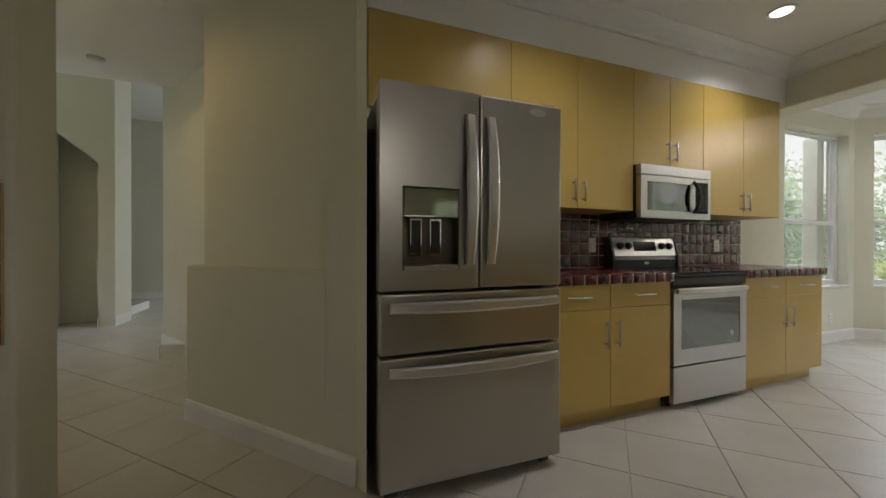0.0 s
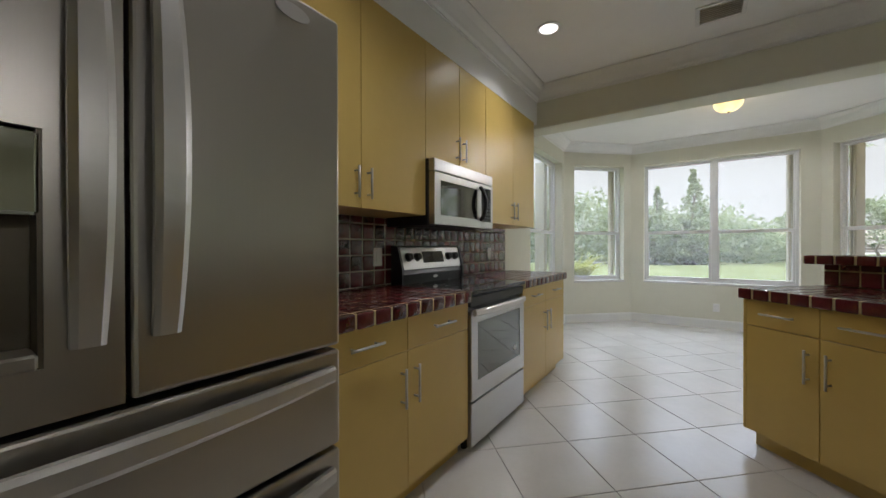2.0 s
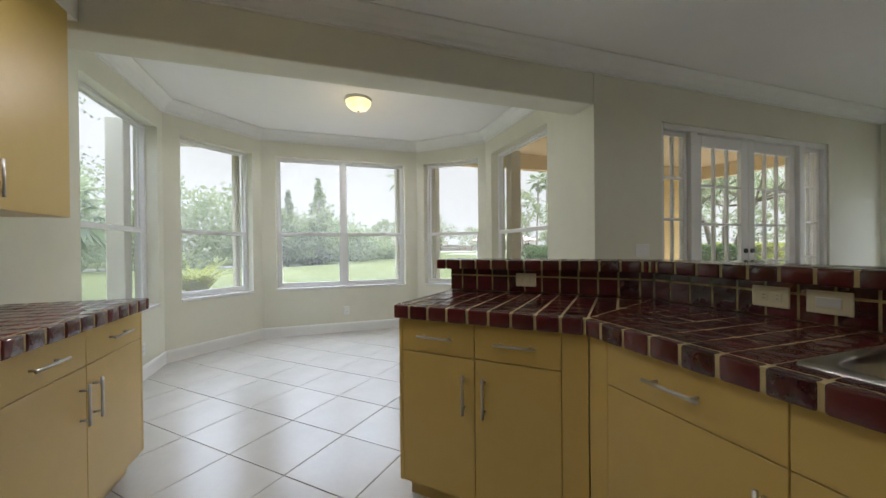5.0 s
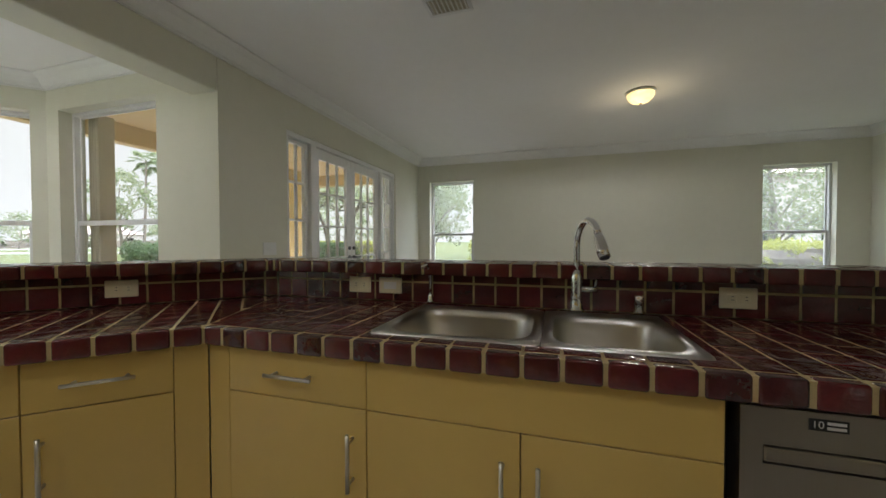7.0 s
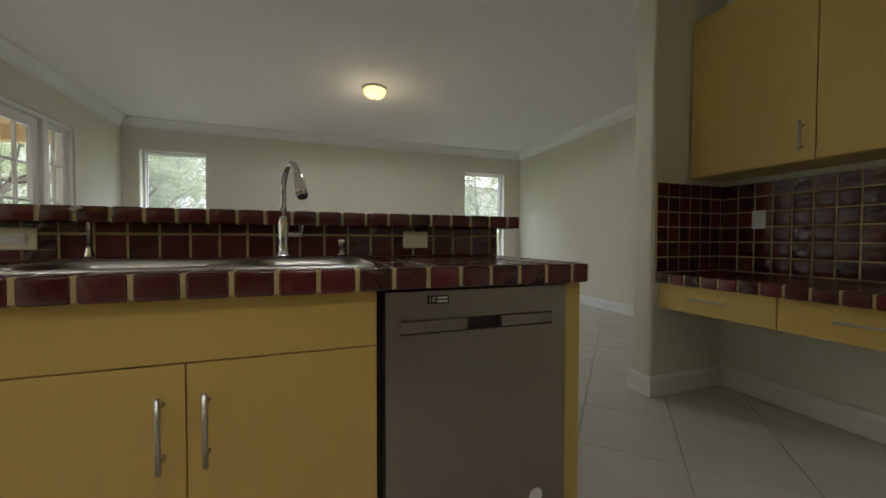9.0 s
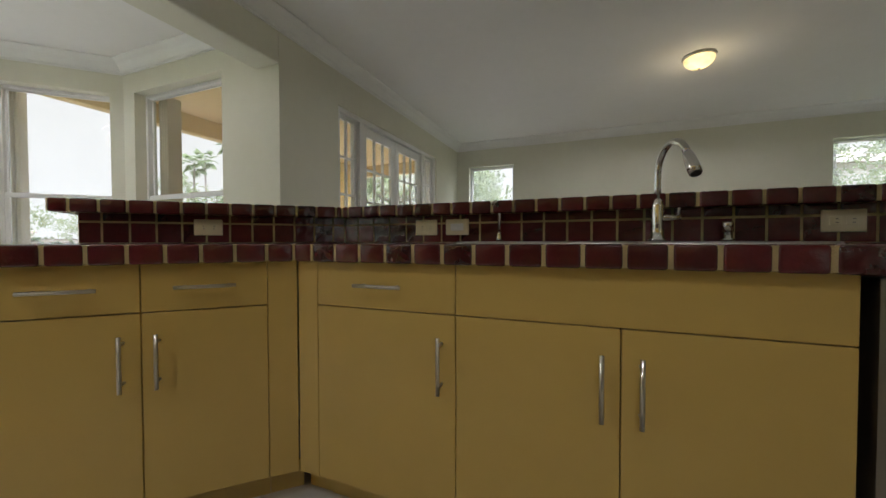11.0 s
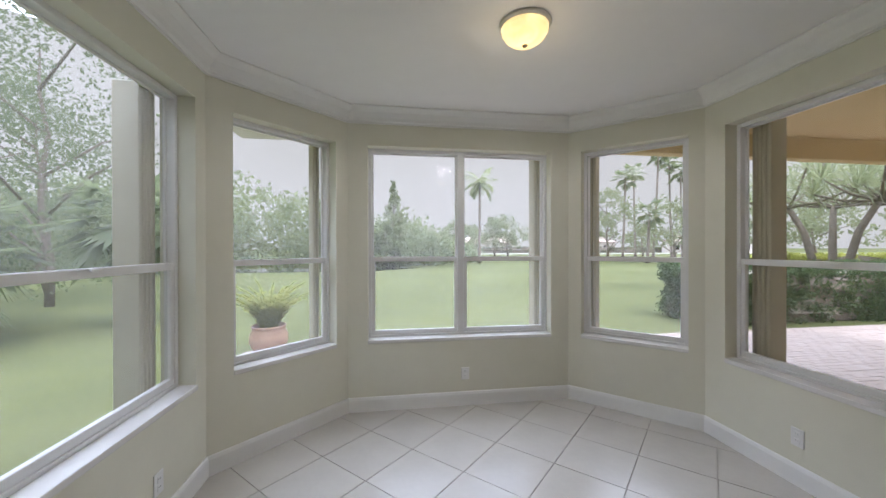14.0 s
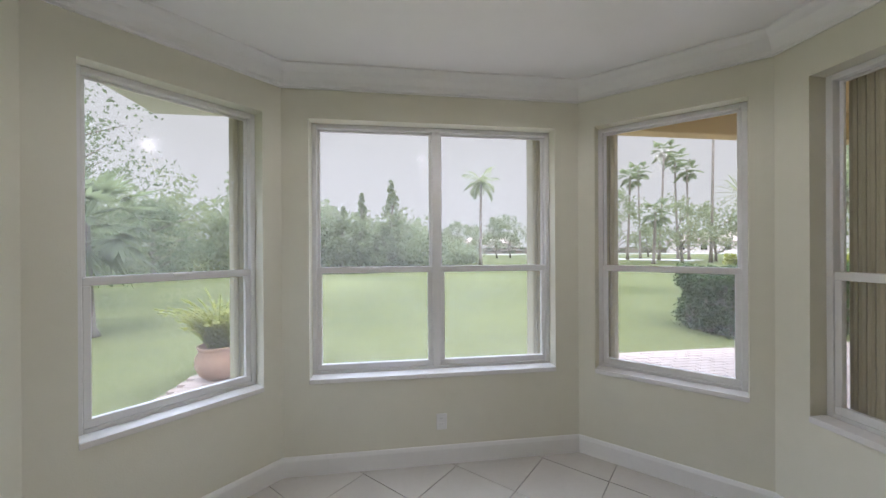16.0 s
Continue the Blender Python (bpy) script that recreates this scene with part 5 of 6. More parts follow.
def sink():
    x0, x1, y0, y1 = SK
    z = CT + 0.010
    root = thing("sink", "double-bowl stainless steel drop-in sink", "sink", ((x0 + x1) / 2, (y0 + y1) / 2, CT - 0.2))
    ym = y0 + 0.40
    n = 48
    bm = bm_new()
    bowls = []
    for a, b, depth in ((ym, y1, 0.20), (y0, ym, 0.17)):
        cx, cy, hx, hy = (x0 + x1) / 2 - 0.025, (a + b) / 2, 0.195, (b - a) / 2 - 0.032
        inner = rounded(cx, cy, hx, hy, 0.07, n)
        outer = []
        for p in inner:
            dx, dy = p[0] - cx, p[1] - cy
            fx = (x1 - cx if dx > 0 else cx - x0) / max(abs(dx), 1e-6)
            fy = ((b - a) / 2) / max(abs(dy), 1e-6)
            f = min(fx, fy)
            outer.append((cx + dx * f, cy + dy * f))
        lv = [[bm.verts.new((*p, z - 0.008)) for p in outer],
              [bm.verts.new((p[0] * 0.94 + q[0] * 0.06, p[1] * 0.94 + q[1] * 0.06, z)) for p, q in zip(outer, inner)],
              [bm.verts.new((p[0] * 0.1 + q[0] * 0.9, p[1] * 0.1 + q[1] * 0.9, z - 0.001)) for p, q in zip(outer, inner)],
              [bm.verts.new((*q, z - 0.006)) for q in inner],
              [bm.verts.new((cx + (q[0] - cx) * 0.965, cy + (q[1] - cy) * 0.965, z - 0.03)) for q in inner],
              [bm.verts.new((cx + (q[0] - cx) * 0.92, cy + (q[1] - cy) * 0.93, z - depth * 0.8)) for q in inner],
              [bm.verts.new((cx + (q[0] - cx) * 0.84, cy + (q[1] - cy) * 0.86, z - depth)) for q in inner],
              [bm.verts.new((cx + (q[0] - cx) * 0.12, cy + (q[1] - cy) * 0.12, z - depth - 0.006)) for q in inner]]
        for p, q in zip(lv, lv[1:]):
            for k in range(n):
                bm.faces.new((p[k], p[(k + 1) % n], q[(k + 1) % n], q[k]))
        bm.faces.new(lv[-1])
        bowls.append((cx, cy, z - depth - 0.006))
    bmesh.ops.remove_doubles(bm, verts=bm.verts, dist=1e-4)
    bmesh.ops.recalc_face_normals(bm, faces=bm.faces)
    bm.normal_update()
    bw = part("basin", bm, STEEL_BOWL, root, "brushed steel double basin", smooth=True)
    for cx, cy, cz in bowls:
        bm = bm_new()
        lathe(bm, [(0.0, 0.001), (0.03, 0.001), (0.045, 0.006), (0.05, 0.004), (0.05, 0.0)], (cx, cy, cz), 24)
        part("drain", bm, CHROME, bw, "round chrome drain", smooth=True)


sink()


def faucets():
    z = CT + 0.012
    bx, by = 1.035, 1.106
    root = thing("faucet", "chrome gooseneck pull-down kitchen faucet", "faucet", (bx, by, z))
    bm = bm_new()
    lathe(bm, [(0.030, 0.0), (0.030, 0.006), (0.024, 0.012), (0.022, 0.05), (0.023, 0.13), (0.018, 0.15), (0.014, 0.16)], (bx, by, z), 24)
    part("base", bm, CHROME, root, smooth=True)
    pts = [(bx, by, z + 0.15), (bx, by, z + 0.20), (bx, by, z + 0.25)]
    for k in range(1, 11):
        a = math.pi * 0.86 * k / 10
        dx = 0.085 * (1 - math.cos(a))
        pts.append((bx - dx * 0.92, by - dx * 0.38, z + 0.25 + 0.085 * math.sin(a) * 1.15))
    bm = bm_new()
    tube(bm, pts, 0.0125, 14)
    part("spout", bm, CHROME, root, smooth=True)
    e = Vector(pts[-1])
    d = (e - Vector(pts[-2])).normalized()
    bm = bm_new()
    tube(bm, [e - d * 0.005, e + d * 0.015, e + d * 0.06, e + d * 0.085], [0.014, 0.018, 0.021, 0.019], 16)
    sp = part("spray_head", bm, CHROME, root, smooth=True)
    bm = bm_new()
    rod(bm, e + d * 0.0855, e + d * 0.089, 0.016, seg=16)
    part("nozzle", bm, BLACK, sp, "black spray nozzle")
    bm = bm_new()
    rod(bm, (bx, by, z + 0.085), (bx, by - 0.075, z + 0.085), 0.013, seg=14)
    rod(bm, (bx, by - 0.068, z + 0.085), (bx, by - 0.072, z + 0.15), 0.006, seg=10)
    part("lever", bm, CHROME, root, smooth=True)
    fx, fy = 1.043, 1.715
    root = thing("filter_faucet", "slim chrome drinking-water faucet", "faucet", (fx, fy, z))
    bm = bm_new()
    lathe(bm, [(0.016, 0.0), (0.014, 0.01), (0.010, 0.03), (0.007, 0.045)], (fx, fy, z), 18)
    part("base", bm, CHROME, root, smooth=True)
    bm = bm_new()
    tube(bm, [(fx, fy, z + 0.04), (fx, fy, z + 0.12), (fx - 0.006, fy + 0.002, z + 0.150), (fx - 0.03, fy + 0.01, z + 0.168), (fx - 0.055, fy + 0.02, z + 0.160)], 0.0078, 12)
    part("spout", bm, CHROME, root, smooth=True)
    sx, sy = 1.045, 0.885
    root = thing("soap_dispenser", "short chrome deck cap beside the faucet", "soap dispenser", (sx, sy, z))
    bm = bm_new()
    lathe(bm, [(0.022, 0.0), (0.022, 0.006), (0.015, 0.010), (0.015, 0.030)], (sx, sy, z), 20)
    part("base", bm, CHROME, root, smooth=True)
    bm = bm_new()
    lathe(bm, [(0.018, 0.030), (0.018, 0.062), (0.015, 0.068), (0.0, 0.069)], (sx, sy, z), 20)
    part("cap", bm, CHROME, root, smooth=True)


faucets()

# plates
outlet((SPX - 0.006, 2.085, 0.998), (-1, 0, 0))
outlet((SPX - 0.006, 1.925, 0.998), (-1, 0, 0), "light_switch", label="ivory plate with a white rocker switch")
outlet((SPX - 0.006, 0.56, 0.998), (-1, 0, 0))
wo = wing_back - wd * 0.47 - wn * 0.006
outlet((wo.x, wo.y, 0.998), (-wn.x, -wn.y, 0))
outlet((LX + 0.019, 1.745, 1.105), (1, 0, 0), "light_switch", WHITE_PL, (0.075, 0.115), "white plate with a rocker switch")
outlet((LX + 0.019, 3.24, 1.105), (1, 0, 0), "outlet", WHITE_PL, (0.075, 0.115), "white duplex outlet plate")
outlet((LX + 0.019, 1.04, 1.06), (1, 0, 0), "outlet", WHITE_PL, (0.075, 0.115), "white duplex outlet plate")
outlet((-0.12, BY - 0.001, 0.30), (0, -1, 0), "outlet", WHITE_PL, (0.075, 0.115), "white duplex outlet plate above the baseboard")
outlet((RX - 0.001, 5.08, 0.30), (-1, 0, 0), "outlet", WHITE_PL, (0.075, 0.115), "white duplex outlet plate above the baseboard")
outlet((LX + 0.001, 5.22, 0.28), (1, 0, 0), "outlet", WHITE_PL, (0.075, 0.115), "white duplex outlet plate above the baseboard")
outlet((2.21, NY - 0.001, 1.14), (0, -1, 0), "light_switch", WHITE_PL, (0.16, 0.115), "wide white switch plate beside the french doors")


# ---------------------------------------------------------------- desk niche
DKZ = 0.79
desk = thing("desk", "built-in desk top of burgundy glazed tile", "counter", (0.0, -1.35, 0.74))
bm = bm_new()
box(bm, (-0.048, KS + 0.002, DKZ - 0.05), (1.208, -1.046, DKZ + 0.001))
part("grout_bed", bm, GROUT, desk)
tile_field(desk, Matrix.Translation((0, 0, DKZ - 0.006)), -0.045, 1.205, KS + 0.012, -1.08, PITCH, 0.009, 0.010, TILE_RED, start=(1.205 - 26 * PITCH, -1.08))
edge_tiles(desk, (1.208, -1.044), (-0.048, -1.044), DKZ - 0.008)
drw = thing("desk_apron", "yellow laminate drawers hung under the desk top", "drawer", (0.3, -1.1, 0.57))
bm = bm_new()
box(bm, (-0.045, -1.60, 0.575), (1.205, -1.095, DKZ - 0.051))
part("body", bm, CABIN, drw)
dm = Matrix(((-1, 0, 0, 0), (0, -1, 0, -1.075), (0, 0, 1, 0), (0, 0, 0, 1)))
for a, b in ((-1.205, -0.575), (-0.575, 0.045)):
    bm = bm_new()
    box(bm, (a + 0.002, 0, 0.572), (b - 0.002, 0.0195, DKZ - 0.056), dm, 0.0015)
    f = part("drawer", bm, CAB, drw)
    bar_handle(dm, (a + b) / 2 - 0.1, 0.66, 0.20, False, f)
tiled_splash("backsplash", "burgundy glazed tile backsplash above the desk", (1.20, KS + 0.007, DKZ + 0.006), (-1, 0, 0), 1.25, 0.567)
tiled_splash("backsplash", "burgundy glazed tile on the wing wall by the desk", (1.203, -1.04, DKZ + 0.006), (0, -1, 0), 0.60, 0.567)
tiled_splash("backsplash", "burgundy glazed tile on the pier by the desk", (-1.39, KS + 0.01, 0.74), (0, 1, 0), 0.245, 0.567)
outlet((0.98, KS + 0.019, 1.13), (0, 1, 0), "outlet", WHITE_PL, (0.075, 0.115), "white duplex outlet plate above the desk")
for a, b in ((-1.20, -0.57), (-0.57, 0.06)):
    root = thing("wall_cabinet", "yellow laminate wall cabinet above the desk", "cabinet", (-(a + b) / 2, -1.5, 1.40), "desk wall cabinets")
    bm = bm_new()
    box(bm, (-b + 0.001, KS + 0.004, 1.40), (-a - 0.001, -1.35, UT), bevel=0.001)
    part("body", bm, CAB, root)
    um = Matrix(((-1, 0, 0, 0), (0, -1, 0, -1.328), (0, 0, 1, 0), (0, 0, 0, 1)))
    bm = bm_new()
    box(bm, (a + 0.002, 0, 1.402), (b - 0.002, 0.0195, UT - 0.002), um, 0.0015)
    d = part("door", bm, CAB, root)
    bar_handle(um, b - 0.05, 1.45, 0.15, True, d)


# ---------------------------------------------------------------- ceiling fittings
def flush_light(x, y, z, watts, colour=(1.0, 0.96, 0.90)):
    root = thing("ceiling_light", "lit flush ceiling light with an alabaster glass bowl", "ceiling light", (x, y, z), "flush ceiling lights")
    bm = bm_new()
    lathe(bm, [(0.0, 0.0), (0.142, 0.0), (0.146, -0.010), (0.138, -0.022), (0.0, -0.030)], (x, y, z - 0.001), 40)
    part("ring", bm, FASCIA, root, "pale painted metal ring", smooth=True)
    bm = bm_new()
    lathe(bm, [(0.131, -0.026), (0.127, -0.052), (0.108, -0.082), (0.079, -0.105), (0.039, -0.119), (0.0, -0.122)], (x, y, z), 40)
    part("bowl", bm, ALABASTER, root, "glowing alabaster glass bowl", smooth=True)
    bm = bm_new()
    lathe(bm, [(0.0, -0.122), (0.015, -0.123), (0.013, -0.129), (0.006, -0.135), (0.0, -0.136)], (x, y, z), 16)
    part("finial", bm, BARK, root, "dark brass finial", smooth=True)
    d = bpy.data.lights.new("lamp", "SPOT")
    d.energy, d.color, d.shadow_soft_size = watts * 0.9, colour, 0.11
    d.spot_size, d.spot_blend = radians(178), 0.25
    lamp = new("lamp", d)
    lamp.matrix_world = look((x, y, z - 0.15), (x, y + 0.001, 0))
    d = bpy.data.lights.new("lamp_glow", "POINT")
    d.energy, d.color, d.shadow_soft_size = watts * 0.05, (1.0, 0.80, 0.48), 0.08
    new("lamp_glow", d).matrix_world = pose(x, y, z - 0.36)


flush_light(-0.07, 5.118, H, BAY_WATTS)
flush_light(3.74, 0.344, H, FAMILY_WATTS)
flush_light(-2.5, -2.2, H, HALL_WATTS, (1.0, 0.70, 0.30))


def can_light(x, y, watts):
    root = thing("recessed_light", "round recessed ceiling light, lit, with a white trim; the south one is added", "recessed light", (x, y, H))
    bm = bm_new()
    lathe(bm, [(0.062, -0.001), (0.088, -0.001), (0.090, -0.006), (0.084, -0.010), (0.066, -0.006), (0.062, -0.001)], (x, y, H), 32)
    part("trim_ring", bm, WHITE_PL, root, smooth=True)
    bm = bm_new()
    lathe(bm, [(0.0, -0.004), (0.064, -0.004), (0.064, -0.0015), (0.0, -0.0015)], (x, y, H), 32)
    part("lens", bm, CAN_LIGHT, root, "glowing lens")
    d = bpy.data.lights.new("lamp", "SPOT")
    d.energy, d.color, d.spot_size, d.spot_blend, d.shadow_soft_size = watts, (1.0, 0.97, 0.92), radians(136), 1.0, 0.06
    lamp = new("lamp", d)
    lamp.matrix_world = look((x, y, H - 0.02), (x, y + 0.001, 0))


can_light(-1.23, 2.72, CAN_WATTS)
# unseen second light, added to brighten the wall cabinets and worktop
can_light(-1.0, 0.95, CAN_WATTS * 0.9)


def vent(x, y, lx, ly, slats):
    root = thing("ceiling_vent", "tan louvred air vent in the ceiling", "air vent", (x, y, H))
    bm = bm_new()
    box(bm, (x - lx / 2, y - ly / 2, H - 0.012), (x - lx / 2 + 0.025, y + ly / 2, H - 0.001), bevel=0.003)
    box(bm, (x + lx / 2 - 0.025, y - ly / 2, H - 0.012), (x + lx / 2, y + ly / 2, H - 0.001), bevel=0.003)
    box(bm, (x - lx / 2 + 0.025, y - ly / 2, H - 0.012), (x + lx / 2 - 0.025, y - ly / 2 + 0.025, H - 0.001), bevel=0.003)
    box(bm, (x - lx / 2 + 0.025, y + ly / 2 - 0.025, H - 0.012), (x + lx / 2 - 0.025, y + ly / 2, H - 0.001), bevel=0.003)
    part("frame", bm, ALU, root)
    bm = bm_new()
    box(bm, (x - lx / 2 + 0.02, y - ly / 2 + 0.02, H - 0.003), (x + lx / 2 - 0.02, y + ly / 2 - 0.02, H - 0.0008))
    part("backing", bm, SHUTTER, root)
    for k in range(slats):
        yy = y - ly / 2 + 0.035 + (ly - 0.07) * k / (slats - 1)
        bm = bm_new()
        box(bm, (-lx / 2 + 0.026, -0.008, -0.0015), (lx / 2 - 0.026, 0.008, 0.0015), Matrix.Translation((x, yy, H - 0.010)) @ Matrix.Rotation(radians(35), 4, "X"))
        part("slat", bm, FASCIA, root)


vent(-0.22, 3.18, 0.28, 0.24, 8)
vent(1.82, 1.86, 0.20, 0.30, 9)
root = thing("smoke_detector", "small white round smoke detector on the hall ceiling", "smoke detector", (-3.73, -2.16, H))
bm = bm_new()
lathe(bm, [(0.065, 0.0), (0.065, -0.02), (0.05, -0.036), (0.0, -0.038)], (-3.73, -2.16, H - 0.0005), 24)
part("cover", bm, WHITE_PL, root, smooth=True)


# ---------------------------------------------------------------- garden
rng = np.random.default_rng(7)


def leaf_mesh(name, centres, radii, per, size, material, parent=None, label="", aspect=0.55, droop=0.0):
    """A crown of small bent leaves, per to each clump."""
    centres, radii = np.asarray(centres, float), np.asarray(radii, float).reshape(-1, 1)
    n = len(centres) * per
    d = rng.normal(size=(n, 3))
    d /= np.linalg.norm(d, axis=1, keepdims=True)
    rr = rng.random((n, 1)) ** 0.45
    p = np.repeat(centres, per, 0) + d * rr * np.repeat(radii, per, 0) * np.array([1, 1, 0.85])
    a = rng.normal(size=(n, 3))
    a[:, 2] -= droop
    a /= np.linalg.norm(a, axis=1, keepdims=True)
    b = np.cross(a, rng.normal(size=(n, 3)))
    b /= np.linalg.norm(b, axis=1, keepdims=True)
    s = size * (0.6 + 0.8 * rng.random((n, 1)))
    nrm = np.cross(a, b) * s * 0.12
    v = np.stack([p - a * s * 0.5, p + b * s * aspect * 0.5 + nrm, p + a * s * 0.5, p - b * s * aspect * 0.5 + nrm], 1).reshape(-1, 3)
    if parent is not None:
        v = v - np.array(root_location(parent))
    f = np.arange(n * 4).reshape(n, 4)
    me = bpy.data.meshes.new(name)
    me.from_pydata(v.tolist(), [], f.tolist())
    me.materials.append(material)
    ob = new(name, me)
    if parent is not None:
        ob.parent = parent
    if label:
        ob["label"] = label
    return ob


def clumps(base, height, spread, n, z0=0.35, shape=0.9):
    out, rad = [], []
    for _ in range(n):
        t = rng.random()
        z = height * (z0 + (1 - z0) * t)
        w = spread * math.sin(math.pi * min(1, 0.18 + 0.78 * t)) ** shape
        a, r = rng.random() * math.tau, math.sqrt(rng.random())
        out.append((base[0] + w * r * math.cos(a), base[1] + w * r * math.sin(a), base[2] + z))
        rad.append(spread * (0.16 + 0.16 * rng.random()))
    return out, rad


def tree(base, height, spread, label, n=40, per=60, size=0.25, material=LEAF, z0=0.3, trunk=0.12, conical=False):
    root = thing("tree", label, "tree", base)
    b = Vector(base)
    bm = bm_new()
    lean = Vector((rng.normal() * 0.06, rng.normal() * 0.06, 0)) * height
    top = b + lean + Vector((0, 0, height * 0.8))
    pts = [b.lerp(top, k / 6) + Vector((rng.normal(), rng.normal(), 0)) * height * 0.012 * (k > 0) for k in range(7)]
    tube(bm, pts, [trunk * (1.15 - 0.15 * k) for k in range(7)], 9)
    for k in range(7):
        p = pts[1 + k % 5]
        a = rng.random() * math.tau
        q = p + Vector((math.cos(a) * spread * 0.7, math.sin(a) * spread * 0.7, height * 0.22))
        mid = p.lerp(q, 0.5) + Vector((0, 0, height * 0.03))
        tube(bm, [p, mid, q], [trunk * 0.45, trunk * 0.3, trunk * 0.1], 6)
    part("trunk", bm, BARK, root, smooth=True)
    if conical:
        c, r = [], []
        for k in range(n):
            t = (k + rng.random()) / n
            w = spread * (1 - t) * (0.55 + 0.45 * rng.random())
            a = rng.random() * math.tau
            c.append((b.x + lean.x * t + w * math.cos(a), b.y + lean.y * t + w * math.sin(a), b.z + height * (0.08 + 0.92 * t)))
            r.append(spread * (0.10 + 0.20 * (1 - t)))
    else:
        c, r = clumps(b + lean * 0.5, height, spread, n, z0)
    leaf_mesh("crown", c, r, per, size, material, root)
    return root


def palm(base, height, label, fronds=26, length=2.2, fan=False, material=LEAF_PALE, trunk=0.16, shag=False, leaf_w=0.05):
    root = thing("palm_tree", label, "palm", base)
    b = Vector(base)
    lean = Vector((rng.normal() * 0.02, rng.normal() * 0.02, 0)) * height
    top = b + lean + Vector((0, 0, height))
    bm = bm_new()
    tube(bm, [b, b.lerp(top, 0.08), b.lerp(top, 0.5) + lean * 0.1, top], [trunk * 1.5, trunk, trunk * 0.85, trunk * 0.7], 10)
    part("trunk", bm, BARK, root, smooth=True)
    loc = root_location(root)
    for k in range(fronds):
        a = k * 2.399963 + rng.random() * 0.3
        el = radians(75 - 125 * (k + 0.5) / fronds)
        out = Vector((math.cos(a), math.sin(a), 0))
        side = Vector((-math.sin(a), math.cos(a), 0))
        L = length * (0.85 + 0.3 * rng.random())
        spine = []
        for j in range(9):
            t = j / 8
            e = el - radians(75) * t * t * (0.6 if fan else 1.0)
            p = (spine[-1] if spine else top) + (out * math.cos(e) + Vector((0, 0, math.sin(e)))) * L / 8 * (j > 0)
            spine.append(p)
        verts, faces = [], []

        def blade(p, q, w):
            d = (q - p)
            s = d.cross(Vector((0.3, 0.2, 1))).normalized() * w
            i = len(verts)
            verts.extend([p - s * 0.6, p + s * 0.6, p.lerp(q, 0.6) + s, q, p.lerp(q, 0.6) - s])
            faces.append((i, i + 1, i + 2, i + 3, i + 4))

        if fan:
            hub = spine[4]
            d0 = (spine[5] - spine[4]).normalized()
            for j in range(15):
                g = radians(-100 + 200 * j / 14)
                d = (d0 * math.cos(g) + side * math.sin(g)).normalized()
                blade(hub, hub + d * L * 0.5 * (1 - 0.25 * abs(math.sin(g))) + Vector((0, 0, -0.08 * L)), leaf_w * 1.3)
            blade(top, hub, leaf_w * 0.5)
        else:
            for j in range(1, 9):
                for half in (0, 0.5):
                    p = spine[j - 1].lerp(spine[j], half)
                    w = L * 0.30 * math.sin(math.pi * min(0.96, (j + half) / 9 + 0.08))
                    fwd = (spine[j] - spine[j - 1]).normalized()
                    for s in (-1, 1):
                        blade(p, p + side * s * w + fwd * w * 0.5 + Vector((0, 0, -w * (0.35 + 0.3 * rng.random()))), leaf_w)
            for j in range(1, 9):
                blade(spine[j - 1], spine[j] + (spine[j] - spine[j - 1]) * 0.1, leaf_w * 0.35)
        me = bpy.data.meshes.new("frond")
        me.from_pydata([tuple(v - loc) for v in verts], [], faces)
        me.materials.append(material)
        ob = new("frond", me)
        ob.parent = root
    return root


GZ = -0.06
bm = bm_new()
bmesh.ops.create_circle(bm, cap_ends=True, segments=96, radius=640, matrix=Matrix.Translation((0, 0, GZ)))
setting("ground", bm, GRASS, "broad green mown lawn", "lawn")

# hazy white sky far behind everything
bm = bm_new()
seg = 96
lo = [bm.verts.new((620 * math.cos(k * math.tau / seg), 620 * math.sin(k * math.tau / seg), -8)) for k in range(seg)]
hi = [bm.verts.new((620 * math.cos(k * math.tau / seg), 620 * math.sin(k * math.tau / seg), 262)) for k in range(seg)]
for k in range(seg):
    bm.faces.new((lo[k], hi[k], hi[(k + 1) % seg], lo[(k + 1) % seg]))
sky_m, nt, b = base_material("hazy_sky", (0, 0, 0), 1.0, 0.0, 0.0)
b.inputs["Emission Color"].default_value = (1.0, 0.985, 0.93, 1)
b.inputs["Emission Strength"].default_value = HAZE
setting("backdrop", bm, sky_m, "pale overcast sky near the horizon", "sky")

# eaves and covered patio
EZ = 2.60
bm = bm_new()
prism(bm, [(-2.30, 2.0), (-2.212, 2.0), (-2.212, 5.81), (-1.285, 6.735), (-1.285, 7.08), (-2.30, 7.08)], EZ, 2.80)
prism(bm, [(-1.285, 6.735), (1.01, 6.735), (1.01, 7.08), (-1.285, 7.08)], EZ, 2.80)
setting("eaves", bm, FASCIA, "white painted eaves around the bay", "eaves")
bm = bm_new()
prism(bm, [(1.012, 6.74), (1.905, 5.85), (1.905, 3.875), (7.6, 3.875), (7.6, 7.0), (1.012, 7.0)], 2.87, 3.0)
setting("patio_ceiling", bm, SOFFIT, "tan painted ceiling of the covered patio", "ceiling")
bm = bm_new()
box(bm, (1.012, 7.0, EZ), (7.6, 7.16, 3.0), bevel=0.01)
box(bm, (7.44, 3.9, EZ), (7.6, 7.0, 3.0), bevel=0.01)
setting("patio_beam", bm, SOFFIT, "tan painted beam along the patio", "beam")
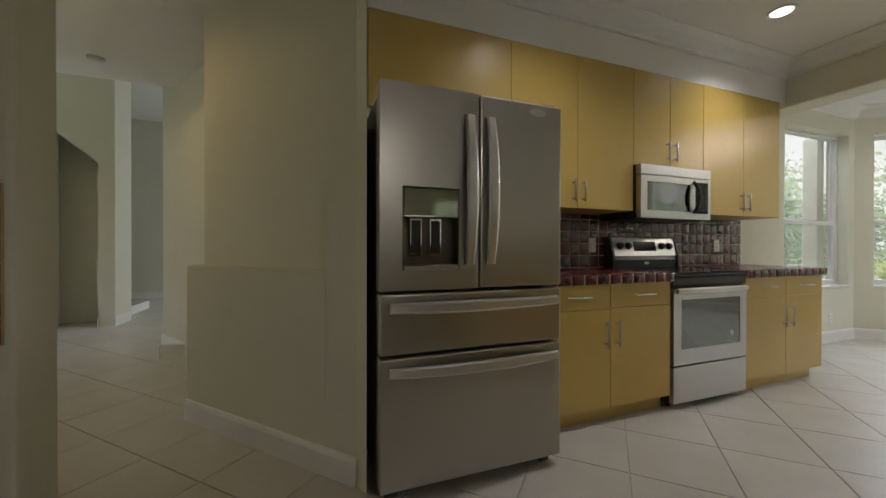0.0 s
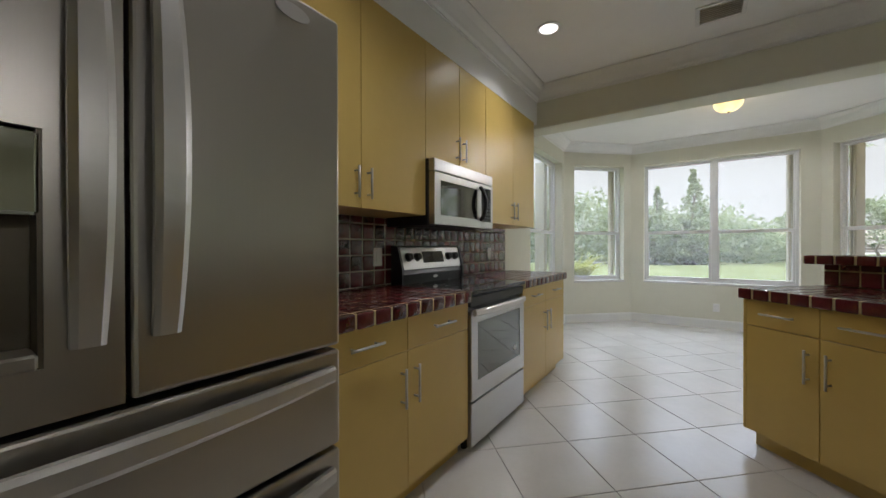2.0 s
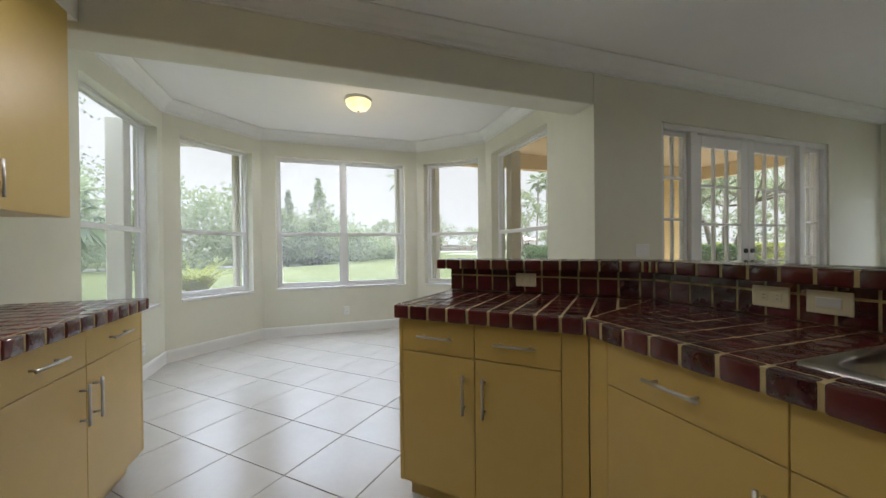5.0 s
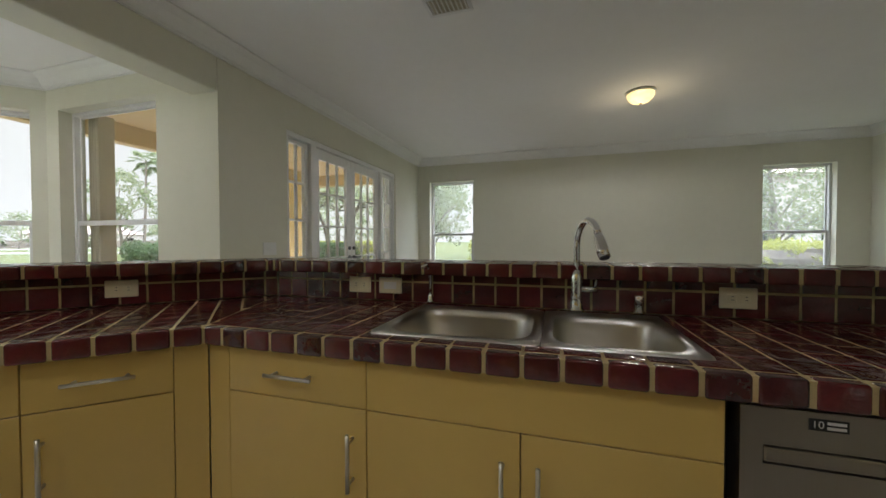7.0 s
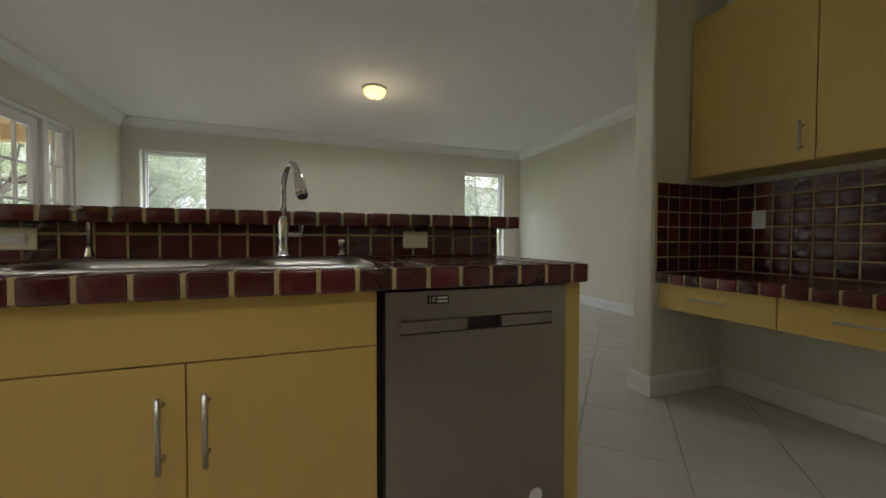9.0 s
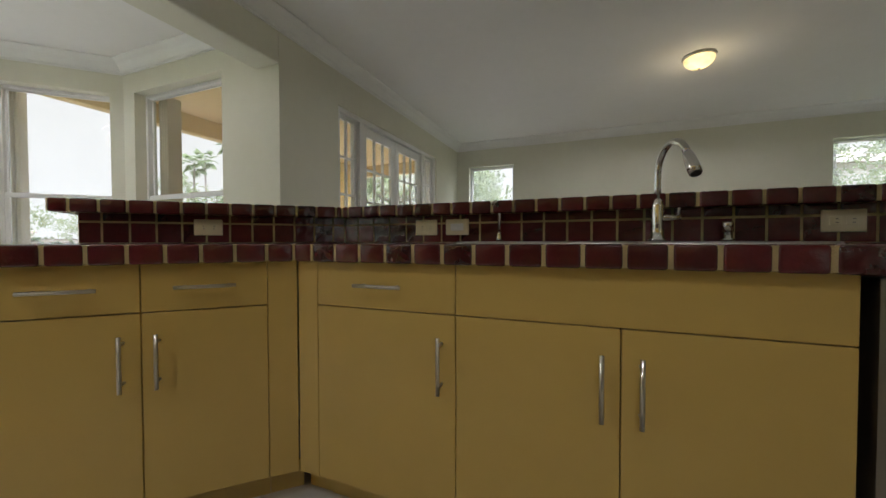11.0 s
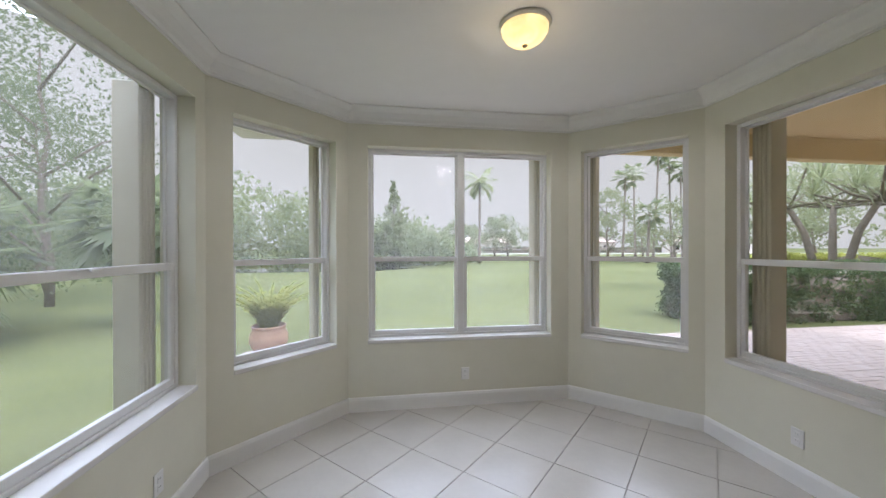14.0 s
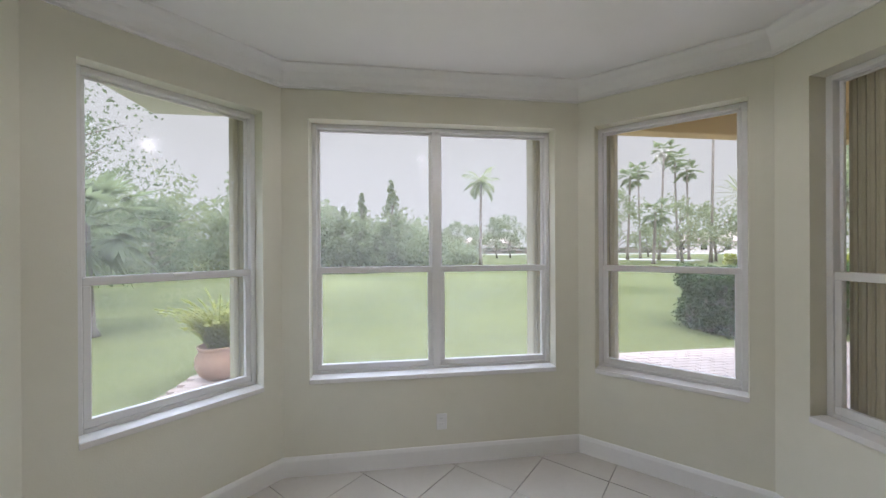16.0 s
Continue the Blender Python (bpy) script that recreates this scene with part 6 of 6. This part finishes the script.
for x, y in ((6.75, 7.08),):
    root = thing("patio_column", "broad yellow stucco pier with a moulded base", "column", (x, y, -0.05), "patio piers")
    bm = bm_new()
    box(bm, (x - 0.42, y - 0.17, 0.22), (x + 0.42, y + 0.17, EZ), bevel=0.01)
    part("shaft", bm, STUCCO, root)
    bm = bm_new()
    box(bm, (x - 0.47, y - 0.22, -0.05), (x + 0.47, y + 0.22, 0.22), bevel=0.015)
    part("base", bm, STUCCO, root)
bm = bm_new()
box(bm, (1.906, 3.874, -0.05), (1.925, 4.28, 2.87))
box(bm, (1.906, 4.28, -0.05), (1.925, 5.62, 0.60))
box(bm, (1.906, 3.874 + 0.02, -0.05), (2.43, 3.89, 2.87))
box(bm, (4.97, 3.874, -0.05), (6.19, 3.89, 2.87))
setting("wall_patio", bm, STUCCO, "yellow stucco house wall beside the patio", "wall")

# paving
bm = bm_new()
box(bm, (-2.95, 6.75, -0.12), (9.4, 8.98, -0.058))
box(bm, (1.93, 3.9, -0.12), (9.4, 6.75, -0.058))
patio = setting("pavement", bm, SAND, "pale brick paver patio", "paving")
pv = tile_mesh("paver", 0.194, 0.094, 0.03, 0.006, PAVER)
loose = bm_new()
count = 0
for j in range(54):
    y = 3.97 + j * 0.1
    if y > 8.93:
        break
    for i in range(62):
        x = -2.84 + i * 0.2 + (0.1 if j % 2 else 0)
        if x > 9.2 or (y < 6.8 and x < 2.05):
            continue
        m = Matrix.Translation((x, y, -0.057 + random.uniform(-0.002, 0.002)))
        if y > 7.15 and 2.0 < x < 5.2 and count < 290:
            put_piece("paver", pv, m, patio)
            count += 1
        else:
            box(loose, (-0.097, -0.047, 0), (0.097, 0.047, 0.029), m)
PAVER_ISLE = varied("pale_brick_paving", (0.31, 0.245, 0.21), (0.42, 0.345, 0.30), 0.85, 8.0, island=0.4, bump=0.4, bump_scale=60)
ob = part("pavers", loose, PAVER_ISLE, patio)
ob["kind"] = "stuff"


def hedge(x0, x1, y0, y1, h, label, n=240, per=60, size=0.07, material=LEAF_DARK):
    root = thing("hedge", label, "hedge", ((x0 + x1) / 2, (y0 + y1) / 2, GZ))
    bm = bm_new()
    box(bm, (x0 + 0.12, y0 + 0.12, GZ), (x1 - 0.12, y1 - 0.12, h - 0.14))
    bmesh.ops.subdivide_edges(bm, edges=bm.edges, cuts=5, use_grid_fill=True)
    for v in bm.verts:
        v.co += Vector(rng.normal(size=3)) * 0.05
    part("inner_branches", bm, BARK, root)
    c = []
    for _ in range(n):
        f = rng.random()
        x, y, z = x0 + rng.random() * (x1 - x0), y0 + rng.random() * (y1 - y0), GZ + rng.random() * (h - GZ)
        if f < 0.40:
            y = y0 + 0.06
        elif f < 0.52:
            x = x0 + 0.06
        elif f < 0.9:
            z = h - 0.06
        else:
            y = y1 - 0.06
        c.append((x, y, z))
    leaf_mesh("foliage", c, [0.2] * len(c), per, size, material, root)


hedge(5.35, 13.5, 9.35, 10.7, 1.08, "clipped dark green hedge beside the patio", 520, 70, 0.075)
hedge(12.0, 27.0, 14.6, 16.0, 1.15, "low yellow-green flowering hedge", 340, 45, 0.14, LEAF_YEL)
hedge(8.6, 9.9, -6.5, 3.2, 1.15, "bright green shrub hedge beside the house", 420, 55, 0.09, LEAF_YEL)

# potted palm by the walk
pot = thing("potted_palm", "yellow-green palm in a round terracotta pot", "potted plant", (-2.57, 8.74, -0.03))
bm = bm_new()
lathe(bm, [(0.14, 0.0), (0.21, 0.06), (0.262, 0.17), (0.258, 0.27), (0.215, 0.345), (0.23, 0.37), (0.242, 0.40), (0.22, 0.405), (0.2, 0.35), (0.0, 0.34)], (-2.57, 8.74, -0.03), 32)
part("pot", bm, TERRA, pot, "round terracotta pot", smooth=True)
for k in range(64):
    a, el = k * 2.399963, radians(89 - 26 * (k / 64))
    bm = bm_new()
    b0 = Vector((-2.57, 8.74, 0.30)) + Vector((math.cos(a), math.sin(a), 0)) * 0.06
    L = 0.58 + 0.30 * rng.random()
    pts = []
    for j in range(6):
        t = j / 5
        e = el - radians(52) * t * t
        pts.append((pts[-1] if pts else b0) + (Vector((math.cos(a) * math.cos(e), math.sin(a) * math.cos(e), math.sin(e)))) * L / 5 * (j > 0))
    side = Vector((-math.sin(a), math.cos(a), 0))
    for j in range(1, 6):
        fwd = (pts[j] - pts[j - 1]).normalized()
        for hlf in (0.0, 0.5):
            p = pts[j - 1].lerp(pts[j], hlf)
            for s in (-1, 1):
                w = 0.19 * math.sin(math.pi * min(0.95, (j + hlf) / 6 + 0.12))
                q = p + side * s * w * 0.7 + fwd * w * 0.8 + Vector((0, 0, -0.03))
                n = (q - p).cross(Vector((0, 0, 1))).normalized() * 0.022
                vs = [bm.verts.new(p - n * 0.4), bm.verts.new(p.lerp(q, 0.55) - n), bm.verts.new(q), bm.verts.new(p.lerp(q, 0.55) + n)]
                bm.faces.new(vs)
        rod(bm, pts[j - 1], pts[j], 0.005, seg=5, caps=False)
    part("frond", bm, LEAF_YEL, pot)

# canal and the wood behind it
bm = bm_new()
prism(bm, [(-60, 24.5), (-2.0, 27.5), (1.5, 31.0), (-2.0, 31.5), (-60, 30.0)], GZ - 0.2, GZ + 0.012)
setting("water", bm, WATER, "dark narrow canal at the end of the lawn", "water")
c, r = [], []
for k in range(560):
    t = rng.random()
    x = -46 + t * 54
    y = 31 + rng.random() * 8 + max(0, x) * 1.2
    h = (2.6 + 2.0 * rng.random()) * (1.0 + min(0.45, max(0.0, (-3.0 - x) * 0.08)) if x < 0 else max(0.3, 1 - x / 9))
    for j in range(3):
        c.append((x + rng.normal() * 0.6, y + rng.normal() * 0.6, GZ + 0.3 + h * (j + rng.random()) / 3))
        r.append(0.75 + 0.4 * rng.random())
ob = leaf_mesh("woodland", c, r, 22, 0.40, LEAF_PALE)
tagged(ob, "dense green thicket of shrubs and trees along the canal", "trees", kind="stuff")
tree((-0.5, 32.0, GZ), 6.9, 1.6, "tall slender conifer rising above the thicket", 60, 22, 0.26, LEAF_PALE, conical=True)
tree((-3.1, 33.0, GZ), 5.9, 1.3, "slender conifer rising above the thicket", 46, 22, 0.26, LEAF_PALE, conical=True)
tree((-4.6, 33.5, GZ), 4.9, 1.2, "slender conifer rising above the thicket", 40, 22, 0.26, LEAF_PALE, conical=True)
tree((-1.0, 31.0, GZ), 3.4, 2.0, "pale green rounded shrub by the lawn", 40, 60, 0.3, LEAF_PALE, z0=0.05)
tree((-9.8, 14.2, GZ), 8.5, 3.4, "tall open broadleaf tree beside the lawn", 120, 62, 0.12, LEAF, z0=0.10, trunk=0.09)
tree((-12.5, 17.5, GZ), 7.5, 3.4, "broadleaf tree beside the lawn", 95, 60, 0.14, LEAF, z0=0.1, trunk=0.10)
tree((-13.0, 25.0, GZ), 3.8, 2.8, "bushy green tree near the canal", 60, 50, 0.22, LEAF, z0=0.1)
palm((-6.0, 11.4, GZ), 2.1, "shaggy fan palm with drooping leaves", 36, 1.45, True, LEAF, 0.13, leaf_w=0.032)
palm((-7.5, 9.4, GZ), 1.2, "low shaggy fan palm under the trees", 26, 1.2, True, LEAF, 0.2, leaf_w=0.03)
tree((-11.0, 11.6, GZ), 8.0, 3.2, "tall open broadleaf tree beside the lawn", 95, 52, 0.12, LEAF, z0=0.14, trunk=0.09)
palm((-8.6, 11.0, GZ), 1.6, "low fan palm beside the tree", 26, 1.6, True, LEAF, 0.2, leaf_w=0.035)

# lawn palms, far trees, road and houses
palm((7.9, 38.0, GZ), 8.0, "single tall palm on the lawn", 15, 2.3, False, LEAF_PALE, 0.15, leaf_w=0.045)
for yaw, d, h in ((-35.0, 52, 10.6), (-36.6, 58, 12.5), (-38.8, 52, 13.4), (-41.0, 56, 13.0), (-42.2, 54, 11.2), (-38.2, 40, 5.0), (-44.5, 46, 15.0)):
    x, y = -0.5 + d * math.sin(radians(-yaw)), 4.0 + d * math.cos(radians(yaw))
    palm((x, y, GZ), h, "tall slim fan palm beyond the lawn", 17, 1.9, True, LEAF, 0.15, leaf_w=0.055)
for yaw, d, h, s in ((-10.5, 62, 6.0, 3.2), (-13.0, 66, 5.4, 3.4), (-16.5, 58, 6.2, 3.0), (-18.5, 60, 6.6, 3.4), (-8.0, 80, 5.0, 4.0), (-33.0, 46, 8.2, 3.6), (-37.5, 70, 5.0, 3.2), (-41.5, 44, 6.4, 4.0),
                     (-45.0, 50, 6.0, 4.0), (-50.0, 46, 6.5, 4.0), (-55.0, 50, 6.0, 4.2), (-30.0, 90, 6.0, 5.0), (-24.0, 95, 6.0, 5.0), (-62, 40, 6.5, 4.0), (-70, 36, 6.5, 4.0)):
    x, y = -0.5 + d * math.sin(radians(-yaw)), 4.0 + d * math.cos(radians(yaw))
    tree((x, y, GZ), h, s, "rounded green tree beyond the lawn", 40, 34, 0.36, LEAF_PALE, z0=0.3, trunk=0.14)
bm = bm_new()
prism(bm, [(-2, 92), (160, 70), (160, 76), (-2, 99)], GZ + 0.002, GZ + 0.016)
prism(bm, [(20, 60), (34, 42), (38, 44), (24, 63)], GZ + 0.002, GZ + 0.016)
setting("road", bm, ROAD, "pale asphalt road beyond the lawn", "road")
hedge(18.0, 120.0, 103.0, 106.0, 1.6, "long low hedge beyond the road", 300, 26, 0.6, LEAF)


def house(x, y, w, d, h, turn):
    m = Matrix.Translation((x, y, GZ)) @ Matrix.Rotation(radians(turn), 4, "Z")
    root = thing("house", "pale stucco house with a terracotta hip roof", "house", (x, y, GZ))
    bm = bm_new()
    box(bm, (-w / 2, -d / 2, 0), (w / 2, d / 2, h), m)
    part("wall", bm, HOUSE, root)
    bm = bm_new()
    e = 0.6
    lo_ = [bm.verts.new(m @ Vector(p)) for p in ((-w / 2 - e, -d / 2 - e, h), (w / 2 + e, -d / 2 - e, h), (w / 2 + e, d / 2 + e, h), (-w / 2 - e, d / 2 + e, h))]
    ra, rb = bm.verts.new(m @ Vector((-w / 2 + d / 2, 0, h + d * 0.24))), bm.verts.new(m @ Vector((w / 2 - d / 2, 0, h + d * 0.24)))
    for f in ((lo_[0], lo_[1], rb, ra), (lo_[1], lo_[2], rb), (lo_[2], lo_[3], ra, rb), (lo_[3], lo_[0], ra), lo_[::-1]):
        bm.faces.new(f)
    part("roof", bm, ROOFTILE, root)
    for k in range(4):
        bm = bm_new()
        cx = -w / 2 + (k + 0.5) * w / 4
        box(bm, (cx - 0.7, -d / 2 - 0.06, 0.9), (cx + 0.7, -d / 2 - 0.002, 2.3), m)
        part("window", bm, BLACK_GLASS, root)


house(62, 118, 22, 12, 3.2, -25)
house(86, 92, 20, 12, 3.2, -35)
house(34, 132, 22, 12, 3.2, -15)
house(17.5, 128, 18, 11, 3.2, -8)
house(34, -9, 16, 12, 5.6, -80)

# east side, seen from the family room
tree((16.5, 7.0, GZ), 6.4, 2.0, "broadleaf tree beside the house", 80, 60, 0.15, LEAF_PALE, z0=0.3)
tree((15.0, -6.1, GZ), 6.4, 2.6, "broadleaf tree beside the house", 120, 64, 0.15, LEAF_PALE, z0=0.25)
tree((22.0, 9.0, GZ), 6.0, 3.2, "rounded green tree beyond the hedge", 80, 50, 0.24, LEAF_PALE, z0=0.2)
palm((19.0, 8.6, GZ), 4.6, "palm beyond the hedge", 24, 2.2, False, LEAF, 0.16, leaf_w=0.06)


# screw pine with bare forked limbs and tufts of blades
def screw_pine(base):
    root = thing("screw_pine", "forked screw pine with tufts of long blades", "tree", base)
    b = Vector(base)
    tips = []
    bm = bm_new()
    for k in range(3):
        a = k * 2.1 + 0.4
        mid = b + Vector((math.cos(a) * 0.5, math.sin(a) * 0.7, 2.0))
        tube(bm, [b + Vector((math.cos(a) * 0.15, math.sin(a) * 0.15, 0)), mid, mid + Vector((math.cos(a) * 0.3, math.sin(a) * 0.45, 0.8))], [0.12, 0.09, 0.075], 8)
        s = mid + Vector((math.cos(a) * 0.3, math.sin(a) * 0.45, 0.8))
        for j in range(8):
            c = a + (j - 3.5) * 0.62
            e = s + Vector((math.cos(c) * (1.2 + 0.7 * rng.random()), math.sin(c) * (1.2 + 0.7 * rng.random()), 0.2 + 1.1 * rng.random()))
            tube(bm, [s, s.lerp(e, 0.5) + Vector((0, 0, -0.1)), e], [0.042, 0.034, 0.026], 6)
            tips.append(e)
    part("trunk", bm, BARK, root, smooth=True)
    for e in tips:
        bm = bm_new()
        for k in range(44):
            a, el = k * 2.399963, radians(84 - 120 * k / 44)
            d = Vector((math.cos(a) * math.cos(el), math.sin(a) * math.cos(el), math.sin(el)))
            q = e + d * 0.7
            t = q + d * 0.25 + Vector((0, 0, -0.22))
            n = d.cross(Vector((0.1, 0.2, 1))).normalized() * 0.019
            bm.faces.new([bm.verts.new(v) for v in (e - n * 0.6, e + n * 0.6, q + n, q - n)])
            bm.faces.new([bm.verts.new(v) for v in (q - n, q + n, t)])
        part("leaf_tuft", bm, LEAF_PALE, root)


screw_pine((12.4, 12.3, GZ))
screw_pine((14.4, 11.0, GZ))


# ---------------------------------------------------------------- floor tiles, laid on the diagonal
TP, TG = 0.4525, 0.005
ORG = (-0.982, 6.165)
q = math.sqrt(0.5)
fm = Matrix(((q, -q, 0, ORG[0]), (q, q, 0, ORG[1]), (0, 0, 1, -0.0095), (0, 0, 0, 1)))
fmi = fm.inverted()
far = bm_new()
pieces = 0
near_list = []
for i in range(-30, 22):
    for j in range(-30, 26):
        cx, cy = (i + 0.5) * TP, (j + 0.5) * TP
        c = fm @ Vector((cx, cy, 0))
        x, y = c.x, c.y
        if y > 3.8:
            planes = [(-1, 0, -LX + 0.02), (1, 0, RX + 0.02), (0, 1, BY + 0.02), (-q, q, (q * (-C23[0] + C23[1])) + 0.02), (q, q, q * (C34[0] + C34[1]) + 0.02)]
        elif y > -0.1 or x > -1.9:
            planes = [(0, -1, 6.0), (1, 0, EX + 0.02)]
            if y > 0:
                planes.append((-1, 0, -LX + 0.02))
            if x > RX:
                planes += [(0, 1, NY + 0.02), (0, -1, -FS + 0.02)]
        else:
            planes = [(-1, 0, 9.0), (0, -1, 6.0), (0, 1, 0.6)]
        w = TP - TG
        loc = [(cx - w / 2, cy - w / 2), (cx + w / 2, cy - w / 2), (cx + w / 2, cy + w / 2), (cx - w / 2, cy + w / 2)]
        world = [tuple((fm @ Vector((*p, 0))).xy) for p in loc]
        poly = clipped(world, planes)
        if len(poly) < 3 or area(poly) < 0.002:
            continue
        near_list.append((abs(x + 0.2) + 0.8 * abs(y - 2.6), cx, cy, poly, area(poly) > 0.995 * w * w))
near_list.sort(key=lambda r: r[0])
for k, (_, cx, cy, poly, whole) in enumerate(near_list):
    if k < 300 and whole:
        put_piece("floor_tile", tile_mesh("floor_tile", TP - TG, TP - TG, 0.0095, 0.0025, FLOOR_TILE), fm @ Matrix.Translation((cx, cy, random.uniform(-0.0003, 0.0003))), floor)
    elif k < 300:
        o = Vector((sum(p[0] for p in poly) / len(poly), sum(p[1] for p in poly) / len(poly), 0))
        bm = bm_new()
        prism(bm, [(p[0] - o.x, p[1] - o.y) for p in poly], -0.0095, 0.0)
        me = bpy.data.meshes.new("floor_tile")
        bm.to_mesh(me)
        bm.free()
        me.materials.append(FLOOR_TILE)
        put_piece("floor_tile", me, Matrix.Translation(o), floor)
    else:
        prism(far, poly, -0.0095, 0.0)
FLOOR_ISLE = varied("cream_floor_tiling", (0.53, 0.50, 0.44), (0.61, 0.58, 0.52), 0.24, 3.5, bump=0.06, bump_scale=30, island=0.25, rough_vary=0.06)
ob = part("floor_tiling", far, FLOOR_ISLE, floor)
ob["kind"] = "stuff"
